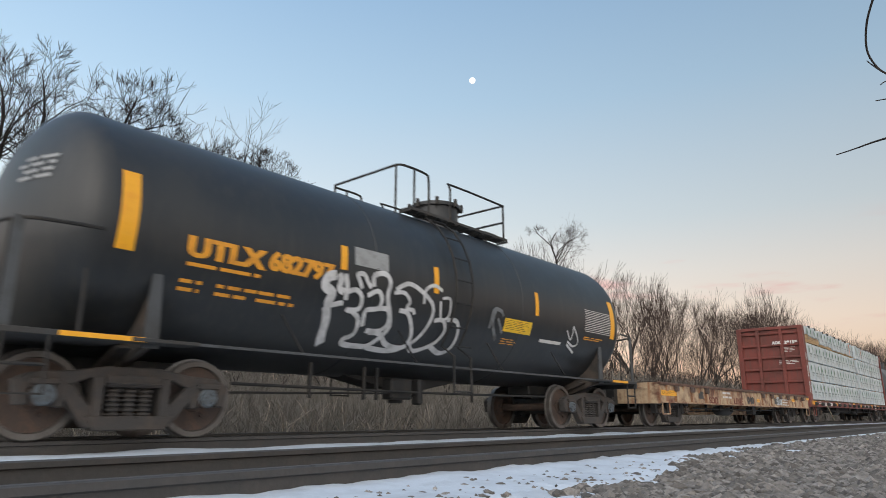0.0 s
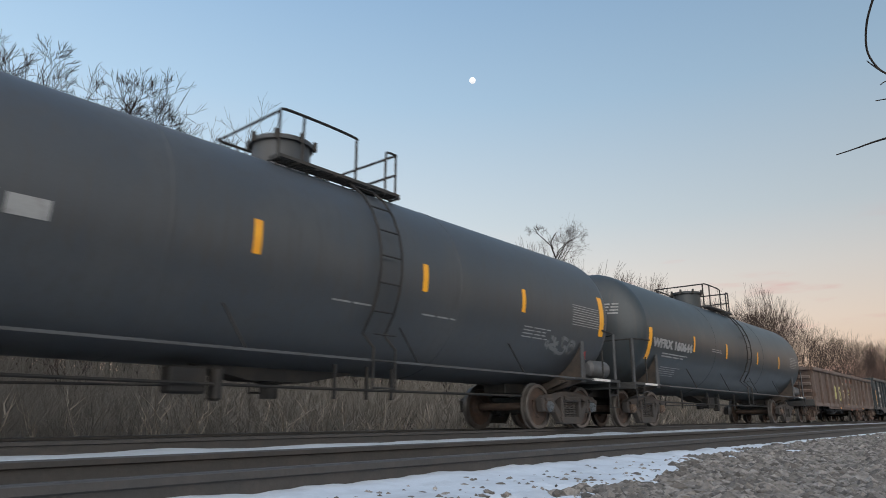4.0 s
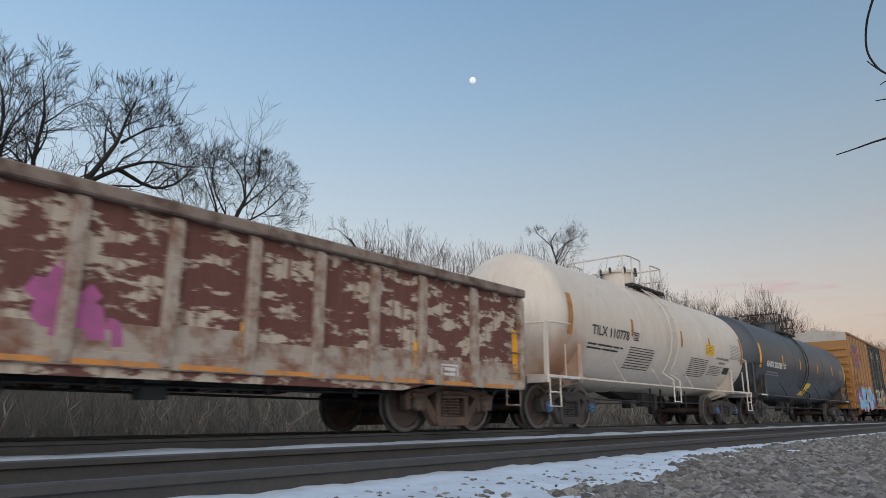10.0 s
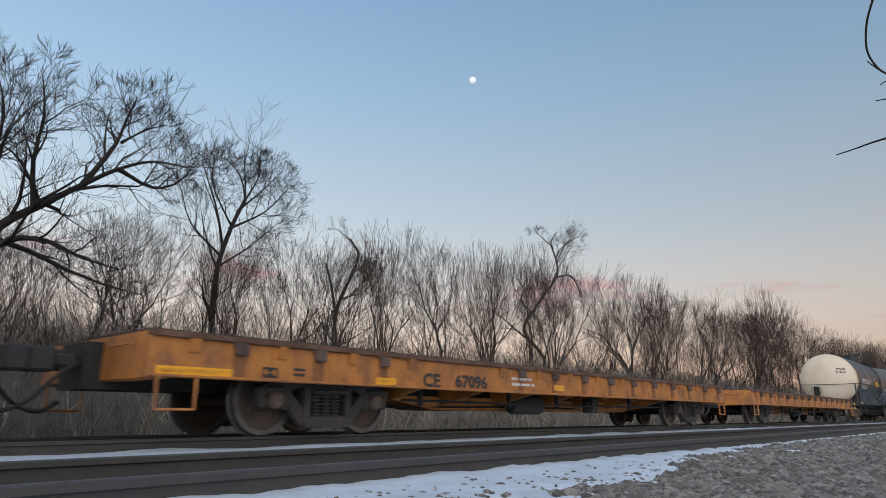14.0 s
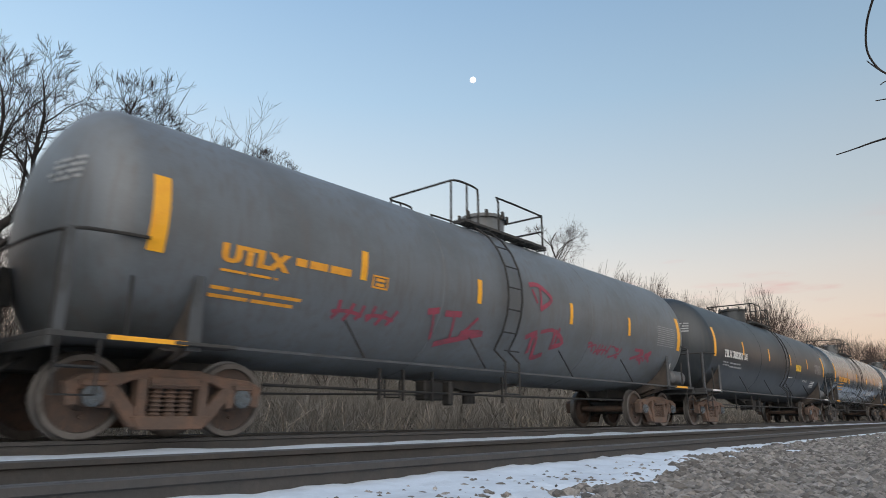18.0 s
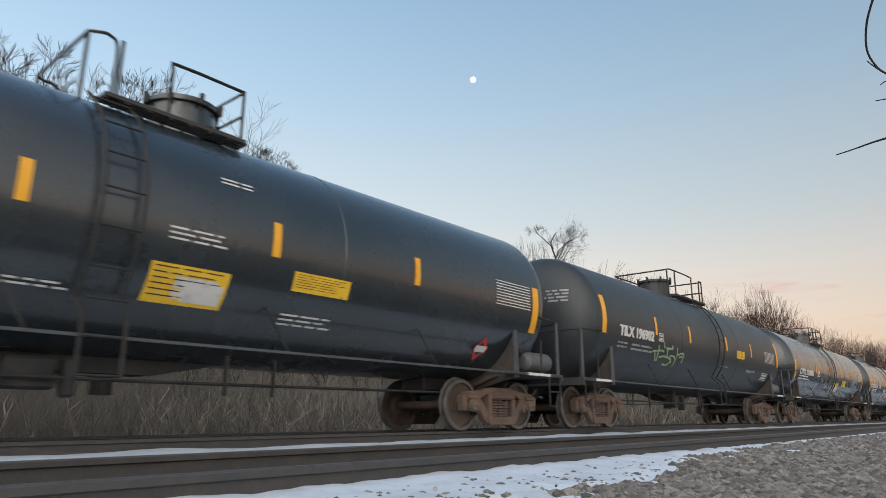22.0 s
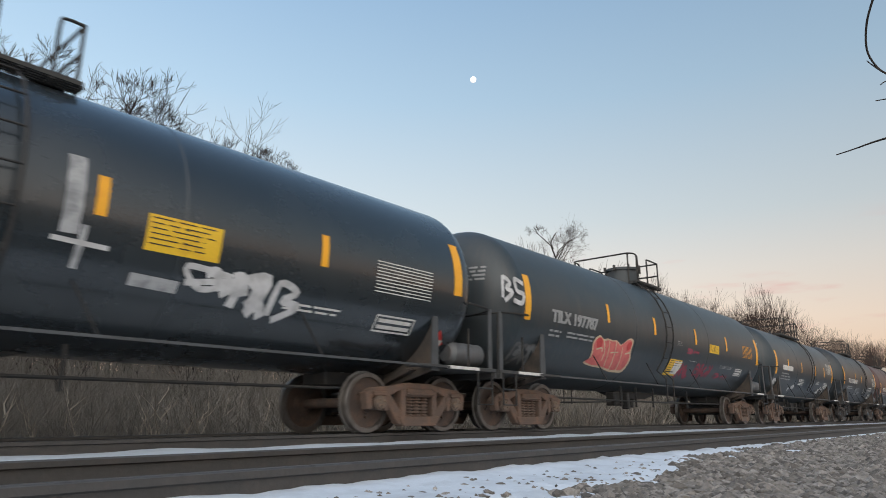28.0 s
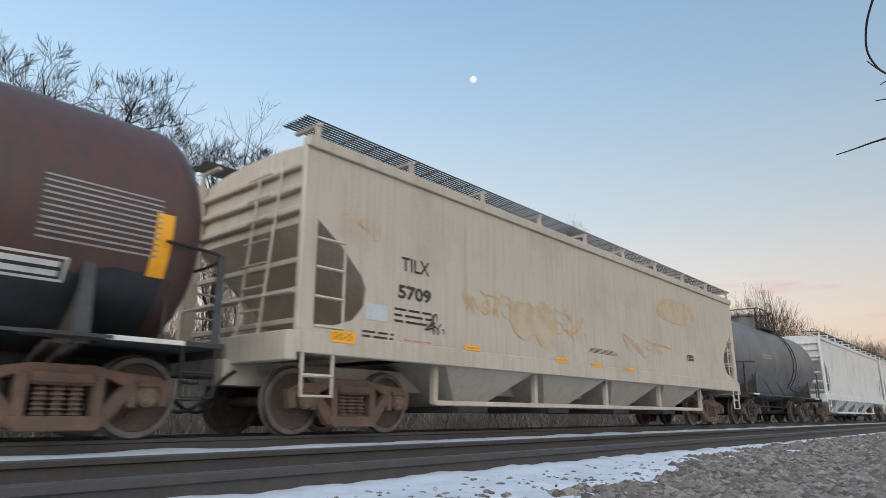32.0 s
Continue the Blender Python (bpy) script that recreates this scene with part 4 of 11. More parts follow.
def tank_car(label, s1, s4, gap0, gap1, paint_key, R=1.48, zc=2.38, head="", tone="truck_brown", cap="cap_blue", rails="dark", seams=2, man=0.0, fence=(-0.9, 0.1, 0.5, 1.2), ladder=0.9, strip="letter_white", shell=(5.0, 5.0)):
    """A tank car: shell, bulged heads, saddles, end platforms with their rails, side rail, ladder, top platform and manway."""
    car, hw = start_car("tank_car", label, "tank car", s1, s4, gap0, gap1, tone, cap)
    c0, c1 = shell          # the straight shell runs from -c0 to c1
    depth = 0.7
    metal = {"dark": "under_black", "body": paint_key, "cream": "cream"}[rails]
    skin = tank_skin(R, zc)
    seg = 64
    bm = bmesh.new()
    prof = [(-c0, R)]
    for k in range(1, seams + 1):
        x = -c0 + (c0 + c1) * k / (seams + 1)
        prof += [(x - 0.03, R), (x - 0.025, R + 0.006), (x + 0.025, R + 0.006), (x + 0.03, R)]
    prof += [(c1, R)]
    lathe(bm, prof, "x", (0, 0, zc), seg)
    bmesh.ops.recalc_face_normals(bm, faces=bm.faces)
    part("shell", bm, paint_key, car, smooth=True)
    for s in (-1, 1):
        bm = bmesh.new()
        # a two-to-one ellipse, as pressed heads have
        c = c0 if s < 0 else c1
        pr = [(s * (c + depth * math.sin(math.pi / 2 * k / 18)), R * math.cos(math.pi / 2 * k / 18)) for k in range(18)] + [(s * (c + depth), 0.0)]
        lathe(bm, pr, "x", (0, 0, zc), seg)
        bmesh.ops.recalc_face_normals(bm, faces=bm.faces)
        part("head", bm, head if (head and s < 0) else paint_key, car, smooth=True)
    xt = hw - 0.89
    for s in (-1, 1):
        # stub sill, saddle and end platform
        e = hw + 0.62
        bm = boxes((min(s * (xt - 1.3), s * e), max(s * (xt - 1.3), s * e), -0.28, 0.28, 0.72, 1.02), bev=0.02)
        part("stub_sill", bm, "under_black", car)
        bm = bmesh.new()
        edge = radians(66)
        arc = [(R * 0.985 * math.sin(q), zc - R * 0.985 * math.cos(q)) for q in [-edge + 2 * edge * k / 12 for k in range(13)]]
        ye = arc[-1][0]
        slab_x(bm, [(-ye, 0.98), (-0.45, 0.72), (0.45, 0.72), (ye, 0.98)] + arc[::-1], s * xt - 0.03, s * xt + 0.03)
        for q in (-1, 1):
            slab_x(bm, [(q * (ye - 0.35), 0.98), (q * 0.3, 0.72), (q * 0.3, 0.8), (q * (ye - 0.5), 1.02)][::q], s * xt - 0.16, s * xt + 0.16)
        bmesh.ops.recalc_face_normals(bm, faces=bm.faces)
        saddle = part("saddle", bm, paint_key if paint_key in ("cream",) else "saddle_grime", car)
        ztip = zc - R * 0.985 * math.cos(edge)
        for q in (-1, 1):
            bm = bmesh.new()
            slab(bm, [(s * xt - 0.09, 0.96), (s * xt + 0.09, 0.96), (s * xt + 0.06, ztip + 0.02), (s * xt + 0.02, ztip + 0.1), (s * xt - 0.02, ztip + 0.1), (s * xt - 0.06, ztip + 0.02)], q * (ye + 0.012) - 0.014, q * (ye + 0.012) + 0.014)
            bmesh.ops.recalc_face_normals(bm, faces=bm.faces)
            part("saddle_flange", bm, paint_key if paint_key in ("cream",) else "frame_grey", saddle)
        # reflective strip on the platform's edge beside the saddle
        u = s * (xt + (0.62 if s > 0 else 0.55))
        part("platform_strip", boxes((u - 0.42, u + 0.42, -1.512, -1.5, 1.005, 1.055)), strip, saddle)
        x0, x1 = s * (hw - 0.62), s * (hw + 0.66)
        dk = "cream" if rails == "cream" else "under_grime"
        p = part("end_platform", boxes((min(x0, x1), max(x0, x1), -1.5, 1.5, 1.0, 1.06), (min(s * (hw + 0.6), x1), max(s * (hw + 0.6), x1), -1.5, 1.5, 0.9, 1.0), (min(s * (xt - 0.5), x0), max(s * (xt - 0.5), x0), -1.52, -1.2, 1.01, 1.05), (min(s * (xt - 0.5), x0), max(s * (xt - 0.5), x0), 1.2, 1.52, 1.01, 1.05), bev=0.006), dk, car)
        lines = []
        xa, xb = s * (hw + 0.6), s * (hw - 0.1)
        for y in (-1.47, 1.47):
            lines.append([(xb, y, 1.05), (xb, y, 1.7)])
            lines.append([(xa, y * 0.96, 1.05), (xa, y * 0.96, 2.08)])
        lines.append(smooth3([(xb - s * 0.1, -1.56, 2.12), (xb + s * 0.3, -1.5, 2.12), (xa - s * 0.05, -1.42, 2.1), (xa + s * 0.1, -0.9, 2.08), (xa + s * 0.12, 0, 2.08), (xa + s * 0.1, 0.9, 2.08), (xa - s * 0.05, 1.42, 2.1), (xb + s * 0.3, 1.5, 2.12), (xb - s * 0.1, 1.56, 2.12)], 3))
        part("end_handrail", tubes(*lines[::2], *lines[1:4:2], r=0.02), metal, p)
        for y in (-1.44, 1.44):
            part("corner_post", boxes((min(xa, xa - s * 0.1), max(xa, xa - s * 0.1), y - 0.012, y + 0.012, 1.05, 2.12)), "cream" if rails == "cream" else "frame_grey", p)
        # side ladder under the platform
        xs = s * (hw + 0.35)
        for y in (-1.48, 1.48):
            part("sill_step", tubes([(xs - 0.2, y, 1.0), (xs - 0.2, y, 0.45), (xs + 0.2, y, 0.45), (xs + 0.2, y, 1.0)], [(xs - 0.2, y, 0.72), (xs + 0.2, y, 0.72)], r=0.018, seg=5), metal, p)
    # lettering on the front head, and the air tank on the rear platform
    if paint_key != "cream":
        small = part("head_print", bars(bmesh.new(), head_skin(-c0, R, zc, depth), -1.02, -0.42, zc + 0.3, zc + 0.62, 4, 0.012, int(s1), 0.5), "letter_black" if head else "letter_grey", car)
    if R > 1.52:
        bm = bmesh.new()
        lathe(bm, [(-0.48, 0.0), (-0.46, 0.14), (-0.38, 0.2), (0.38, 0.2), (0.46, 0.14), (0.48, 0.0)], "x", (hw + 0.16, -1.12, 1.3), 16)
        part("end_reservoir", bm, "grey_dark", car, smooth=True)
    # hand brake wheel at the front head
    bm = bmesh.new()
    for k in range(20):
        a, b = 2 * math.pi * k / 20, 2 * math.pi * (k + 1) / 20
        tube(bm, [(-hw - 0.66, 0.55 + 0.26 * math.cos(a), 1.72 + 0.26 * math.sin(a)), (-hw - 0.66, 0.55 + 0.26 * math.cos(b), 1.72 + 0.26 * math.sin(b))], 0.014, 4)
    for k in range(5):
        a = 2 * math.pi * k / 5
        tube(bm, [(-hw - 0.66, 0.55, 1.72), (-hw - 0.66, 0.55 + 0.26 * math.cos(a), 1.72 + 0.26 * math.sin(a))], 0.012, 4)
    box(bm, -hw - 0.62, -hw - 0.45, 0.4, 0.7, 1.5, 1.95)
    box(bm, -hw - 0.6, -hw - 0.5, 0.45, 0.65, 1.05, 1.5)
    part("hand_brake", bm, "under_black", car)
    # running rail along the foot of the shell
    for y in (-1.5, 1.5):
        bm = boxes((-xt + 0.09, xt - 0.09, min(y, y * 0.967), max(y, y * 0.967), 1.03, 1.045), (-xt + 0.09, xt - 0.09, min(y, y * 0.995), max(y, y * 0.995), 1.012, 1.03))
        rail = part("side_rail", bm, "cream" if rails == "cream" else "frame_grey", car)
        for k in (-0.62, -0.2, 0.24, 0.66):
            part("rail_brace", tubes([(k * xt, y * 0.985, 1.035), (k * xt - 0.25, y * 0.87, zc - R * 0.56)], r=0.014, seg=4), "cream" if rails == "cream" else "under_black", rail)
    # shallow belly with its outlet
    bm = bmesh.new()
    slab(bm, [(-1.5, zc - R + 0.03), (-0.5, zc - R - 0.16), (0.5, zc - R - 0.16), (1.5, zc - R + 0.03)], -0.25, 0.25)
    lathe(bm, [(zc - R - 0.4, 0.0), (zc - R - 0.4, 0.13), (zc - R - 0.2, 0.13), (zc - R - 0.18, 0.2), (zc - R - 0.1, 0.2)], "z", (0, 0, 0), 12)
    part("bottom_outlet", bm, "under_black", car)
    under_gear(car, -xt + 1.4, xt - 1.4, int(s1 * 7), y=-0.75, z=0.66, slim=True)
    # top platform, manway and rails
    ztop = zc + R
    f0, f1, r0, r1 = fence
    zp = ztop - 0.14
    zr = ztop + 0.64
    p0, p1 = min(f0 + 0.1, (man if man is not None else f0) - 0.7), r1 + 0.06
    mid = man if man is not None else (p0 + p1) / 2
    plates = [(p0, p1, q - 0.012, q + 0.012, zp, zp + 0.05) for q in (-0.94, -0.88, -0.82, -0.76, -0.7, 0.7, 0.76, 0.82, 0.88, 0.94)] + [(p0 + (p1 - p0) * k / 7 - 0.015, p0 + (p1 - p0) * k / 7 + 0.015, q - 0.13, q + 0.13, zp - 0.03, zp) for k in range(8) for q in (-0.82, 0.82)] + [(p1 - 0.4, p1, -0.68, 0.68, ztop + 0.0, ztop + 0.05)]
    plat = part("top_platform", boxes(*plates), "under_grime", car)
    lines = []
    for y in (-0.9, 0.9):
        lines.append(smooth3([(f0 - 0.12, y * 0.9, zr), (f0, y, zr), (f1 - 0.1, y, zr), (f1, y, zr - 0.12), (f1, y, zp)], 4))
        lines.append([(f0 + 0.25, y, zr), (f0 + 0.25, y, zp)])
        lines.append(smooth3([(r0, y, zp), (r0, y, zr - 0.12), (r0 + 0.06, y, zr - 0.02), (r1, y, zr - 0.02)], 3))
        lines.append([(r1, y, zr), (r1, y, zp)])
        lines.append([(f0 - 0.12, y * 0.9, zr), (f0 - 0.12, y * 0.9, zp - 0.1)])
    front = [lines[k] for k in (0, 1, 4, 5, 6, 9)] + [[(f0 - 0.12, -0.81, zr), (f0 - 0.12, 0.81, zr)]]
    rear = [lines[k] for k in (2, 3, 7, 8)] + [[(r1, -0.9, zr - 0.02), (r1, 0.9, zr - 0.02)], [(r1, -0.9, zp + 0.4), (r1, 0.9, zp + 0.4)]]
    part("platform_rail", tubes(*front, r=0.022), metal, plat)
    part("platform_rail", tubes(*rear, r=0.022), metal, plat)
    if man is not None:
        rm, hh = 0.46, 0.5
        bm = bmesh.new()
        lathe(bm, [(ztop - 0.15, rm), (ztop + hh - 0.07, rm), (ztop + hh - 0.07, rm + 0.05), (ztop + hh, rm + 0.05), (ztop + hh + 0.03, rm - 0.1), (ztop + hh + 0.05, 0.0)], "z", (man, 0, 0), 28)
        bmesh.ops.recalc_face_normals(bm, faces=bm.faces)
        d = part("manway", bm, paint_key, car, smooth=True)
        bolt = shared("bolt", lambda: mesh_of("lid_bolt", boxes((-0.03, 0.03, -0.03, 0.03, -0.1, 0.07), bev=0.01), "under_grime"))
        for k in range(8):
            a = 2 * math.pi * k / 8
            part("lid_bolt", bolt, None, d).location = (man + 0.53 * math.cos(a), 0.53 * math.sin(a), ztop + hh)
    bm = bmesh.new()
    lathe(bm, [(ztop - 0.05, 0.09), (ztop + 0.22, 0.09), (ztop + 0.24, 0.05), (ztop + 0.3, 0.05), (ztop + 0.3, 0.0)], "z", (mid + 0.85, 0.1, 0), 12)
    part("relief_valve", bm, "under_grime", car)
    # ladder beside the platform
    xl = ladder
    rung = shared(("rung", metal), lambda: mesh_of("ladder_rung", tubes([(-0.22, 0, 0), (0.22, 0, 0)], r=0.014, seg=5), metal))
    for y in (-1, 1):
        lad = []
        for dx in (-0.22, 0.22):
            pts = []
            for k in range(9):
                z = ztop - 0.2 - (ztop - 0.2 - zc + R * 0.62) * k / 8
                a = math.asin(max(-1, min(1, (z - zc) / R)))
                pts.append((xl + dx, y * ((R + 0.1) * math.cos(a)), zc + (R + 0.1) * math.sin(a)))
            pts.append((xl + dx, y * 1.53, 1.2))
            pts.append((xl + dx, y * 1.53, 0.62))
            lad.append(pts)
        lp = part("ladder", tubes(*lad, r=0.02, seg=5), metal, car)
        for k in range(9):
            z = 0.64 + (ztop - 0.95) * k / 8
            if z > zc - R * 0.62:
                a = math.asin(max(-1, min(1, (z - zc) / R)))
                yy, zz = (R + 0.1) * math.cos(a), zc + (R + 0.1) * math.sin(a)
            else:
                yy, zz = 1.53, z
            part("ladder_rung", rung, None, lp).location = (xl, y * yy, zz)
    return car, skin


def stripe(car, skin, u, z0, z1, w, material):
    bm = bmesh.new()
    patch(bm, skin, u - w / 2, u + w / 2, z0, z1, 0.006, 6)
    return part("reflective_stripe", bm, material, car)


def panel(car, skin, u0, u1, z0, z1, material):
    """A painted or stuck-on panel, or a dark patch for a recess; yellow ones carry lines of small print."""
    bm = bmesh.new()
    patch(bm, skin, u0, u1, z0, z1, 0.006, 5)
    p = part("notice_panel", bm, material, car)
    if "yellow" in material and z1 - z0 > 0.4 and u1 - u0 > 0.4:
        bm = bmesh.new()
        patch(bm, skin, u0 + (u1 - u0) * 0.45, u1 - 0.05, z0 + 0.04, z0 + (z1 - z0) * 0.62, 0.012, 3)
        part("panel_notice", bm, "letter_white", p)
    if "yellow" in material or "lime" in material:
        bm = bmesh.new()
        bars(bm, skin, u0 + 0.04, u1 - 0.04, z0 + 0.03, z1 - 0.03, 6, 0.01, 3, 0.22)
        part("panel_print", bm, "letter_black", p)
    return p


def small_print(car, skin, u0, u1, z0, z1, rows, material):
    """Writing too small to read, as bars."""
    bm = bmesh.new()
    bars(bm, skin, u0, u1, z0, z1, rows, 0.007, int(abs(u0) * 100), (0.6, 0.6, 0.45, 0.4)[rows] if rows < 4 else 0.34, words=rows < 8)
    return part("small_print", bm, material, car)


def inspection_box(car, skin, u0, u1, z0, z1, material):
    """A framed square of test dates: outline, two short bars."""
    bm = bmesh.new()
    w = 0.025
    for q in ((u0, u1, z0, z0 + w), (u0, u1, z1 - w, z1), (u0, u0 + w, z0 + w, z1 - w), (u1 - w, u1, z0 + w, z1 - w)):
        patch(bm, skin, *q, 0.008, 2)
    h = (z1 - z0)
    patch(bm, skin, u0 + 0.07, u1 - 0.07, z0 + h * 0.2, z0 + h * 0.42, 0.008, 1)
    patch(bm, skin, u0 + 0.07, u1 - 0.07, z0 + h * 0.56, z0 + h * 0.78, 0.008, 1)
    return part("test_date_box", bm, material, car)


def gondola(label, s1, s4, gap0, gap1, side, post, rail, z0=0.62, z1=2.62, posts=13, tone="truck_brown", cap="cap_brown", x0=-0.55, x1=0.5, inset=True, sill="", ytop=1.56):
    """An open gondola: floor, plate sides with posts and a top rail, ribbed ends."""
    car, hw = start_car("gondola_car", label, "gondola car", s1, s4, gap0, gap1, tone, cap)
    a, b = -hw + x0, hw + x1
    Y = ytop
    part("floor", boxes((a, b, -Y, Y, 0.98, 1.06)), "under_grime", car)
    part("center_sill", boxes((a - 0.25, b + 0.25, -0.3, 0.3, 0.62, 0.98)), "under_black", car)
    xt = hw - 0.89
    for s in (-1, 1):
        y = s * Y
        o = [(a, z1), (a, max(z0, 0.72)), (-xt + 1.2, max(z0, 0.72)), (-xt + 1.75, z0), (xt - 1.75, z0), (xt - 1.2, max(z0, 0.72)), (b, max(z0, 0.72)), (b, z1)]
        bm = bmesh.new()
        slab(bm, o, y - 0.02 if s > 0 else y - 0.005, y + 0.005 if s > 0 else y + 0.02)
        bmesh.ops.recalc_face_normals(bm, faces=bm.faces)
        plate = part("side_plate", bm, side, car)
        if side == "gon_peel":      # the rear half has lost more of its paint
            plate.data.materials.append(paint("gon_rust"))
            bm = bmesh.new()
            bm.from_mesh(plate.data)
            bmesh.ops.bisect_plane(bm, geom=bm.verts[:] + bm.edges[:] + bm.faces[:], plane_co=(-1.9, 0, 0), plane_no=(1, 0, 0))
            for f in bm.faces:
                if f.calc_center_median().x > -1.9:
                    f.material_index = 1
            bm.to_mesh(plate.data)
            bm.free()
        part("top_rail", boxes((a - 0.05, b + 0.05, min(y - s * 0.06, y + s * 0.12), max(y - s * 0.06, y + s * 0.12), z1 - 0.02, z1 + 0.13), bev=0.02), rail, car)
        part("side_sill", boxes((a, b, min(y, y + s * 0.05), max(y, y + s * 0.05), max(z0, 0.72), max(z0, 0.72) + 0.16), bev=0.01), sill or post, car)
        for k in range(posts):
            if posts == 14:      # two wider bays at both ends
                x = (a + 0.06, a + 1.48, *[-4.61 + 9.22 * j / 9 for j in range(10)], b - 1.44, b - 0.06)[k]
            elif posts == 15:      # closer pairs of bays at both ends
                x = (a + 0.06, a + 1.4, a + 2.75, *[a + 2.75 + (b - a - 5.5) * j / 10 for j in range(1, 10)], b - 2.75, b - 1.45, b - 0.06)[k]
            else:
                x = a + 0.06 + (b - a - 0.12) * k / (posts - 1)
            w = 0.075
            bm = bmesh.new()
            y2 = y + s * 0.1
            lo = 0.74
            slab_x(bm, [(y, lo), (y + s * 0.06, lo), (y2, lo + 0.25), (y2, z1 - 0.12), (y + s * 0.05, z1 - 0.02), (y, z1 - 0.02)][::s], x - w, x + w)
            bmesh.ops.recalc_face_normals(bm, faces=bm.faces)
            bmesh.ops.bevel(bm, geom=bm.edges[:], offset=0.012, segments=1, affect="EDGES")
            part("side_post", bm, post, car)
    for s, x in ((-1, a), (1, b)):
        part("end_plate", boxes((x - 0.02, x + 0.02, -Y, Y, 0.78, z1)), side, car)
        for k in range(4):
            z = 1.05 + (z1 - 1.2) * k / 3.6
            part("end_rib", boxes((min(x, x + s * 0.11), max(x, x + s * 0.11), -Y + 0.04, Y - 0.04, z - 0.06, z + 0.09), bev=0.03), post if side != "gon_navy" else side, car)
        part("end_rail", boxes((min(x - s * 0.02, x + s * 0.14), max(x - s * 0.02, x + s * 0.14), -Y, Y, z1 - 0.02, z1 + 0.13), bev=0.02), rail, car)
        part("end_sill", boxes((min(x, x + s * 0.2), max(x, x + s * 0.2), -Y, Y, 0.72, 1.0), bev=0.02), "under_grime", car)
        for y in (-Y - 0.02, Y + 0.02):
            lines = [[(x - s * 0.08, y, 0.45), (x - s * 0.08, y, z1 - 0.3)], [(x - s * 0.5, y, 0.45), (x - s * 0.5, y, 0.8)], [(x - s * 0.08, y, 0.45), (x - s * 0.5, y, 0.45)]]
            for k in range(4):
                z = 1.0 + 0.36 * k
                lines.append([(x - s * 0.1, y + math.copysign(0.06, y), z), (x - s * 0.5, y + math.copysign(0.06, y), z)])
            part("grab_iron", tubes(*lines, r=0.015, seg=5), rail, car)
    under_gear(car, -xt + 1.5, xt - 1.5, int(s1 * 5), z=0.6)
    return car, flat_skin(Y + 0.005), hw, a, b


def flat_car(label, s1, s4, gap0, gap1, side, x0, x1, tone="truck_grey", cap="cap_brown", z0=0.66, z1=1.14, belly=0.36, pockets=30, clear=(99, 99)):
    """A flat car: deep fish-belly sides, stake pockets, plank deck, end sills with steps."""
    car, hw = start_car("flat_car", label, "flat car", s1, s4, gap0, gap1, tone, cap)
    a, b = -hw + x0, hw + x1
    Y = 1.5
    xt = hw - 0.89
    part("center_sill", boxes((a - 0.2, b + 0.2, -0.35, 0.35, 0.55, z1 - 0.05)), "under_black", car)
    bm = bmesh.new()
    slab(bm, [(-xt + 1.5, 0.6), (-xt + 3.0, belly), (xt - 3.0, belly), (xt - 1.5, 0.6)], -0.4, 0.4)
    bmesh.ops.recalc_face_normals(bm, faces=bm.faces)
    part("fish_belly", bm, side, car)
    n = int((b - a) / 0.24)
    bm = bmesh.new()
    for k in range(n):
        x = a + (b - a) * k / n
        box(bm, x + 0.004, x + (b - a) / n - 0.004, -Y + 0.03, Y - 0.03, z1 - 0.02, z1 + 0.035)
    part("deck_planks", bm, "tie_wood", car)
    for s in (-1, 1):
        y = s * Y
        part("side_sill", boxes((a, b, min(y, y - s * 0.1), max(y, y - s * 0.1), z0, z1 - 0.05), bev=0.006), side, car)
        part("deck_edge", boxes((a, b, min(y + s * 0.05, y - s * 0.1), max(y + s * 0.05, y - s * 0.1), z1 - 0.05, z1 + 0.012), bev=0.006), "deck_rust", car)
        part("sill_flange", boxes((a, b, min(y + s * 0.04, y), max(y + s * 0.04, y), z0, z0 + 0.03), bev=0.006), side, car)
        for k in range(pockets):
            x = a + 0.5 + (b - a - 1.0) * k / (pockets - 1)
            if clear[0] < x < clear[1]:      # no pocket over the car's number
                continue
            if k % 2:      # rope hook with a run of rust below it
                bm = boxes((x - 0.07, x + 0.07, min(y, y + s * 0.1), max(y, y + s * 0.1), z1 - 0.2, z1 - 0.06), (x - 0.1, x + 0.1, min(y, y + s * 0.05), max(y, y + s * 0.05), z1 - 0.1, z1 - 0.04), bev=0.015)
                hook = part("rope_hook", bm, "gon_brown", car)
                part("rust_streak", boxes((x - 0.085, x + 0.085, min(y, y + s * 0.004), max(y, y + s * 0.004), z0 + 0.04, z1 - 0.06)), "rust_run", hook)
            else:
                bm = bmesh.new()
                slab_x(bm, [(y, z1 - 0.05), (y + s * 0.06, z1 - 0.05), (y + s * 0.02, z1 - 0.2), (y, z1 - 0.2)][::s], x - 0.06, x + 0.06)
                bmesh.ops.recalc_face_normals(bm, faces=bm.faces)
                part("stake_pocket", bm, side, car)
    for s, x in ((-1, a), (1, b)):
        part("end_sill", boxes((min(x, x - s * 0.25), max(x, x - s * 0.25), -Y, Y, z0 - 0.02, z1 + 0.02), bev=0.015), side, car)
        for y in (-Y - 0.02, Y + 0.02):
            part("sill_step", tubes([(x - s * 0.1, y, z0), (x - s * 0.1, y, 0.32), (x - s * 0.55, y, 0.32), (x - s * 0.55, y, z0)], r=0.02, seg=5), side, car)
        part("grab_iron", tubes([(x + s * 0.06, -1.2, z1 - 0.12), (x + s * 0.06, -0.6, z1 - 0.12)], [(x + s * 0.06, 0.6, z1 - 0.12), (x + s * 0.06, 1.2, z1 - 0.12)], r=0.014, seg=5), side, car)
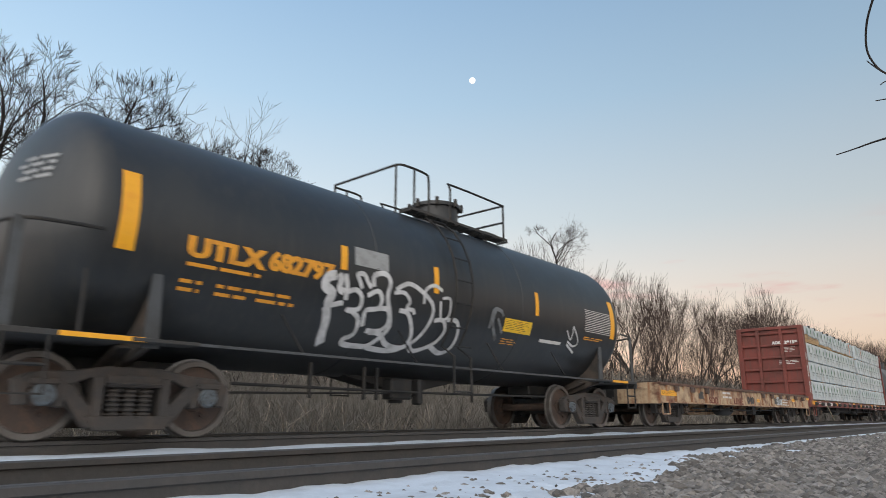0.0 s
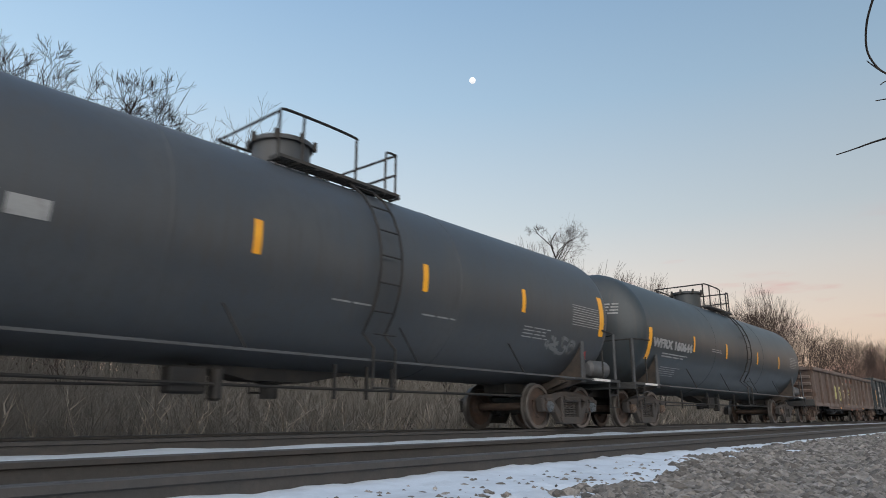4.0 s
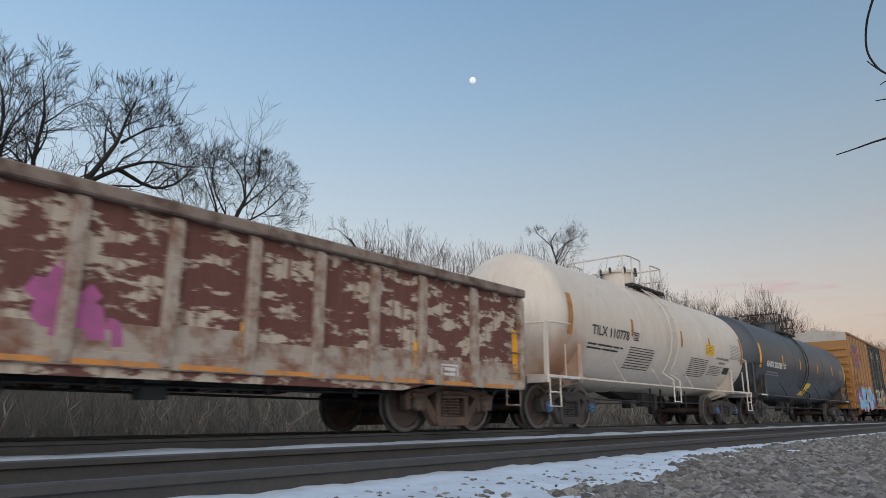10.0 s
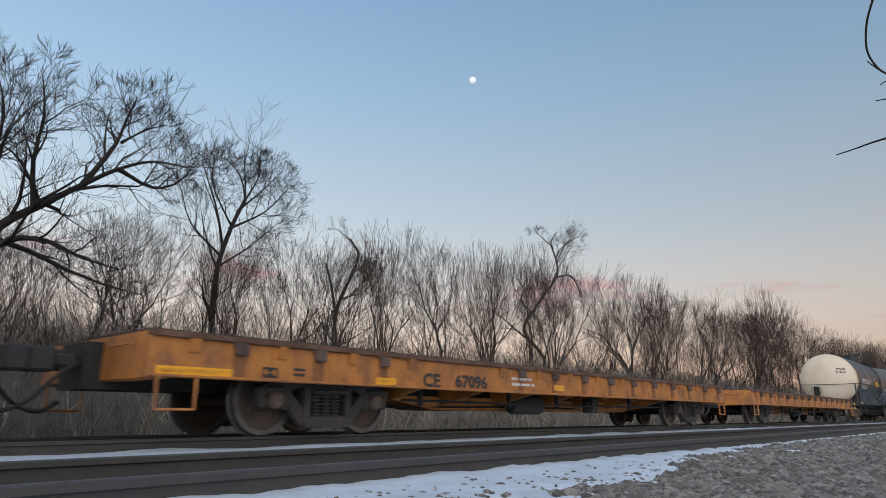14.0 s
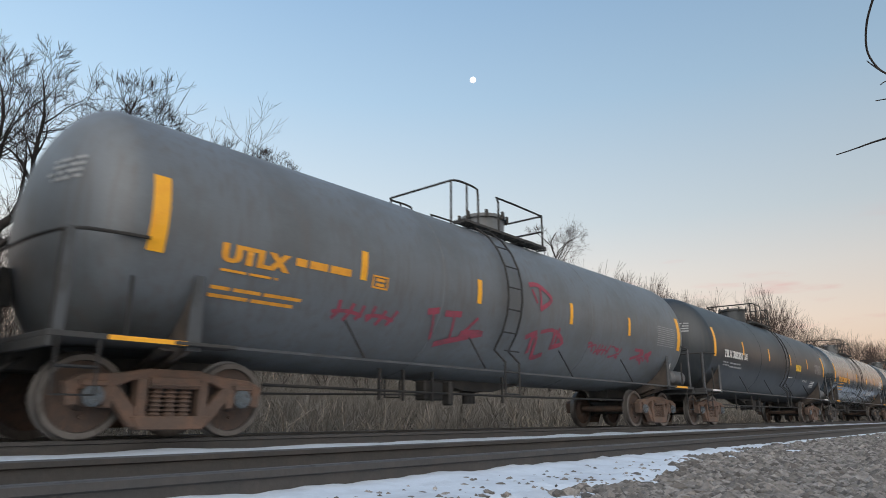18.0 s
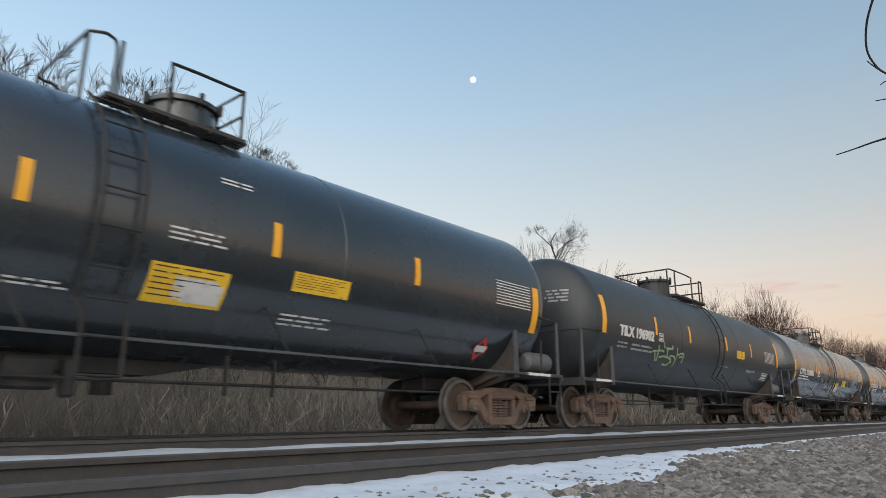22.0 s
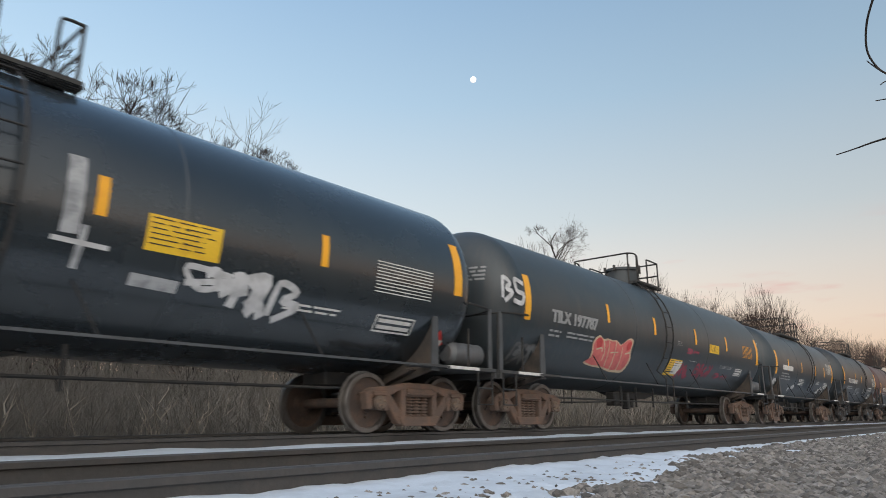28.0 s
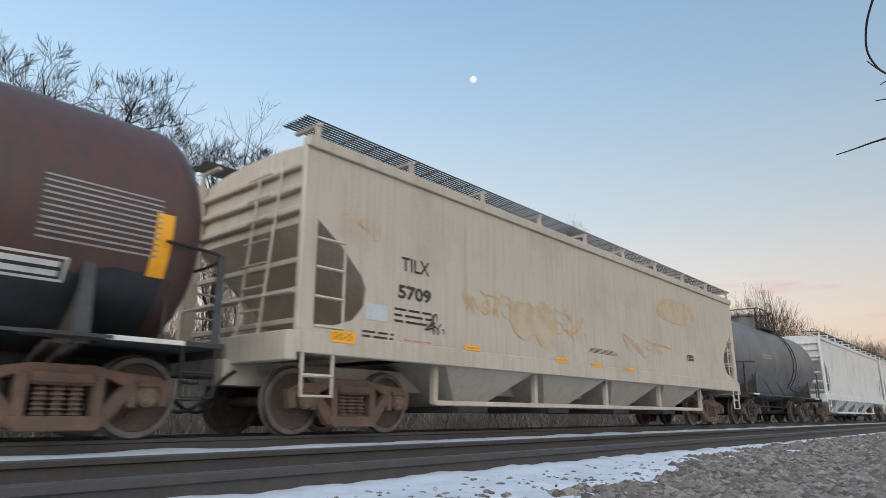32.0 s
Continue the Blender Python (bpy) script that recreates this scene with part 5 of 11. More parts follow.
    # cross bearers below
    k = -xt + 1.6
    while k < xt - 1.4:
        bm = bmesh.new()
        slab_x(bm, [(-Y + 0.1, z0 + 0.02), (-0.35, 0.42), (0.35, 0.42), (Y - 0.1, z0 + 0.02), (Y - 0.1, z1 - 0.1), (-Y + 0.1, z1 - 0.1)], k - 0.04, k + 0.04)
        bmesh.ops.recalc_face_normals(bm, faces=bm.faces)
        part("cross_bearer", bm, side, car)
        k += 1.6
    under_gear(car, -xt + 1.5, xt - 1.5, int(s1 * 3), z=0.5)
    return car, flat_skin(Y), hw, a, b


def box_car(label, s1, s4, gap0, gap1):
    """A tall box car with posts along the side, a pair of plug doors and ribbed ends."""
    car, hw = start_car("box_car", label, "box car", s1, s4, gap0, gap1, "truck_brown", "cap_brown")
    a, b = -hw - 1.35, hw + 1.08
    Y, z0, z1 = 1.55, 0.74, 4.86
    d0, d1 = -hw + 5.1, -hw + 9.7
    key = "box_yellow"
    part("floor", boxes((a, b, -Y, Y, 0.95, 1.05)), "under_grime", car)
    part("center_sill", boxes((a - 0.3, b + 0.3, -0.3, 0.3, 0.62, 0.95)), "under_black", car)
    for s in (-1, 1):
        y = s * Y
        for u0, u1 in ((a, d0), (d1, b)):
            part("side_plate", boxes((u0, u1, min(y, y - s * 0.06), max(y, y - s * 0.06), z0, z1)), key, car)
            n = 8 if u0 == a else 8
            for k in range(n):
                x = u0 + 0.07 + (u1 - u0 - 0.14) * k / (n - 1)
                bm = bmesh.new()
                slab_x(bm, [(y - s * 0.01, z0 + 0.22), (y + s * 0.03, z0 + 0.26), (y + s * 0.03, z1 - 0.1), (y - s * 0.01, z1 - 0.06)][::s], x - 0.07, x + 0.07)
                bmesh.ops.recalc_face_normals(bm, faces=bm.faces)
                bmesh.ops.bevel(bm, geom=bm.edges[:], offset=0.018, segments=1, affect="EDGES")
                part("side_post", bm, key, car)
        part("side_sill", boxes((a, b, min(y, y + s * 0.03), max(y, y + s * 0.03), z0, z0 + 0.2), bev=0.008), key, car)
        part("eave_rail", boxes((a - 0.03, b + 0.03, min(y - s * 0.06, y + s * 0.07), max(y - s * 0.06, y + s * 0.07), z1 - 0.09, z1 + 0.03), bev=0.012), key, car)
        xm = (d0 + d1) / 2
        for u0, u1 in ((d0 + 0.03, xm - 0.02), (xm + 0.02, d1 - 0.03)):
            door = part("door", boxes((u0, u1, min(y - s * 0.05, y + s * 0.02), max(y - s * 0.05, y + s * 0.02), z0 + 0.3, z1 - 0.16)), "door_dark", car, "dark green-black plug door")
            bm = bmesh.new()
            yo = y + s * 0.075
            for k in range(6):
                z = z0 + 0.42 + (z1 - z0 - 0.95) * k / 5
                box(bm, u0 + 0.06, u1 - 0.06, min(y, yo - s * 0.03), max(y, yo - s * 0.03), z - 0.045, z + 0.045, 0.015)
            part("door_rib", bm, "door_dark", door)
            for x in (u0 + 0.35, (u0 + u1) / 2 + 0.25, u1 - 0.1, u0 + 0.08):
                part("lock_bar", boxes((x - 0.035, x + 0.035, min(y, yo), max(y, yo), z0 + 0.34, z1 - 0.2), bev=0.015), "door_dark", door)
            if s < 0:
                for k in range(5):        # rows of unreadable print high on the door
                    zt = z1 - 0.62 - 0.09 * k
                    ut = u0 + 0.5 + 0.06 * k
                    part("print_line", boxes((ut, ut + (1.0, 0.95, 0.9, 0.75, 0.55)[k], y - 0.058, y - 0.05, zt - 0.026, zt)), "letter_white", door, "white stencilled print")
            for k in range(5):
                x = u0 + 0.2 + (u1 - u0 - 0.4) * k / 4
                part("door_hanger", boxes((x - 0.06, x + 0.06, min(y, yo), max(y, yo), z1 - 0.42, z1 - 0.28), bev=0.02), "door_dark", door)
            part("door_crank", tubes([(u1 - 0.3, yo + s * 0.03, 1.9), (u1 - 0.3, yo + s * 0.03, 2.3), (u1 - 0.16, yo + s * 0.03, 2.3)], r=0.022), "door_dark", door)
        part("door_track", boxes((d0 - 0.4, d1 + 0.4, min(y + s * 0.03, y + s * 0.14), max(y + s * 0.03, y + s * 0.14), z0 + 0.14, z0 + 0.24), bev=0.01), key, car)
        part("door_rail", boxes((d0 - 0.1, d1 + 0.1, min(y, y + s * 0.08), max(y, y + s * 0.08), z1 - 0.17, z1 - 0.1)), "door_dark", car)
    bm = bmesh.new()
    slab_x(bm, [(-Y - 0.05, z1 - 0.02), (Y + 0.05, z1 - 0.02), (Y + 0.05, z1 + 0.02), (0, z1 + 0.24), (-Y - 0.05, z1 + 0.02)], a, b)
    bmesh.ops.recalc_face_normals(bm, faces=bm.faces)
    part("roof", bm, "roof_galv", car)
    for k in range(15):
        x = a + 0.6 + (b - a - 1.2) * k / 14
        bm = bmesh.new()
        slab_x(bm, [(-Y, z1 + 0.02), (0, z1 + 0.25), (Y, z1 + 0.02), (Y, z1 + 0.06), (0, z1 + 0.3), (-Y, z1 + 0.06)], x - 0.03, x + 0.03)
        bmesh.ops.recalc_face_normals(bm, faces=bm.faces)
        part("roof_seam", bm, "roof_galv", car)
    for s, x in ((-1, a), (1, b)):
        part("end_plate", boxes((x - 0.03, x + 0.03, -Y + 0.004, Y - 0.004, z0, z1 - 0.12)), key, car)
        bm = bmesh.new()
        slab_x(bm, [(-Y, z1 - 0.42), (Y, z1 - 0.42), (Y, z1), (0, z1 + 0.22), (-Y, z1)], min(x, x + s * 0.045), max(x, x + s * 0.045))
        bmesh.ops.recalc_face_normals(bm, faces=bm.faces)
        part("end_crown", bm, "roof_galv", car, "pale galvanised crown of the end wall")
        for k in range(8):
            z = 1.15 + 0.405 * k
            part("end_rib", boxes((min(x, x + s * 0.1), max(x, x + s * 0.1), -Y + 0.06, Y - 0.06, z - 0.1, z + 0.1), bev=0.045), key, car)
        part("end_sill", boxes((min(x, x + s * 0.25), max(x, x + s * 0.25), -Y, Y, z0 - 0.04, z0 + 0.24), bev=0.02), key, car)
        part("crossover_step", boxes((min(x + s * 0.1, x + s * 0.5), max(x + s * 0.1, x + s * 0.5), -1.2, 1.2, 1.0, 1.05)), "under_grime", car)
        for y in (-Y - 0.09, Y + 0.09):
            lines = [[(x - s * 0.08, y, 0.4), (x - s * 0.08, y, 2.5)], [(x - s * 0.55, y, 0.4), (x - s * 0.55, y, 2.5)]]
            for k in range(7):
                z = 0.42 + 0.34 * k
                lines.append([(x - s * 0.08, y, z), (x - s * 0.55, y, z)])
            part("side_ladder", tubes(*lines, r=0.016, seg=5), key, car)
        lines = [[(x + s * 0.16, -1.4, 1.0 + 0.36 * k), (x + s * 0.16, -0.95, 1.0 + 0.36 * k)] for k in range(5)]
        part("end_ladder", tubes(*lines, r=0.016, seg=5), key, car)
    under_gear(car, -hw + 2.6, hw - 2.6, 77, z=0.6)
    return car, flat_skin(Y), hw, a, b


def center_beam(label, s1, s4, gap0, gap1):
    """A bulkhead car with a red frame, tall end walls and wrapped lumber on both sides of a centre wall."""
    car, hw = start_car("lumber_car", label, "lumber car", s1, s4, gap0, gap1, "truck_grey", "cap_brown", rear=VIEW_JUMP)
    a, b = -hw - 1.4, hw + 1.58
    Y, z0, z1 = 1.42, 0.7, 4.27
    key = "beam_red"
    part("center_sill", boxes((a - 0.2, b + 0.2, -0.35, 0.35, 0.5, 0.95)), "under_black", car)
    part("deck", boxes((a, b, -Y + 0.02, Y - 0.02, 0.86, 0.95)), key, car)
    part("centre_wall", boxes((a + 0.4, b - 0.4, -0.06, 0.06, 0.95, z1 - 0.1)), key, car)
    for s in (-1, 1):
        y = s * Y
        part("side_sill", boxes((a, b, min(y, y - s * 0.08), max(y, y - s * 0.08), z0, 0.96), (a, b, min(y + s * 0.04, y), max(y + s * 0.04, y), z0, z0 + 0.03), bev=0.006), key, car)
        for k in range(17):
            x = a + 0.7 + (b - a - 1.4) * k / 16
            bm = boxes((x - 0.1, x + 0.1, min(y, y + s * 0.1), max(y, y + s * 0.1), z0 + 0.05, z0 + 0.2), bev=0.02)
            tube(bm, [(x - 0.1, y + s * 0.08, z0 + 0.12), (x + 0.1, y + s * 0.08, z0 + 0.12)], 0.05, 8)
            part("strap_winch", bm, "under_grime", car)
    for s, x in ((-1, a), (1, b)):
        xi = x - s * (0.12 if s > 0 else 0.44)
        bm = boxes((min(x - s * 0.1, x - s * 0.14), max(x - s * 0.1, x - s * 0.14), -Y + 0.02, Y - 0.02, 0.98, z1 - 0.12))
        part("bulkhead_plate", bm, key, car)
        for y in (-Y, Y):
            part("bulkhead_post", boxes((min(x, xi), max(x, xi), min(y, y - math.copysign(0.2, y)), max(y, y - math.copysign(0.2, y)), z0, z1), bev=0.015), key, car)
        for y in (-0.5, 0.5):
            part("bulkhead_stud", boxes((min(x, x - s * 0.12), max(x, x - s * 0.12), y - 0.07, y + 0.07, 0.98, z1 - 0.1), bev=0.012), key, car)
        for k in range(6):
            z = 1.25 + 0.55 * k
            part("bulkhead_rib", boxes((min(x - s * 0.01, x - s * 0.11), max(x - s * 0.01, x - s * 0.11), -Y + 0.2, Y - 0.2, z - 0.05, z + 0.05), bev=0.02), key, car)
        part("bulkhead_cap", boxes((min(x, xi), max(x, xi), -Y, Y, z1 - 0.1, z1 + 0.04), bev=0.015), key, car)
        part("end_sill", boxes((min(x, x + s * 0.2), max(x, x + s * 0.2), -Y, Y, z0 - 0.03, 0.98), bev=0.015), key, car)
        for y in (-Y - 0.04, Y + 0.04):
            part("sill_step", tubes([(x - s * 0.1, y, z0), (x - s * 0.1, y, 0.32), (x - s * 0.5, y, 0.32), (x - s * 0.5, y, z0)], r=0.02, seg=5), key, car)
            for k in range(6):
                part("ladder_rung", tubes([(x + s * 0.05, y * 0.95, 1.0 + 0.34 * k), (x - s * 0.35, y * 0.95, 1.0 + 0.34 * k)], r=0.014, seg=5), key, car)
    under_gear(car, -hw + 2.4, hw - 2.4, 91, z=0.55)
    return car, flat_skin(Y), hw, a, b


def hopper_car(label, s1, s4, gap0, gap1, key, z1=3.9, bays=4):
    """A covered hopper: plain side sheets cut away at the ends, sloped end sheets, discharge bays, roof walk."""
    car, hw = start_car("hopper_car", label, "hopper car", s1, s4, gap0, gap1, "truck_brown", "cap_brown")
    a, b = -hw - 0.55, hw + 0.45
    Y, z0 = 1.56, 1.04
    xt = hw - 0.89
    part("center_sill", boxes((a - 0.25, b + 0.25, -0.3, 0.3, 0.66, 1.0)), key, car)
    for s in (-1, 1):
        y = s * Y
        bm = bmesh.new()
        cut = [(0.12, z1), (0.12, 2.95), (0.7, 2.54), (1.08, 2.19), (1.17, 2.02), (1.14, 1.76), (0.95, 1.55), (0.6, 1.44), (0.12, 1.42), (0.12, z0 + 0.2)]
        slab(bm, [(a + u, z) for u, z in cut] + [(b - u, z) for u, z in cut[::-1]], min(y, y - s * 0.03), max(y, y - s * 0.03))
        bmesh.ops.recalc_face_normals(bm, faces=bm.faces)
        part("side_sheet", bm, key, car)
        part("side_sill", boxes((a, b, min(y + s * 0.03, y - s * 0.12), max(y + s * 0.03, y - s * 0.12), z0, z0 + 0.28), bev=0.01), key, car)
        part("eave_rail", boxes((a, b, min(y + s * 0.05, y - s * 0.06), max(y + s * 0.05, y - s * 0.06), z1 - 0.05, z1 + 0.12), bev=0.015), key, car)
        for x, e in ((a, -1), (b, 1)):
            part("corner_post", boxes((min(x, x - e * 0.26), max(x, x - e * 0.26), min(y, y - s * 0.1), max(y, y - s * 0.1), z0, z1 + 0.1), bev=0.015), key, car)
            lines = []
            for k in range(4):
                z = 1.4 + 0.4 * k
                lines.append([(x - e * 0.26, y, z), (x - e * 0.75, y, z)])
            lines.append([(x - e * 0.75, y, z0 + 0.2), (x - e * 0.75, y, 2.6)])
            part("side_ladder", tubes(*lines, r=0.02, seg=5), key, car)
            part("sill_step", tubes([(x - e * 0.1, y, z0), (x - e * 0.1, y, 0.5), (x - e * 0.6, y, 0.5), (x - e * 0.6, y, z0)], [(x - e * 0.1, y, 0.76), (x - e * 0.6, y, 0.76)], r=0.025, seg=5), key, car)
    for x, e in ((a, -1), (b, 1)):
        # sloped end sheet and its ribs
        bm = bmesh.new()
        slab(bm, [(x - e * 0.28, z1), (x - e * 0.28, z1 - 1.0), (x - e * 2.4, z0 + 0.1), (x - e * 2.5, z0 + 0.14), (x - e * 0.34, z1 - 0.98), (x - e * 0.34, z1)][::e], -Y + 0.05, Y - 0.05)
        bmesh.ops.recalc_face_normals(bm, faces=bm.faces)
        part("end_sheet", bm, key, car)
        for k in range(3):
            z = z1 - 0.15 - 0.33 * k
            part("end_rib", boxes((min(x - e * 0.3, x - e * 0.18), max(x - e * 0.3, x - e * 0.18), -Y + 0.05, Y - 0.05, z - 0.05, z + 0.05), bev=0.02), key, car)
        for k in range(3):
            z = 1.5 + 0.42 * k
            part("end_brace", boxes((min(x - e * 0.3, x - e * 0.2), max(x - e * 0.3, x - e * 0.2), -Y + 0.1, Y - 0.1, z - 0.04, z + 0.04), bev=0.012), key, car)
        part("end_floor", boxes((min(x, x - e * 1.5), max(x, x - e * 1.5), -Y + 0.02, Y - 0.02, z0 + 0.06, z0 + 0.12)), key, car)
        part("end_sill", boxes((min(x - e * 0.02, x + e * 0.15), max(x - e * 0.02, x + e * 0.15), -Y, Y, z0 - 0.1, z0 + 0.28), bev=0.015), key, car)
        lines = [[(x + e * 0.05, -0.2, z0 + 0.2), (x - e * 0.2, -0.2, z1)], [(x + e * 0.05, -0.75, z0 + 0.2), (x - e * 0.2, -0.75, z1)], [(x, -1.4, 1.85), (x, 1.4, 1.85)]]
        for k in range(8):
            z = z0 + 0.3 + 0.33 * k
            lines.append([(x, -0.2, z), (x, -0.75, z)])
        part("end_ladder", tubes(*lines, r=0.02, seg=5), key, car)
    bm = bmesh.new()
    arch = [(Y * math.cos(t), z1 + 0.24 * math.sin(t)) for t in [math.pi * k / 12 for k in range(13)]]
    slab_x(bm, arch, a + 0.28, b - 0.28)
    bmesh.ops.recalc_face_normals(bm, faces=bm.faces)
    part("roof", bm, key, car)
    for k in range(10):
        x = a + 1.4 + (b - a - 2.8) * k / 9
        bm = bmesh.new()
        lathe(bm, [(z1 + 0.2, 0.36), (z1 + 0.3, 0.36), (z1 + 0.34, 0.28), (z1 + 0.36, 0.0)], "z", (x, 0, 0), 16)
        part("hatch", bm, key, car)
    for s in (-1, 1):
        y = s * 1.3
        g = []
        for k in range(9):
            yy = y + (k - 4) * 0.065
            g.append((a - 0.05, b + 0.05, yy - 0.004, yy + 0.004, z1 + 0.375, z1 + 0.4))
        nb = 40
        for k in range(nb):
            x = a + (b - a) * k / (nb - 1)
            g.append((x - 0.006, x + 0.006, y - 0.27, y + 0.27, z1 + 0.36, z1 + 0.375))
        walk_way = part("roof_walk", boxes(*g), "under_grime", car)
        for k in range(10):
            x = a + 0.2 + (b - a - 0.4) * k / 9
            part("walk_bracket", boxes((x - 0.03, x + 0.03, min(y + s * 0.28, y - s * 0.28), max(y + s * 0.28, y - s * 0.28), z1 + 0.31, z1 + 0.355), (x - 0.03, x + 0.03, min(y + s * 0.26, y + s * 0.2), max(y + s * 0.26, y + s * 0.2), z1 + 0.05, z1 + 0.33)), key, walk_way)
    # discharge bays
    L = 2 * (xt - 1.5)
    for k in range(bays):
        x0 = -xt + 1.5 + L * k / bays
        x1 = x0 + L / bays
        xm = (x0 + x1) / 2
        bm = bmesh.new()
        top = [(x0 + 0.05, -Y + 0.08), (x1 - 0.05, -Y + 0.08), (x1 - 0.05, Y - 0.08), (x0 + 0.05, Y - 0.08)]
        low = [(xm - 0.35, -0.8), (xm + 0.35, -0.8), (xm + 0.35, 0.8), (xm - 0.35, 0.8)]
        tv = [bm.verts.new((x, y, z0 + 0.1)) for x, y in top]
        lv = [bm.verts.new((x, y, 0.42)) for x, y in low]
        for i in range(4):
            bm.faces.new((tv[i], tv[(i + 1) % 4], lv[(i + 1) % 4], lv[i]))
        bm.faces.new(lv[::-1])
        bmesh.ops.recalc_face_normals(bm, faces=bm.faces)
        bay = part("discharge_bay", bm, key, car)
        part("outlet_gate", boxes((xm - 0.42, xm + 0.42, -0.95, 0.95, 0.32, 0.42), bev=0.01), "under_grime", bay)
    for y in (-1.3, 1.3):
        part("lower_rail", boxes((-xt + 1.5, xt - 1.5, y - 0.05, y + 0.05, 0.42, 0.5), bev=0.01), key, car)
        for k in range(bays + 1):
            x = -xt + 1.5 + L * k / bays
            part("rail_hanger", boxes((x - 0.05, x + 0.05, y - 0.04, y + 0.04, 0.45, z0 + 0.05)), key, car)
    return car, flat_skin(Y), hw, a, b

# ---- the setting: ground, two tracks, snow, ballast
def ground_z(x, y):
    prof = ((-400, -1.2), (-30, -0.9), (-3, -0.5), (-0.6, -0.36), (0.3, -0.185), (2.7, -0.165), (3.0, -0.19), (11.0, -0.19), (11.6, -0.3), (12.6, -0.55), (14.0, -0.2), (17.0, 0.35), (24.0, 1.2), (32.0, 2.3), (45.0, 3.0), (400.0, 5.0))
    if y <= prof[0][0]:
        return prof[0][1]
    for (y0, z0), (y1, z1) in zip(prof, prof[1:]):
        if y <= y1:
            return z0 + (z1 - z0) * (y - y0) / (y1 - y0)
    return prof[-1][1]


def sheet(name, xs, ys, zfun, material, smooth=True):
    nx, ny = len(xs), len(ys)
    verts = [(x, y, zfun(x, y)) for x in xs for y in ys]
    faces = [(i * ny + j, (i + 1) * ny + j, (i + 1) * ny + j + 1, i * ny + j + 1) for i in range(nx - 1) for j in range(ny - 1)]
    me = bpy.data.meshes.new(name)
    me.from_pydata(verts, [], faces)
    me.materials.append(paint(material))
    if smooth:
        me.polygons.foreach_set("use_smooth", [True] * len(me.polygons))
    return new(name, me)


def spaced(a, b, n):
    return [a + (b - a) * k / n for k in range(n + 1)]


XS = [-3000, -600, -200] + spaced(-80, 300, 190) + [360, 450, 700, 1500, 3000]
YS = [-3000, -600, -200, -80, -30, -10, -3] + spaced(-1.5, 14, 62) + spaced(14.5, 40, 34) + [50, 70, 100, 200, 600, 3000]
ground = sheet("ground", XS, YS, lambda x, y: ground_z(x, y) + (noise.noise((x * 0.25, y * 0.25, 0)) * min(1.0, max(0.0, (y - 12) / 5)) * 0.3) + noise.noise((x * 1.1, y * 1.1, 3)) * 0.012, "leaf_litter")
tagged(ground, "brown leaf litter and soil rising behind the tracks", "ground", kind="structure")
bed = sheet("ballast_bed", spaced(-80, 300, 190), spaced(0.2, 11.3, 30), lambda x, y: ground_z(x, y) + 0.012 + noise.noise((x * 1.1, y * 1.1, 3)) * 0.012 + noise.noise((x * 5, y * 5, 7)) * 0.008, "ballast")
tagged(bed, "grey-brown crushed stone bed under both tracks", "ballast", kind="structure")


def edge_line(x):
    """Where the bare stone gives way to snow, on the camera's side of the near track."""
    pts = ((-10, 0.8), (1.0, 1.4), (3.5, 1.8), (4.7, 1.95), (8.0, 2.5), (12.0, 2.58), (25.0, 2.3), (130.0, 2.2))
    for (x0, y0), (x1, y1) in zip(pts, pts[1:]):
        if x <= x1:
            return y0 + (y1 - y0) * (x - x0) / (x1 - x0) + 0.14 * noise.noise((x * 1.3, 0, 5))
    return 2.2


def cover(x, y):
    """How much of the snow lies over the stones at a place, 0 to 1."""
    d = (y - edge_line(x)) / 0.42 + 0.9 * noise.noise((x * 2.2, y * 2.2, 4)) + 0.95 * noise.noise((x * 6, y * 6, 14)) + 0.4
    if y < edge_line(x) - 0.25:
        d = max(d, (noise.noise((x * 1.1, y * 1.6, 31)) - 0.42) * 7)
    return max(0.0, min(1.0, d))


def snow_near(x, y):
    base = max(-0.135, ground_z(x, y) + 0.045) + 0.01 * noise.noise((x * 1.4, y * 2, 1)) + 0.004 * noise.noise((x * 7, y * 7, 2))
    lip = max(0.0, 1 - (2.86 - y) / 0.42)
    base += lip * lip * (0.034 + 0.022 * noise.noise((x * 2.3, 0, 9)) + 0.012 * noise.noise((x * 6.5, 0, 19))) * (1 if x < 6 else max(0.0, 1 - (x - 6) / 10))
    return base - 0.07 * (1 - cover(x, y))


def snow_mid(x, y):
    base = -0.126 + 0.02 * noise.noise((x * 0.8, y * 1.5, 11)) + (0.03 * noise.noise((x * 0.9, 0, 15)) + 0.012 * noise.noise((x * 3.1, 0, 25))) * max(0.0, 1 - abs(y - 7.55) / 0.5)
    return base - 0.05 * max(0.0, min(1.0, (y - 7.6) / 0.05))


sx = [0.4]
while sx[-1] < 120:
    sx.append(sx[-1] + max(0.045, sx[-1] * 0.012))
sx = spaced(-6, 0.3, 40) + sx
s1_ob = sheet("snow", sx, spaced(0.2, 2.74, 46) + [2.77, 2.8, 2.83, 2.852], snow_near, "snow")
tagged(s1_ob, "thin crusted blue-white snow along the near rail", "snow", kind="stuff")
s2_ob = sheet("snow", sx, spaced(4.46, 7.6, 30), snow_mid, "snow")
tagged(s2_ob, "strip of thin snow between the two tracks", "snow", kind="stuff")

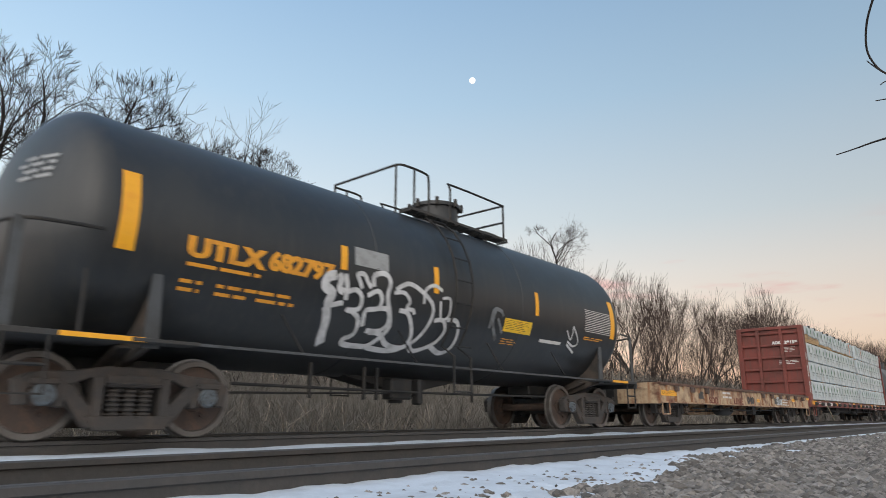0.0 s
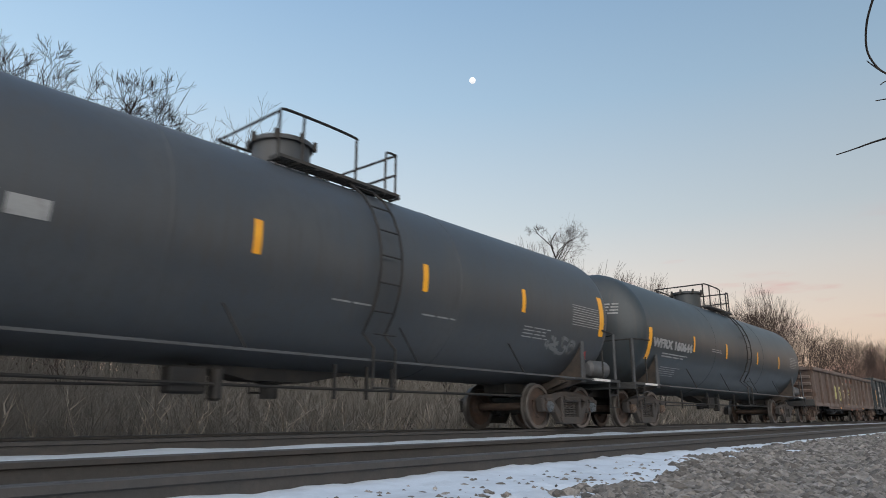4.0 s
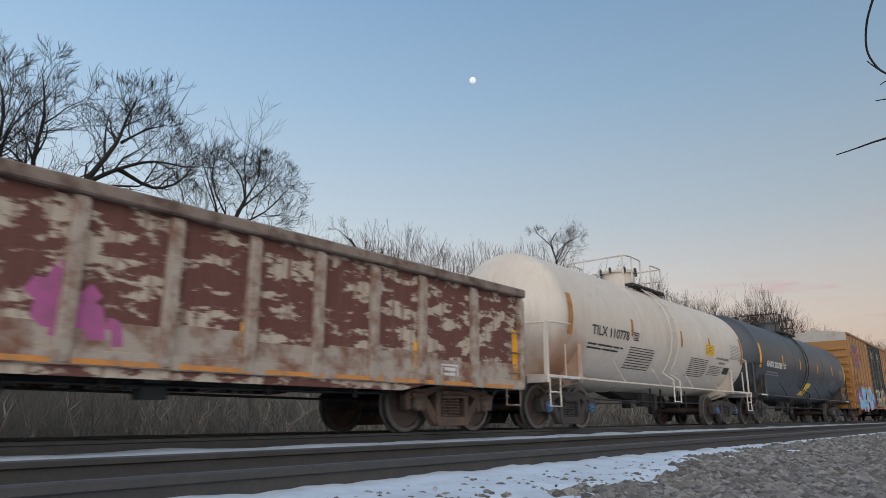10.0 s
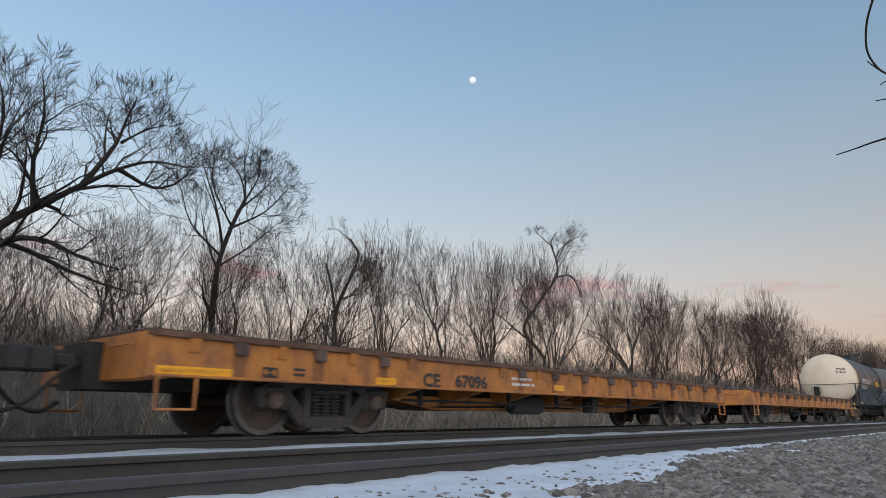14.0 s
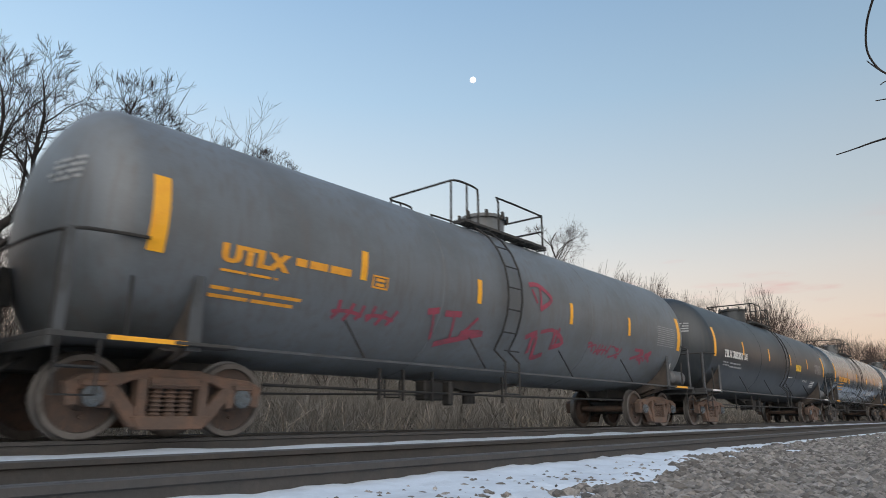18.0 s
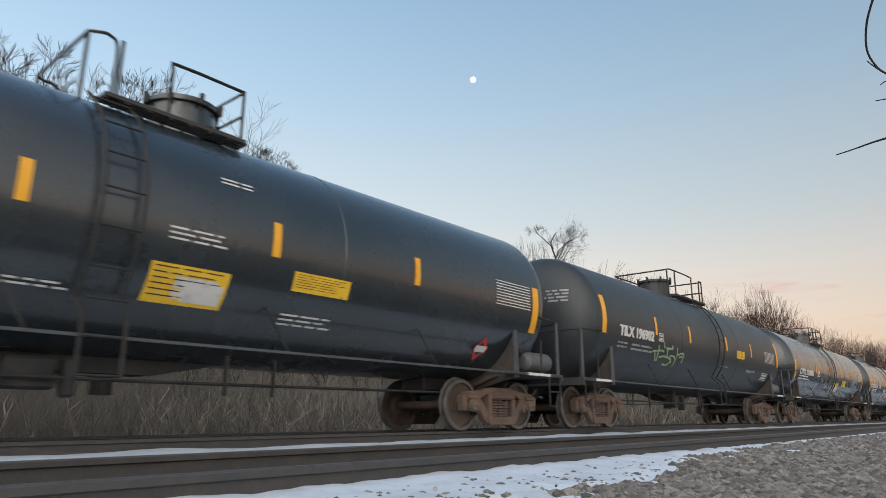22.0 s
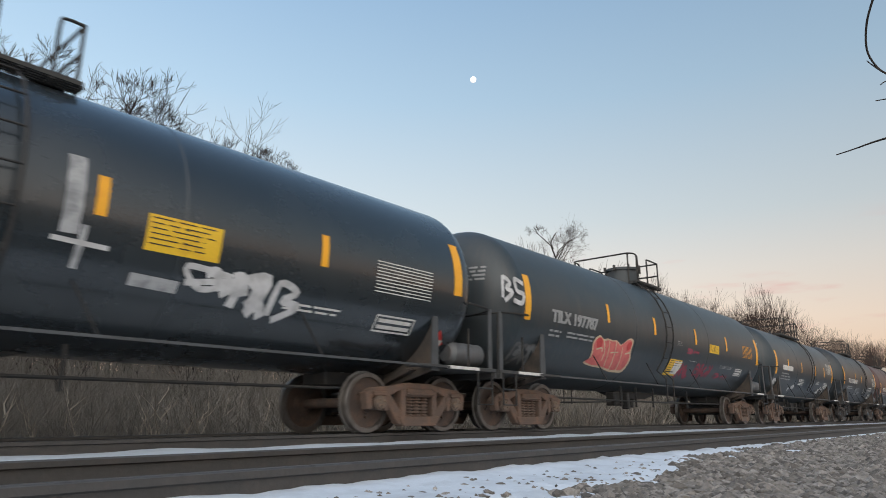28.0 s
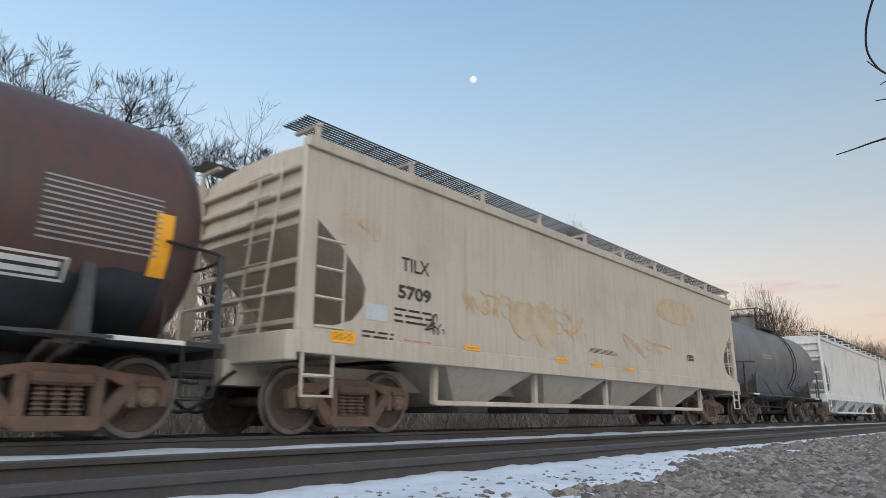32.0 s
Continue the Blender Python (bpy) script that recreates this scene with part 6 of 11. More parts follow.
# rails and ties
NEAR_Y = 3.62
RAIL = ((-0.068, -0.178), (0.068, -0.178), (0.068, -0.165), (0.02, -0.145), (0.009, -0.12), (0.009, -0.05), (0.034, -0.04), (0.036, -0.008), (0.026, 0.0), (-0.026, 0.0), (-0.036, -0.008), (-0.034, -0.04), (-0.009, -0.05), (-0.009, -0.12), (-0.02, -0.145), (-0.068, -0.165))
TIES = []
for yc, lab in ((YC, "far railway track with dull worn rails, the train on it"), (NEAR_Y, "near railway track with rusty-sided rails in snow")):
    track = new("railway_track")
    track.location.y = yc
    tagged(track, lab, "railway track", kind="structure")
    for s in (-1, 1):
        bm = bmesh.new()
        slab_x(bm, [(y + s * 0.754, z) for y, z in RAIL], -80, 300)
        bmesh.ops.recalc_face_normals(bm, faces=bm.faces)
        for f in bm.faces:
            if f.calc_center_median().z > -0.02 and abs(f.normal.x) < 0.5:
                f.material_index = 1
        me = mesh_of("rail", bm, "rail_side", "rail_head")
        part("rail", me, None, track)
    TIES.append(track)

# wooden ties below the rails: the near stretch one by one, the rest joined
def tie_mesh():
    rng = random.Random(2)
    bm = bmesh.new()
    box(bm, -0.115, 0.115, -1.3, 1.3, -0.32, -0.174, 0.012)
    for v in bm.verts:
        v.co.z += rng.uniform(-0.004, 0.003)
    return mesh_of("tie", bm, "tie_wood")


one_tie = tie_mesh()
for track in TIES:
    rng = random.Random(31)
    rest = bmesh.new()
    for k in range(-150, 560):
        x = 0.52 * k
        if -6 < x < 66:
            t = part("tie", one_tie, None, track)
            t.location = (x, rng.uniform(-0.04, 0.04), 0)
            t.rotation_euler.z = radians(rng.uniform(-0.8, 0.8))
        else:
            box(rest, x - 0.115, x + 0.115, -1.3, 1.3, -0.32, -0.174)
    tagged(part("far_ties", rest, "tie_wood", track), kind="stuff")

# ballast stones
def stones(name, places, material, label, lo=0.022, hi=0.04, seed=3):
    rng = np.random.default_rng(seed)
    bm = bmesh.new()
    bmesh.ops.create_icosphere(bm, subdivisions=1, radius=1)
    v0 = np.array([v.co for v in bm.verts])
    f0 = np.array([[v.index for v in f.verts] for f in bm.faces])
    bm.free()
    n, k = len(places), len(v0)
    P = np.array(places)
    size = rng.uniform(lo, hi, (n, 1, 1)) * P[:, 3][:, None, None]
    sc = rng.uniform(0.6, 1.25, (n, 1, 3)) * np.array([1.15, 1.15, 0.8])
    jag = rng.uniform(0.66, 1.26, (n, k, 1))
    v = v0[None] * jag * size * sc
    ang = rng.uniform(0, 2 * np.pi, n)
    ca, sa = np.cos(ang)[:, None], np.sin(ang)[:, None]
    x, y = v[..., 0] * ca - v[..., 1] * sa, v[..., 0] * sa + v[..., 1] * ca
    v = np.stack([x, y, v[..., 2]], -1) + P[:, None, :3]
    f = (f0[None] + (np.arange(n) * k)[:, None, None]).reshape(-1, 3)
    me = bpy.data.meshes.new(name)
    me.from_pydata(v.reshape(-1, 3).tolist(), [], f.tolist())
    me.materials.append(paint(material))
    return tagged(new(name, me), label, "gravel", kind="stuff")


rng = random.Random(8)
pl, few = [], []
for i in range(46000):
    x = 1.6 * (40 / 1.6) ** rng.random()
    y = rng.uniform(0.15, 2.75)
    c = cover(x, y)
    big = 1.0 + max(0.0, x - 8) * 0.03
    if c < 0.45:
        pl.append((x, y, ground_z(x, y) + rng.uniform(0.008, 0.034), big))
    elif rng.random() < 0.035 + 0.14 * max(0.0, 1 - (y - edge_line(x)) / 0.7) ** 2 and y < 2.6:
        few.append((x, y, snow_near(x, y) - rng.uniform(0.0, 0.012), big))
for i in range(9000):
    x, y = rng.uniform(-5.0, 1.6), rng.uniform(-0.7, 2.75)
    if cover(x, y) < 0.45:
        pl.append((x, y, ground_z(x, y) + rng.uniform(0.008, 0.034), 1.1))
for i in range(5000):
    x, y = 1.6 + 40 * rng.random() ** 2, rng.uniform(-0.7, 0.15)
    pl.append((x, y, ground_z(x, y) + rng.uniform(0.0, 0.03), 1.2))
stones("ballast_stones", pl, "stone", "loose grey-brown crushed stones heaped beside the snow", 0.022, 0.043, seed=3)
stones("ballast_stones", few, "stone", "few small dark stones poking through the snow", 0.01, 0.022, seed=5)
pl = []
for i in range(5000):
    x = 0.6 + 60 * rng.random() ** 1.5
    y = rng.uniform(9.4, 11.8)
    pl.append((x, y, ground_z(x, y) + rng.uniform(0, 0.03), 1.6))
stones("ballast_stones", pl, "stone", "crushed stones on the shoulder behind the train", seed=4)


# ---- trees
def branch_mesh(name, segs, material):
    """Tapered round pieces: each (points, radii, sides)."""
    V, F = [], []
    for pts, rad, sides in segs:
        base = len(V)
        n = len(pts)
        u = None
        for i in range(n):
            d = (pts[min(i + 1, n - 1)] - pts[max(i - 1, 0)])
            d = d.normalized() if d.length > 1e-9 else Vector((0, 0, 1))
            u = d.orthogonal().normalized() if u is None else (u - d * u.dot(d)).normalized()
            w = d.cross(u)
            for k in range(sides):
                a = 2 * math.pi * k / sides
                V.append(tuple(pts[i] + (u * math.cos(a) + w * math.sin(a)) * rad[i]))
        for i in range(n - 1):
            for k in range(sides):
                k2 = (k + 1) % sides
                F.append((base + i * sides + k, base + i * sides + k2, base + (i + 1) * sides + k2, base + (i + 1) * sides + k))
    me = bpy.data.meshes.new(name)
    me.from_pydata(V, [], F)
    me.materials.append(paint(material))
    me.polygons.foreach_set("use_smooth", [True] * len(F))
    return me


def limb_line(rng, p, d, length, n, wob, lift):
    pts = [p.copy()]
    d = d.normalized()
    for i in range(n):
        d = (d + Vector((rng.gauss(0, wob), rng.gauss(0, wob), rng.gauss(0, wob) + lift))).normalized()
        p = p + d * length / n
        pts.append(p.copy())
    return pts


def sprout(rng, pts, rad, level, maxlevel, trunk, twigs, counts, spread, lift=0.05, first=0.3, reach=1.0, fine=0.006):
    """Side branches on a limb, down to fine twigs."""
    n = len(pts)
    L = sum((pts[i + 1] - pts[i]).length for i in range(n - 1))
    cnt = counts[level]
    for k in range(cnt):
        t = first + (1 - first) * (k + rng.random()) / cnt
        i = min(n - 2, int(t * (n - 1)))
        f = t * (n - 1) - i
        p = pts[i].lerp(pts[i + 1], f)
        r = (rad[i] + (rad[i + 1] - rad[i]) * f) * rng.uniform(0.5, 0.72)
        d = (pts[i + 1] - pts[i]).normalized()
        side = d.orthogonal().normalized()
        side.rotate(Matrix.Rotation(rng.uniform(0, 2 * math.pi), 3, d))
        ang = rng.uniform(*spread) * (1.0 if level < 2 else 0.75)
        nd = d * math.cos(ang) + side * math.sin(ang)
        lo, hi = ((0.32, 0.62), (0.42, 0.72), (0.55, 0.95), (0.6, 1.0))[min(3, level)]      # twigs run out long and straight
        ln = L * rng.uniform(lo, hi) * (1.15 - 0.55 * t) * reach
        ln = max(ln, 0.16)
        steps = 4 if level < 1 else 3
        q = limb_line(rng, p, nd, ln, steps, (0.2, 0.16, 0.1, 0.07)[min(3, level)], lift)
        rr = [max(fine, r * (1 - 0.85 * j / steps)) for j in range(steps + 1)]
        deep = level + 1
        (trunk if deep <= 1 else twigs).append((q, rr, 5 if deep <= 1 else 3))
        if deep < maxlevel:
            sprout(rng, q, rr, deep, maxlevel, trunk, twigs, counts, spread, lift, 0.2, 1.0 + (reach - 1) * 0.3, fine)


def fork(rng, p, d, length, rad, depth, trunk, twigs, spread, lift, fine):
    """A limb that bends a little, throws side shoots and splits at its end, down to fine twigs."""
    steps = 3 if depth > 1 else 2
    pts = limb_line(rng, p, d, length, steps, 0.13 if depth > 2 else 0.1, lift)
    tip = max(fine, rad * 0.72)
    (trunk if depth > 4 else twigs).append((pts, [rad + (tip - rad) * j / steps for j in range(steps + 1)], 6 if depth > 4 else 3))
    if depth == 0:
        return
    d = (pts[-1] - pts[-2]).normalized()
    turn = rng.uniform(0, 2 * math.pi)
    n = 3 if rng.random() < 0.28 else 2
    for k in range(n):
        side = d.orthogonal().normalized()
        side.rotate(Matrix.Rotation(turn + 2 * math.pi * k / n + rng.uniform(-0.4, 0.4), 3, d))
        ang = rng.uniform(*spread) * (0.55 if k == 0 else 1.0)
        fork(rng, pts[-1], d * math.cos(ang) + side * math.sin(ang), length * rng.uniform(0.74, 0.96), max(fine, tip * (0.92 if k == 0 else rng.uniform(0.62, 0.8))), depth - 1, trunk, twigs, spread, lift, fine)
    if depth < 7:
        for k in range(1 if depth > 1 else 0):
            q = pts[rng.randrange(1, steps)].lerp(pts[-1], rng.random() * 0.6)
            side = d.orthogonal().normalized()
            side.rotate(Matrix.Rotation(rng.uniform(0, 2 * math.pi), 3, d))
            ang = rng.uniform(0.6, 1.15)
            fork(rng, q, d * math.cos(ang) + side * math.sin(ang), length * rng.uniform(0.5, 0.85), max(fine, tip * 0.42), max(0, depth - 3), trunk, twigs, spread, lift, fine)


def make_tree(seed, radius, bole, spread=(0.3, 0.6), lift=0.06, depth=6, stems=1, fine=0.0075):
    """A tree about ten metres tall with a short bole and a wide, forking crown."""
    rng = random.Random(seed)
    trunk, twigs = [], []
    for k in range(stems):
        a = rng.uniform(0, 2 * math.pi)
        lean = 0.08 if stems == 1 else 0.3
        fork(rng, Vector((0.12 * math.cos(a) * (stems - 1), 0.12 * math.sin(a) * (stems - 1), -0.3)), Vector((lean * math.cos(a), lean * math.sin(a), 1)), bole, radius, depth + 1, trunk, twigs, spread, lift, fine)
    top = max(p.z for pts, _, _ in twigs for p in pts)
    k = 10 / top
    return [branch_mesh(nm, [([p * k for p in pts], [r * max(0.8, min(k, 1.2)) for r in rad], sides) for pts, rad, sides in segs], mat) for nm, segs, mat in (("trunk", trunk, "bark"), ("crown", twigs, "twig"))]


PROTO = [make_tree(11, 0.15, 3.0, spread=(0.25, 0.5), lift=0.09), make_tree(12, 0.12, 3.4, spread=(0.2, 0.42), lift=0.12), make_tree(13, 0.17, 2.4, spread=(0.3, 0.62), lift=0.07), make_tree(14, 0.1, 2.6, spread=(0.22, 0.45), lift=0.11, stems=2, depth=5), make_tree(15, 0.16, 2.3, spread=(0.32, 0.68), lift=0.06), make_tree(16, 0.1, 3.6, spread=(0.18, 0.4), lift=0.13), make_tree(17, 0.13, 2.8, spread=(0.25, 0.52), lift=0.1), make_tree(18, 0.09, 2.4, spread=(0.24, 0.48), lift=0.12, stems=3, depth=5)]


def plant(kind, x, y, height, turn, label="bare grey-brown winter tree at the wood's edge"):
    t = new("tree")
    t.matrix_basis = pose(x, y, ground_z(x, y) - 0.05, 0, 0, turn)
    k = height / 10
    t.scale = (k, k, k)
    tagged(t, label, "tree", group="bare trees behind the train")
    tr, cr = PROTO[kind]
    part("trunk", tr, None, t)
    part("crown", cr, None, t)
    return t


# tree tops fitted to the skyline in the camera's view: height over the eye, per metre of distance from the track side,
# by the bearing x / y
SKYLINE = ((0.0, 0.31), (0.49, 0.34), (0.7, 0.38), (0.84, 0.41), (1.1, 0.5), (1.32, 0.48), (1.59, 0.52), (2.14, 0.54), (3.0, 0.63), (3.95, 0.74), (4.8, 0.67), (5.6, 0.65), (8.5, 0.88), (60.0, 4.4))
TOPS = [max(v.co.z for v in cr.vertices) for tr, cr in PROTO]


def skyline(x, y):
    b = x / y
    for (b0, c0), (b1, c1) in zip(SKYLINE, SKYLINE[1:]):
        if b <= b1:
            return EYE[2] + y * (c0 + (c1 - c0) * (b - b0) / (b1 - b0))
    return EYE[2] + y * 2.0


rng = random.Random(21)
# the wood: several staggered rows, lower towards the track, their tops fitted to the camera's view
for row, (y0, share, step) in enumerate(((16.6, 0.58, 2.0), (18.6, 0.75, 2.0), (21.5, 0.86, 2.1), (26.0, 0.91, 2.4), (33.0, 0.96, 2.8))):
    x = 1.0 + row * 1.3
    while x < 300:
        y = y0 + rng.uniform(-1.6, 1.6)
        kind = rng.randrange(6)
        top = (skyline(x, y) - ground_z(x, y)) * share * rng.uniform(0.88, 1.06)
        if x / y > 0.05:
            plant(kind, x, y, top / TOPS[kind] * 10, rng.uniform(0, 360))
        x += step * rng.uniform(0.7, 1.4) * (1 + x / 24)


def shaped_tree(label, place, limbs, seed, dark=True, counts=(7, 5, 3, 3), spread=(0.45, 1.1), lift=0.05, reach=0.95):
    """A tree grown on a few chosen limbs: each (points, foot radius, tip radius)."""
    rng = random.Random(seed)
    t = new("tree")
    t.location = place
    tagged(t, label, "tree", group="bare trees behind the train")
    trunk, twigs = [], []
    for pts, r0, r1, grow in limbs:
        q = smooth3([Vector(p) for p in pts], 3)
        rad = [(r0 + (r1 - r0) * (i / (len(q) - 1)) ** 0.6) * 0.8 for i in range(len(q))]
        trunk.append((q, rad, 8))
        if grow:
            sprout(rng, q, rad, 0, 4, trunk, twigs, (grow, *counts[1:]), spread, lift, 0.2, reach, 0.0042)
    part("trunk", branch_mesh("trunk", trunk, "bark_dark" if dark else "bark"), None, t)
    part("crown", branch_mesh("crown", twigs, "twig_dark" if dark else "twig"), None, t)
    return t


# big spreading tree whose heavy limbs reach in over the brush
shaped_tree("large dark bare tree with heavy spreading limbs", (2.4, 15.0, 0.0), [
    (((0.3, 0.3, -0.3), (0.4, 0.2, 1.0), (0.65, 0.1, 2.1), (0.9, 0, 2.9)), 0.34, 0.22, 0),
    (((0.75, 0.0, 2.5), (1.0, 0, 3.1), (1.42, 0, 3.96), (2.06, -0.1, 4.53), (2.77, -0.2, 5.16), (3.43, -0.3, 5.69), (4.18, -0.3, 6.1), (5.0, -0.3, 6.2)), 0.2, 0.02, 12),
    (((1.96, 0, 4.5), (1.87, 0.2, 5.55), (1.96, 0.3, 6.7), (1.8, 0.3, 7.6)), 0.1, 0.015, 11),
    (((2.77, -0.2, 5.16), (3.4, 0, 6.35), (3.65, 0.2, 7.1), (3.85, 0.2, 7.8)), 0.1, 0.015, 11),
    (((0.95, 0, 3.0), (1.5, -0.4, 3.6), (2.1, -0.6, 3.68), (2.76, -0.7, 3.44), (3.5, -0.8, 3.3)), 0.13, 0.02, 9),
    (((1.2, 0.1, 3.6), (1.15, 0.3, 4.7), (1.22, 0.4, 5.6), (1.24, 0.4, 6.5), (1.05, 0.3, 7.1)), 0.13, 0.015, 11),
    (((3.43, -0.3, 5.69), (4.3, -0.2, 5.5), (5.0, -0.1, 5.9), (5.4, 0, 6.6)), 0.08, 0.015, 10),
    (((2.06, -0.1, 4.53), (1.5, -0.3, 5.3), (1.1, -0.4, 5.5)), 0.06, 0.015, 5),
    (((3.53, 0.0, 6.45), (4.1, 0.1, 7.0), (4.6, 0.1, 7.3)), 0.05, 0.012, 8),
    (((1.2, 0.1, 3.6), (0.2, 0.3, 5.2), (-0.6, 0.4, 6.6)), 0.14, 0.02, 8),
], 5, lift=0.09)
shaped_tree("round-crowned bare tree with a forked trunk", (11.5, 20.0, 0.4), [
    (((0.2, 0, -0.3), (0.1, 0, 1.6), (0.0, 0, 3.1), (0.05, 0, 4.8), (0.45, 0, 6.3), (0.9, 0, 7.4)), 0.2, 0.08, 4),
    (((0.9, 0, 7.4), (0.75, 0.2, 8.3), (0.1, 0.3, 8.9)), 0.06, 0.012, 10),
    (((0.9, 0, 7.4), (1.3, -0.1, 8.3), (1.36, 0, 9.1)), 0.06, 0.012, 10),
    (((0.62, 0, 6.9), (1.7, 0.2, 8.0), (2.5, 0.2, 9.0)), 0.07, 0.012, 11),
    (((0.35, 0, 6.2), (1.65, -0.2, 7.1), (2.7, -0.2, 8.4)), 0.07, 0.012, 11),
    (((0.1, 0, 5.2), (-1.0, 0.1, 6.1), (-1.45, 0.1, 7.2)), 0.07, 0.012, 10),
    (((0.05, 0, 4.8), (1.4, 0.3, 5.8), (2.6, 0.3, 7.0)), 0.07, 0.012, 10),
    (((0.45, 0, 6.3), (-0.4, -0.2, 7.3), (-0.65, -0.2, 8.1)), 0.06, 0.012, 10),
], 6, lift=0.09)
shaped_tree("tall crooked bare tree above the wood", (41.5, 26.0, 1.4), [
    (((0.3, 0, -0.4), (0.2, 0, 1.1), (0.1, 0, 3.1), (-2.4, 0, 4.8), (-0.2, 0, 7.1), (2.4, 0, 9.4), (2.5, 0, 10.8), (1.8, 0, 12.0), (2.7, 0, 13.1)), 0.26, 0.04, 9),
    (((2.4, 0, 9.4), (4.6, 0, 9.9), (5.8, 0, 9.1), (6.1, 0, 8.3)), 0.11, 0.04, 5),
    (((2.2, 0, 11.7), (0.7, 0.2, 12.4), (-0.5, 0.2, 12.7)), 0.07, 0.015, 8),
    (((2.5, 0, 10.6), (4.8, 0.2, 12.8), (6.8, 0.2, 13.6)), 0.08, 0.015, 10),
    (((-1.0, 0, 6.1), (-2.6, 0, 7.0), (-1.5, 0, 8.2)), 0.12, 0.05, 4),
    (((2.5, 0, 11.0), (4.3, 0.3, 12.4), (4.9, 0.3, 13.5)), 0.06, 0.012, 8),
], 7, dark=False, reach=0.5)
shaped_tree("thin broken snag with a hooked top", (18.6, 22.0, 0.7), [
    (((0.2, 0, -0.26), (0.15, 0, 1.38), (-0.15, 0, 3.18), (0.0, 0, 4.30), (0.6, 0, 5.50), (1.1, 0, 6.62), (0.9, 0, 7.05), (0.55, 0, 7.40)), 0.17, 0.05, 4),
    (((-0.1, 0, 3.78), (-0.45, 0, 5.16), (-0.8, 0, 6.02)), 0.09, 0.05, 2),
    (((0.8, 0, 5.85), (2.0, 0.2, 6.54), (3.0, 0.2, 6.88)), 0.05, 0.015, 4),
], 8, dark=False, reach=0.6)

# hanging twigs of a tree that stands beside the camera, out of view
near = new("tree")
near.location = (3.4, -0.7, -0.3)
tagged(near, "slender bare tree beside the camera, long drooping twigs", "tree")
lim = [
    ([(0, 0, 0), (0.03, 0.0, 1.0), (-0.05, 0.03, 2.0), (0.0, 0.05, 3.4)], 0.05, 0.02),
    ([(-0.02, 0.04, 2.9), (-0.2, 0.5, 2.85), (-0.33, 0.82, 2.5), (-0.28, 0.9, 2.33), (-0.23, 0.95, 2.23), (-0.18, 0.97, 2.13), (-0.14, 0.95, 2.06), (-0.12, 0.92, 2.02), (-0.09, 0.87, 1.96)], 0.006, 0.0035),
    ([(0.0, 0.05, 1.9), (-0.02, 0.5, 1.8), (-0.02, 0.86, 1.77), (-0.02, 0.97, 1.76), (-0.03, 1.03, 1.75), (-0.03, 1.09, 1.74), (-0.03, 1.17, 1.73)], 0.007, 0.0025),
    ([(-0.12, 0.92, 2.02), (-0.14, 0.95, 2.05), (-0.16, 0.98, 2.09)], 0.004, 0.002),
    ([(0.0, 0.05, 2.1), (-0.05, 0.6, 1.96), (-0.08, 0.87, 1.91), (-0.08, 0.94, 1.92), (-0.09, 0.98, 1.92)], 0.004, 0.002),
    ([(-0.1, 0.9, 1.99), (-0.11, 0.93, 1.99), (-0.11, 0.95, 1.98)], 0.003, 0.002),
]
for k, (pts, r0, r1) in enumerate(lim):
    q = smooth3(pts, 5)
    seg1 = [(q, [r0 + (r1 - r0) * i / (len(q) - 1) for i in range(len(q))], 6)]
    part("twig" if k else "trunk", branch_mesh("twig" if k else "trunk", seg1, "twig_dark" if k else "bark_dark"), None, near)


# ---- brush behind the track
def brush(name, n, x0, x1, y0, y1, h0, h1, seed, material, label, thick=0.006, lean=0.35, forks=2):
    rng = np.random.default_rng(seed)
    x = x0 + (x1 - x0) * rng.random(n) ** 1.6
    y = rng.uniform(y0, y1, n)
    V, F = [], []
    for i in range(n):
        gz = ground_z(x[i], y[i]) - 0.05
        h = rng.uniform(h0, h1)
        p = np.array([x[i], y[i], gz])
        d = np.array([rng.normal(0, lean), rng.normal(0, lean), 1.0])
        tip = p + d * h
        mid = p + d * h * 0.5 + rng.normal(0, 0.06 * h, 3)
        lines = [(p, mid, tip)]
        for k in range(forks):
            q = p + d * h * rng.uniform(0.25, 0.7)
            e = q + np.array([rng.normal(0, 0.4), rng.normal(0, 0.4), 0.7]) * h * rng.uniform(0.25, 0.5)
            lines.append((q, (q + e) / 2 + rng.normal(0, 0.03 * h, 3), e))
        for a, m, b in lines:
            t = thick * rng.uniform(0.6, 1.4) * (1 + x[i] / 40)
            base = len(V)
            for pt, w in ((a, t), (m, t * 0.7), (b, t * 0.25)):
                for ang in (0.3, 2.4, 4.5):
                    V.append((pt[0] + w * math.cos(ang), pt[1] + w * math.sin(ang), pt[2]))
            for s in range(2):
                for c in range(3):
                    F.append((base + 3 * s + c, base + 3 * s + (c + 1) % 3, base + 3 * s + 3 + (c + 1) % 3, base + 3 * s + 3 + c))
    me = bpy.data.meshes.new(name)
    me.from_pydata(V, [], F)
    me.materials.append(paint(material))
    return tagged(new(name, me), label, "brush", kind="stuff")


brush("brush", 13000, 0, 150, 12.6, 17.5, 0.5, 1.5, 1, "brush", "dense tangle of bare brown brush behind the track", thick=0.007, lean=0.85, forks=4)
brush("brush", 12000, 0, 190, 16, 30, 1.0, 3.0, 2, "brush", "tall dense bare undergrowth below the trees", thick=0.011, lean=0.5, forks=3)
brush("brush", 3200, 1, 230, 19, 40, 1.8, 4.6, 3, "twig", "fine bare saplings filling the wood between the trees", thick=0.006, lean=0.4, forks=7)
brush("weeds", 190, 1, 60, 11.9, 13.4, 0.6, 1.5, 4, "brush_pale", "pale dry weed stalks beside the track", thick=0.012, lean=0.4, forks=4)

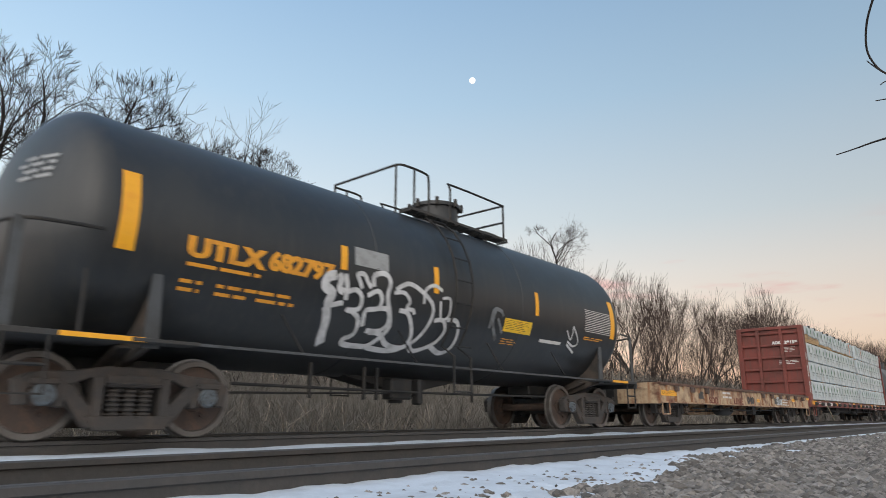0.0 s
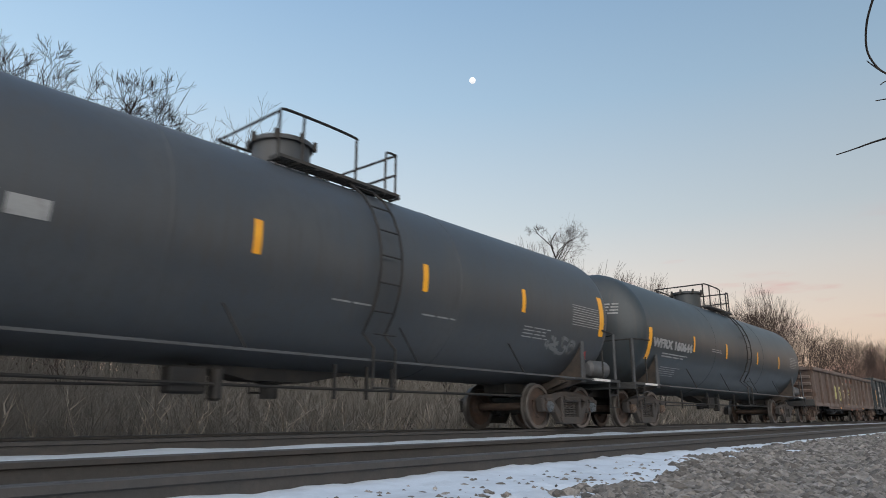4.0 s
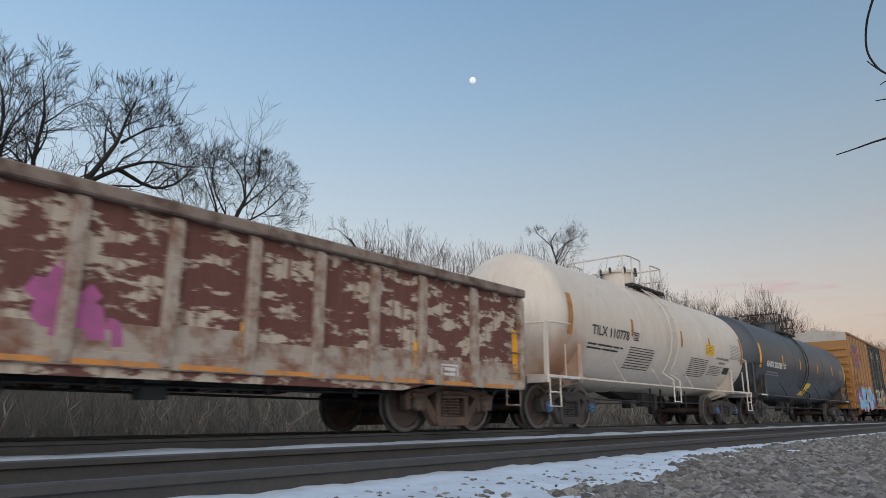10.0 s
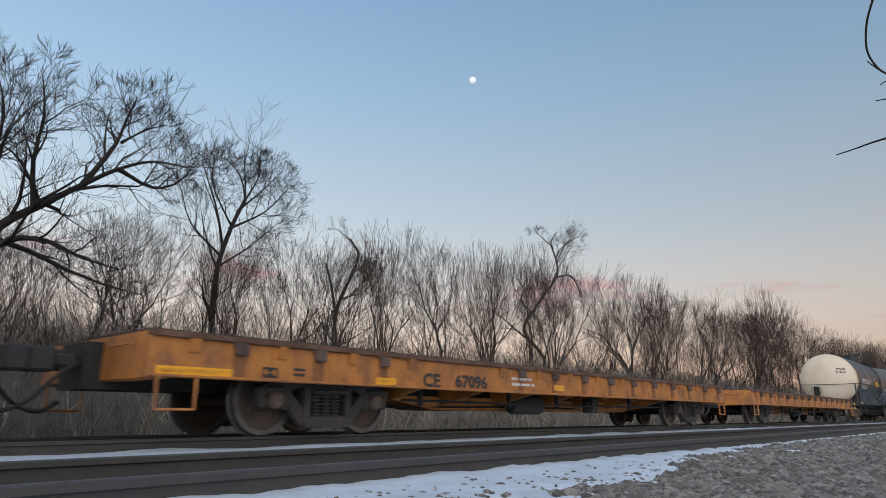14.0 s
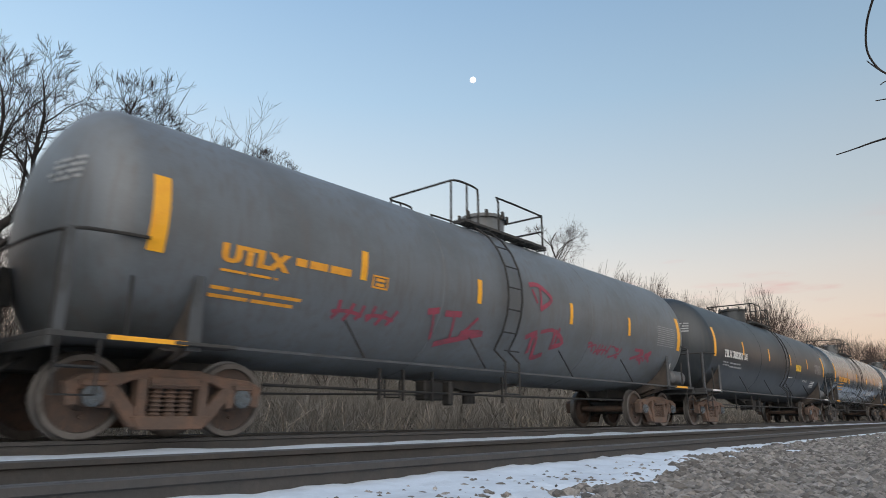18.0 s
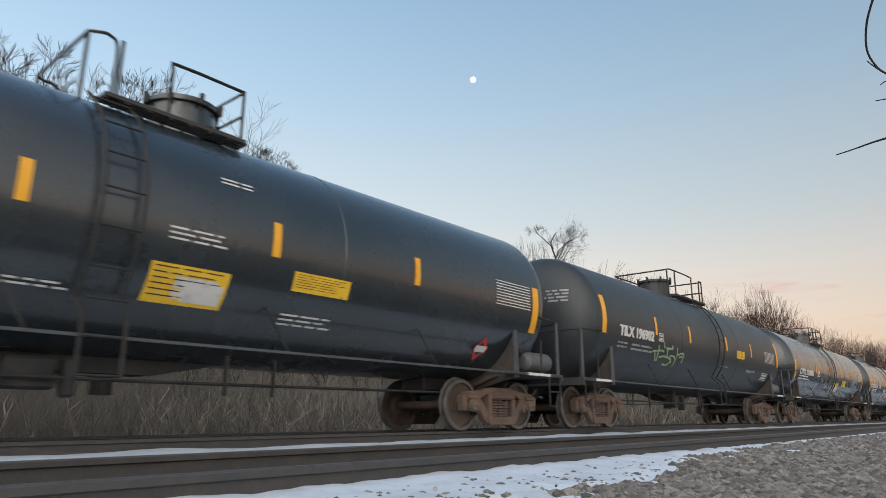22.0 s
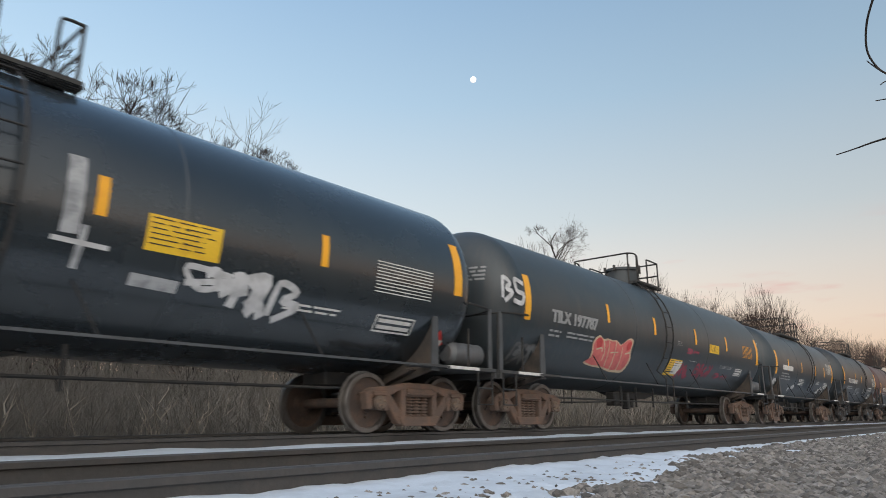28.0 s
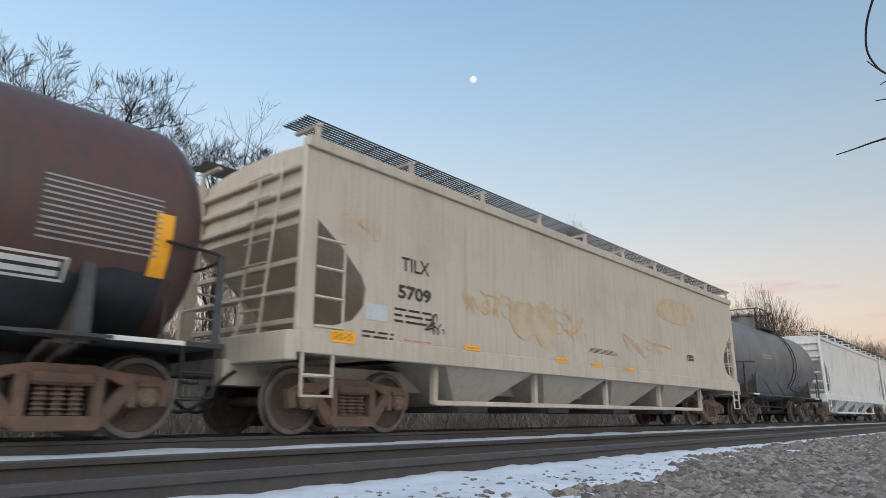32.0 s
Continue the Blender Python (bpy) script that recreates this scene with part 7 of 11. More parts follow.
# the moon
bm = bmesh.new()
bmesh.ops.create_uvsphere(bm, u_segments=32, v_segments=16, radius=8.9)
moon_mat = bpy.data.materials.new("moon_glow")
moon_mat.use_nodes = True
mb = moon_mat.node_tree.nodes["Principled BSDF"]
mb.inputs["Base Color"].default_value = (0.3, 0.3, 0.3, 1)
mn = moon_mat.node_tree.nodes.new("ShaderNodeTexNoise")
mn.inputs["Scale"].default_value = 0.09
mr_ = moon_mat.node_tree.nodes.new("ShaderNodeMapRange")
mr_.inputs["To Min"].default_value, mr_.inputs["To Max"].default_value = 0.75, 1.2
moon_mat.node_tree.links.new(mn.outputs["Fac"], mr_.inputs[0])
moon_mat.node_tree.links.new(mr_.outputs[0], mb.inputs["Emission Strength"])
mb.inputs["Emission Color"].default_value = (0.95, 0.97, 1, 1)
MATS["moon_glow"] = moon_mat
moon = part("moon", bm, "moon_glow", None, "small bright full moon in the clear dusk sky", smooth=True)
tagged(moon, category="moon")

# ---- the train, car by car
def lumber_pack(home, u0, u1, z0, z1, side, seed, logos=4, torn=0.0, guard=False):
    """A wrapped pack of boards: white printed sheeting with soft, uneven edges."""
    rng = random.Random(seed)
    pack = new("lumber_pack")
    tagged(pack, "white wrapped lumber pack with small green print, torn open" if torn else "white plastic-wrapped lumber pack with small green print", "lumber", group="wrapped lumber on the car")
    MOVERS.append((pack, home))
    y0, y1 = 0.1, 1.34
    bm = bmesh.new()
    box(bm, u0 + 0.02, u1 - 0.02, -y1, -y0, z0 + torn, z1)
    bmesh.ops.subdivide_edges(bm, edges=bm.edges[:], cuts=7, use_grid_fill=True)
    for v in bm.verts:
        p = Vector((v.co.x * 1.3 + seed * 3.1, v.co.y * 2, v.co.z * 1.7))
        v.co.y += (0.055 if guard else 0.022) * noise.noise(p) + (0.025 if guard else 0.01) * noise.noise(p * 3)
        v.co.x += 0.015 * noise.noise(p + Vector((5, 5, 5)))
        if v.co.z > z1 - 0.01:
            v.co.z += (0.07 if guard else 0.02) * noise.noise(p * 1.3 + Vector((9, 1, 4)))
        if torn and v.co.z < z0 + torn + 0.01:
            v.co.z += 0.12 * noise.noise((v.co.x * 0.9, seed, 0))
    bmesh.ops.bevel(bm, geom=[e for e in bm.edges if len(e.link_faces) == 2 and e.calc_face_angle(0) > 1.2], offset=0.02, segments=1, affect="EDGES")
    if side > 0:
        for v in bm.verts:
            v.co.y *= -1
        bmesh.ops.reverse_faces(bm, faces=bm.faces)
    part("wrap", bm, "wrap_white", pack, smooth=True)
    if torn:
        n = 5
        h = (torn + 0.1) / n
        for k in range(n):
            ya, yb = sorted((side * (y1 - 0.03), side * y0))
            part("board", boxes((u0 + 0.05, u1 - 0.05, ya, yb, z0 + k * h + 0.004, z0 + (k + 1) * h - 0.004), bev=0.004), "lumber", pack)
    for x in (u0 + 0.35, u1 - 0.35):
        ya, yb = sorted((side * (y1 - 0.05), side * y0))
        part("bearer", boxes((x - 0.05, x + 0.05, ya, yb, z0 - 0.035, z0 + 0.002)), "lumber", pack)
    if side < 0:
        sk2 = flat_skin(y1 + 0.022)
        step = (u1 - u0) / logos
        off = rng.uniform(0.05, 0.3)
        for k in range(logos):
            u = u0 + off + step * k + 0.18
            z = z0 + (z1 - z0) * 0.62
            if u + 0.2 > u1:
                continue
            bm = bmesh.new()
            crown = [(u + 0.095 * a, z + 0.05 + 0.14 * b) for a, b in ((0, 1.05), (0.55, 0.7), (0.95, 0.1), (0.9, -0.5), (0.3, -0.75), (0.28, -1.1), (-0.28, -1.1), (-0.3, -0.75), (-0.9, -0.5), (-0.95, 0.1), (-0.55, 0.7))]
            blob(bm, sk2, crown, 0.004)
            part("printed_tree", bm, "wrap_green", pack)
            bm = bmesh.new()
            w = min(0.42, u1 - u - 0.1)
            patch(bm, sk2, u + 0.04, u + 0.04 + w, z - 0.2, z - 0.135, 0.004, 1)
            part("printed_word", bm, "wrap_ink", pack)
            for dz, f in ((0.27, 0.7), (0.31, 0.95)):
                bm = bmesh.new()
                patch(bm, sk2, u + 0.04, u + 0.04 + w * f, z - dz, z - dz + 0.014, 0.004, 1)
                part("printed_line", bm, "wrap_ink", pack)
        for k in (0.33, 0.72):
            x = u0 + (u1 - u0) * k
            part("strap", boxes((x - 0.012, x + 0.012, -y1 - 0.03, -y1 + 0.02, z0 + torn, z1)), "wrap_white", pack)
        if guard:
            for k in (0.33, 0.72):
                x = u0 + (u1 - u0) * k
                part("corner_guard", boxes((x - 0.05, x + 0.05, -y1 - 0.045, -y1 + 0.08, z1 - 0.08, z1 + 0.035), bev=0.01), "band_black", pack)
    return pack


def front_skin(x):
    """The front end of a car, read from its far side to its near side."""
    def at(u, z, lift):
        return (x - lift, -u, z)
    return at



car, sk, hw, a, b = flat_car("weathered cream flat car with rust and faded lettering", 21.05, 35.27, 2.88, 2.8, "flat_cream", -0.95, 0.4, clear=(-4.7, 0.0), z0=0.6, z1=1.1, belly=0.32, pockets=27)
lettering(car, 'SOO', sk, -4.53, -3.75, 0.62, 0.21, 'letter_rust', heavy=0.02)
lettering(car, 'LINE', sk, -2.3, -1.35, 0.64, 0.2, 'letter_rust', heavy=0.011)
lettering(car, '040', sk, -0.91, -0.17, 0.68, 0.23, 'letter_black', heavy=0.02)
panel(car, sk, -3.03, -2.79, 0.82, 0.87, 'stripe_yellow')
panel(car, sk, 0.16, 0.49, 0.74, 0.84, 'stripe_yellow')
# recesses are not cut: their shade is painted as three dark patches
panel(car, sk, -5.34, -4.98, 0.75, 0.95, 'door_dark')
panel(car, sk, 2.35, 2.76, 0.7, 0.92, 'door_dark')
panel(car, sk, 2.83, 3.24, 0.7, 0.93, 'door_dark')
panel(car, sk, 4.82, 5.27, 0.84, 0.93, 'stripe_yellow')
panel(car, sk, 6.98, 7.74, 0.94, 1.02, 'stripe_yellow')
panel(car, sk, -7.95, -6.95, 0.78, 0.92, 'stripe_yellow')
panel(car, sk, 2.63, 3.36, 0.68, 0.97, 'wrap_white')
small_print(car, sk, 3.44, 4.38, 0.62, 0.9, 3, 'letter_white')
small_print(car, sk, -3.3, -2.36, 0.74, 0.99, 2, 'letter_white')
car, sk, hw, a, b = center_beam("dark red lumber car with tall end bulkheads", 38.07, 56.91, 2.8, 2.56)
lettering(car, 'AOK', sk, -8.26, -7.73, 0.75, 0.16, 'letter_white', heavy=0.02)
lettering(car, '29159', sk, -7.21, -6.55, 0.77, 0.15, 'letter_white', heavy=0.02)
panel(car, sk, -10.64, -9.85, 0.79, 0.95, 'stripe_yellow')
panel(car, sk, -5.8, -5.34, 0.79, 0.92, 'stripe_yellow')
panel(car, sk, -3.74, -3.19, 0.78, 0.9, 'stripe_yellow')
small_print(car, sk, -9.46, -8.83, 0.78, 0.94, 2, 'letter_white')
panel(car, sk, -1.22, -0.79, 0.83, 0.98, 'stripe_yellow')
panel(car, sk, 0.93, 1.43, 0.82, 0.94, 'stripe_yellow')
panel(car, sk, 4.53, 5.0, 0.82, 0.95, 'stripe_yellow')
panel(car, sk, 6.73, 7.21, 0.82, 0.92, 'stripe_yellow')
panel(car, sk, 10.2, 10.86, 0.83, 0.98, 'stripe_yellow')
small_print(car, sk, 3.28, 3.96, 0.78, 0.92, 3, 'letter_white')
small_print(car, sk, 2.31, 2.69, 0.8, 0.94, 2, 'letter_white')
inspection_box(car, sk, 5.66, 6.22, 0.65, 0.96, 'letter_white')
small_print(car, sk, -4.99, -4.66, 0.85, 0.93, 1, 'letter_white')
small_print(car, sk, -2.37, -1.78, 0.79, 0.95, 2, 'letter_white')
ek = front_skin(a)
lettering(car, "AOK", ek, 0.1, 0.5, 3.5, 0.13, "letter_white", heavy=0.012)
lettering(car, "29159", ek, 0.62, 1.18, 3.5, 0.13, "letter_white", heavy=0.012)
small_print(car, front_skin(a + 0.1), 0.55, 1.05, 3.1, 3.35, 4, "letter_white")
small_print(car, front_skin(a + 0.1), 0.3, 1.15, 2.55, 2.75, 3, "letter_white")
pk = flat_skin(1.42)
inspection_box(car, pk, a + 0.05, a + 0.27, 2.75, 3.05, "letter_white")
for z0 in (1.3, 2.0):
    for u in (a + 0.06, a + 0.18):
        panel(car, pk, u, u + 0.06, z0, z0 + 0.5, "letter_white")
LUMBER = 47.49
lumber_car = car
COLS = ((-9.9, -7.05), (-7.03, -4.22), (-4.2, -1.4), (-1.38, 1.6), (2.28, 5.07), (5.09, 7.76), (7.78, 10.86))
ROWS = (0.99, 1.86, 2.73, 3.6, 4.42)
for i, (u0, u1) in enumerate(COLS):
    for j in range(4):
        top = j == 3
        for side in (-1, 1):
            torn = {(0, 3): 0.32, (1, 3): 0.1, (2, 3): 0.05, (3, 3): 0.05}.get((i, j), 0.0) if side < 0 else 0.0
            lumber_pack(LUMBER, u0, u1, ROWS[j] + 0.03, ROWS[j + 1] - 0.022 - (0.04 if top and i > 4 else 0), side, i * 10 + j * 3 + 1, torn=torn, guard=top)

# the top chord and its gussets show between the two loads
part("top_chord", boxes((1.63, 2.25, -0.3, 0.3, 4.22, 4.36), bev=0.012), "beam_red", lumber_car)
for s in (-1, 1):
    part("chord_gusset", boxes((1.9, 1.96, min(s * 0.07, s * 0.26), max(s * 0.07, s * 0.26), 3.9, 4.21), bev=0.01), "beam_red", lumber_car)
part("loose_strap", tubes(smooth3([(-8.02, -1.47, 0.76), (-7.75, -1.49, 0.57), (-7.4, -1.5, 0.34), (-7.0, -1.5, 0.1)]), r=0.022, seg=5), "spray_moss", lumber_car, "loose green strap trailing from the sill")
panel(lumber_car, flat_skin(1.41), 3.63, 3.71, 3.78, 4.3, "spray_orange")
panel(lumber_car, flat_skin(1.41), 0.06, 0.15, 3.62, 4.28, "spray_orange")
stripe_key = "stripe_yellow"
car, sk, hw, a, b = gondola("rusty brown gondola car with faded graffiti outlines", 95.01, 108.8, 2.43, 2.18, "gon_brown", "gon_brown_post", "gon_brown_post", posts=14, z1=2.29)
stripe_key = "stripe_yellow"
panel(car, sk, -0.27, 0.27, 0.74, 0.9, 'stripe_yellow')
panel(car, sk, 1.72, 2.25, 0.77, 0.9, 'stripe_yellow')
panel(car, sk, 3.73, 4.24, 0.68, 0.78, 'stripe_yellow')
panel(car, sk, 0.59, 0.89, 0.57, 0.67, 'letter_rust')
panel(car, sk, 2.07, 2.38, 0.59, 0.7, 'letter_rust')
inspection_box(car, sk, 3.72, 4.24, 0.8, 1.09, 'letter_white')
stroke(car, sk, ((-0.08, 1.73), (-0.06, 1.92), (0.10, 2.07), (0.28, 2.06)), 0.13, 'spray_brick', 0.02)
stroke(car, sk, ((-0.05, 1.80), (0.04, 1.96), (0.24, 2.03)), 0.09, 'spray_brick', 0.02)
stroke(car, sk, ((0.90, 1.75), (0.94, 1.99), (1.12, 2.09), (1.30, 2.00)), 0.12, 'spray_brick', 0.02)
stroke(car, sk, ((0.94, 1.75), (1.11, 1.65), (1.24, 1.75)), 0.1, 'spray_brick', 0.02)
stroke(car, sk, ((0.85, 1.39), (0.97, 1.25)), 0.08, 'spray_brick', 0.02)
stroke(car, sk, ((-0.27, 1.59), (-0.15, 1.60), (-0.03, 1.37), (0.13, 1.27), (0.32, 1.20), (0.45, 1.25)), 0.07, 'spray_dust', 0.026)
stroke(car, sk, ((-0.13, 1.62), (-0.06, 1.90), (0.11, 1.95), (0.23, 1.76), (0.17, 1.49), (0.19, 1.31)), 0.07, 'spray_dust', 0.026)
stroke(car, sk, ((0.33, 1.95), (0.52, 1.84), (0.52, 1.64), (0.38, 1.51), (0.23, 1.64), (0.24, 1.86)), 0.06, 'spray_dust', 0.026)
stroke(car, sk, ((0.66, 1.96), (0.83, 1.81), (0.80, 1.58), (0.64, 1.61), (0.58, 1.82)), 0.06, 'spray_dust', 0.026)
stroke(car, sk, ((0.52, 1.26), (0.64, 1.24), (0.81, 1.53), (0.88, 1.82)), 0.07, 'spray_dust', 0.026)
stroke(car, sk, ((0.92, 1.20), (1.16, 1.22), (1.16, 1.43), (1.28, 1.65), (1.34, 1.95), (1.49, 1.93), (1.45, 1.65)), 0.06, 'spray_dust', 0.026)
stroke(car, sk, ((1.54, 1.94), (1.62, 1.76), (1.62, 1.43), (1.56, 1.16), (1.33, 1.13), (1.23, 1.33)), 0.06, 'spray_dust', 0.026)
stroke(car, sk, ((1.73, 1.97), (1.91, 1.60), (2.11, 1.60), (1.92, 1.19), (1.80, 1.10)), 0.06, 'spray_dust', 0.026)
stroke(car, sk, ((0.30, 1.37), (0.57, 1.40), (0.78, 1.53)), 0.05, 'spray_dust', 0.026)
stroke(car, sk, ((0.25, 1.57), (0.50, 1.63)), 0.06, 'spray_yellow', 0.03)
stroke(car, sk, ((0.29, 1.39), (0.48, 1.41)), 0.06, 'spray_yellow', 0.03)
stroke(car, sk, ((0.60, 1.60), (0.71, 1.54)), 0.06, 'spray_yellow', 0.03)
tag_spray(car, sk, -3.01, -1.58, 1.01, 1.75, 53, 'spray_yellow', 3, 0.12)
tag_spray(car, sk, -1.28, -0.66, 1.17, 1.99, 54, 'spray_cream', 1, 0.08)
panel(car, sk, -0.54, -0.31, 0.84, 1.23, 'spray_cream')
small_print(car, sk, 4.84, 5.28, 0.89, 1.07, 2, 'letter_white')
panel(car, sk, -2.06, -1.82, 0.65, 0.74, 'stripe_yellow')
car, sk, hw, a, b = gondola("dark navy gondola car with white lettering, yellow stripes", 110.98, 125.66, 2.18, 2.22, "gon_navy", "gon_navy", "gon_navy", posts=15, z0=0.5, z1=2.5)
lettering(car, 'UCRY', sk, -6.27, -5.36, 1.86, 0.26, 'letter_white', heavy=0.035)
lettering(car, '526449', sk, -6.39, -5.27, 1.44, 0.23, 'letter_white', heavy=0.03)
small_print(car, sk, -6.29, -5.68, 1.23, 1.32, 1, 'letter_white')
small_print(car, sk, -6.39, -5.94, 0.84, 1.07, 2, 'letter_white')
small_print(car, sk, -5.77, -5.32, 0.84, 1.08, 2, 'letter_white')
inspection_box(car, sk, -4.83, -4.51, 1.66, 1.89, 'letter_white')
small_print(car, sk, -4.95, -4.37, 1.21, 1.44, 3, 'letter_grey')
stripe(car, sk, -7.11, 1.0, 1.89, 0.2, stripe_key)
stripe(car, sk, -3.34, 0.96, 1.39, 0.12, stripe_key)
stripe(car, sk, -1.11, 0.95, 1.4, 0.12, stripe_key)
stripe(car, sk, 1.83, 0.98, 1.41, 0.12, stripe_key)
stripe(car, sk, 4.01, 0.97, 1.4, 0.12, stripe_key)
stripe(car, sk, 6.92, 1.01, 1.88, 0.2, stripe_key)
small_print(car, sk, -7.91, -6.97, 0.79, 0.86, 1, 'letter_white')
small_print(car, sk, -7.06, -6.72, 1.02, 1.11, 1, 'letter_white')
small_print(car, sk, 5.62, 5.82, 1.25, 1.62, 4, 'letter_white')
small_print(car, sk, 5.92, 6.15, 1.27, 1.6, 4, 'letter_white')
small_print(car, sk, 6.73, 7.64, 0.8, 0.86, 1, 'letter_white')
small_print(car, sk, 6.46, 6.81, 1.0, 1.09, 2, 'letter_white')
panel(car, sk, 4.26, 4.6, 0.76, 0.84, 'letter_white')
panel(car, sk, 5.14, 5.41, 0.78, 0.83, 'letter_grey')
small_print(car, sk, -2.31, -1.89, 1.21, 1.53, 3, 'letter_rust')
small_print(car, sk, -0.32, 0.11, 0.96, 1.85, 4, 'letter_grey')
car, sk, hw, a, b = gondola("weathered beige gondola car covered in faded graffiti", 127.88, 142.42, 2.22, 2.16, "gon_beige", "gon_post", "gon_rail", posts=15, z1=2.43)
stripe(car, sk, -7.83, 0.9, 1.76, 0.2, stripe_key)
panel(car, sk, -1.46, -1.22, 0.71, 1.11, 'stripe_yellow')
panel(car, sk, 1.97, 2.11, 0.71, 1.13, 'stripe_yellow')
inspection_box(car, sk, 5.48, 6.03, 0.78, 1.07, 'letter_white')
filled(car, sk, ((-6.08, 1.95), (-5.74, 2.03), (-5.24, 1.94), (-5.15, 1.56), (-5.45, 1.47), (-6.01, 1.48)), 'spray_haze', 0.008, True)
filled(car, sk, ((-5.47, 1.94), (-5.27, 1.96), (-5.24, 1.72), (-5.44, 1.73)), 'gon_brown', 0.012, True)
filled(car, sk, ((-5.46, 1.10), (-5.47, 0.93), (-5.52, 0.80), (-5.62, 0.72), (-5.73, 0.71), (-5.84, 0.78), (-5.93, 0.90), (-5.97, 1.05), (-5.97, 1.21), (-5.92, 1.34), (-5.83, 1.43), (-5.72, 1.44), (-5.60, 1.39), (-5.51, 1.26)), 'spray_haze', 0.012)
stroke(car, sk, ((-5.46, 1.10), (-5.47, 0.93), (-5.52, 0.80), (-5.62, 0.72), (-5.73, 0.71), (-5.84, 0.78), (-5.93, 0.90), (-5.97, 1.05), (-5.97, 1.21), (-5.92, 1.34), (-5.83, 1.43), (-5.72, 1.44), (-5.60, 1.39), (-5.51, 1.26)), 0.05, 'spray_black', 0.016, True)
stroke(car, sk, ((-5.66, 1.24), (-5.67, 1.14), (-5.71, 1.10), (-5.76, 1.13), (-5.79, 1.22), (-5.78, 1.32), (-5.75, 1.36), (-5.70, 1.33)), 0.06, 'spray_black', 0.02, True)
stroke(car, sk, ((-5.86, 1.05), (-5.72, 1.00), (-5.57, 1.09)), 0.06, 'spray_black', 0.02)
filled(car, sk, ((-4.60, 1.17), (-4.63, 0.98), (-4.73, 0.82), (-4.89, 0.74), (-5.07, 0.73), (-5.23, 0.79), (-5.35, 0.92), (-5.41, 1.08), (-5.40, 1.26), (-5.31, 1.41), (-5.17, 1.51), (-4.99, 1.54), (-4.81, 1.48), (-4.67, 1.35)), 'spray_cream', 0.012)
stroke(car, sk, ((-4.60, 1.17), (-4.63, 0.98), (-4.73, 0.82), (-4.89, 0.74), (-5.07, 0.73), (-5.23, 0.79), (-5.35, 0.92), (-5.41, 1.08), (-5.40, 1.26), (-5.31, 1.41), (-5.17, 1.51), (-4.99, 1.54), (-4.81, 1.48), (-4.67, 1.35)), 0.04, 'spray_black', 0.016, True)
filled(car, sk, ((-4.95, 1.18), (-4.95, 1.06), (-4.97, 0.98), (-5.01, 0.98), (-5.04, 1.05), (-5.07, 1.17), (-5.07, 1.28), (-5.05, 1.36), (-5.01, 1.36), (-4.98, 1.30)), 'letter_rust', 0.018)
filled(car, sk, ((-4.72, 1.86), (-4.64, 2.00), (-4.47, 1.99), (-4.48, 1.77), (-4.22, 1.66), (-4.48, 1.59), (-4.53, 1.30), (-4.32, 0.81), (-4.67, 0.77), (-4.60, 1.19), (-4.66, 1.54), (-4.93, 1.67), (-4.73, 1.73)), 'spray_black', 0.012, True)
filled(car, sk, ((-2.89, 1.49), (-2.60, 1.49), (-2.83, 1.08), (-2.92, 0.84), (-3.50, 0.72), (-3.93, 0.78), (-3.90, 1.05), (-3.34, 1.09), (-3.17, 1.40)), 'spray_haze', 0.008, True)
filled(car, sk, ((-3.31, 1.44), (-2.90, 1.52), (-2.97, 1.07), (-3.22, 0.82), (-3.57, 0.72), (-3.37, 1.04)), 'spray_black', 0.012, True)
filled(car, sk, ((-2.60, 1.52), (-2.21, 1.60), (-2.06, 1.14), (-2.09, 0.88), (-2.40, 0.72), (-2.66, 0.74), (-2.85, 0.84), (-2.95, 0.75), (-2.80, 1.20)), 'spray_black', 0.012, True)
filled(car, sk, ((-2.84, 0.76), (-2.65, 1.15), (-2.38, 0.74)), 'spray_ice', 0.016, True)
filled(car, sk, ((-2.41, 1.51), (-2.21, 1.57), (-2.19, 1.19), (-2.33, 1.24)), 'spray_ice', 0.016, True)
filled(car, sk, ((-1.11, 1.42), (-1.15, 1.20), (-1.27, 1.02), (-1.44, 0.92), (-1.63, 0.91), (-1.80, 0.99), (-1.92, 1.14), (-1.97, 1.33), (-1.94, 1.54), (-1.84, 1.72), (-1.67, 1.83), (-1.48, 1.86), (-1.30, 1.78), (-1.16, 1.63)), 'spray_haze', 0.018)
stroke(car, sk, ((-1.13, 1.41), (-1.17, 1.21), (-1.28, 1.04), (-1.45, 0.94), (-1.63, 0.93), (-1.79, 1.01), (-1.91, 1.15), (-1.96, 1.34), (-1.93, 1.53), (-1.83, 1.70), (-1.67, 1.81), (-1.48, 1.83), (-1.31, 1.76), (-1.18, 1.61)), 0.05, 'spray_dusk', 0.022, True)
stroke(car, sk, ((-1.70, 1.59), (-1.68, 1.13)), 0.09, 'spray_black', 0.026)
stroke(car, sk, ((-1.68, 1.58), (-1.43, 1.61)), 0.07, 'spray_black', 0.026)
stroke(car, sk, ((-1.67, 1.38), (-1.46, 1.40)), 0.06, 'spray_black', 0.026)
stroke(car, sk, ((-1.66, 1.15), (-1.41, 1.17)), 0.07, 'spray_black', 0.026)
filled(car, sk, ((-1.10, 1.62), (-0.44, 1.73), (-0.21, 1.28), (-0.42, 0.76), (-0.93, 0.71), (-1.08, 1.01)), 'spray_black', 0.012, True)
filled(car, sk, ((-0.61, 1.18), (-0.64, 1.07), (-0.73, 1.00), (-0.84, 0.99), (-0.93, 1.05), (-0.97, 1.15), (-0.94, 1.26), (-0.85, 1.33), (-0.74, 1.34), (-0.64, 1.28)), 'spray_ice', 0.018)
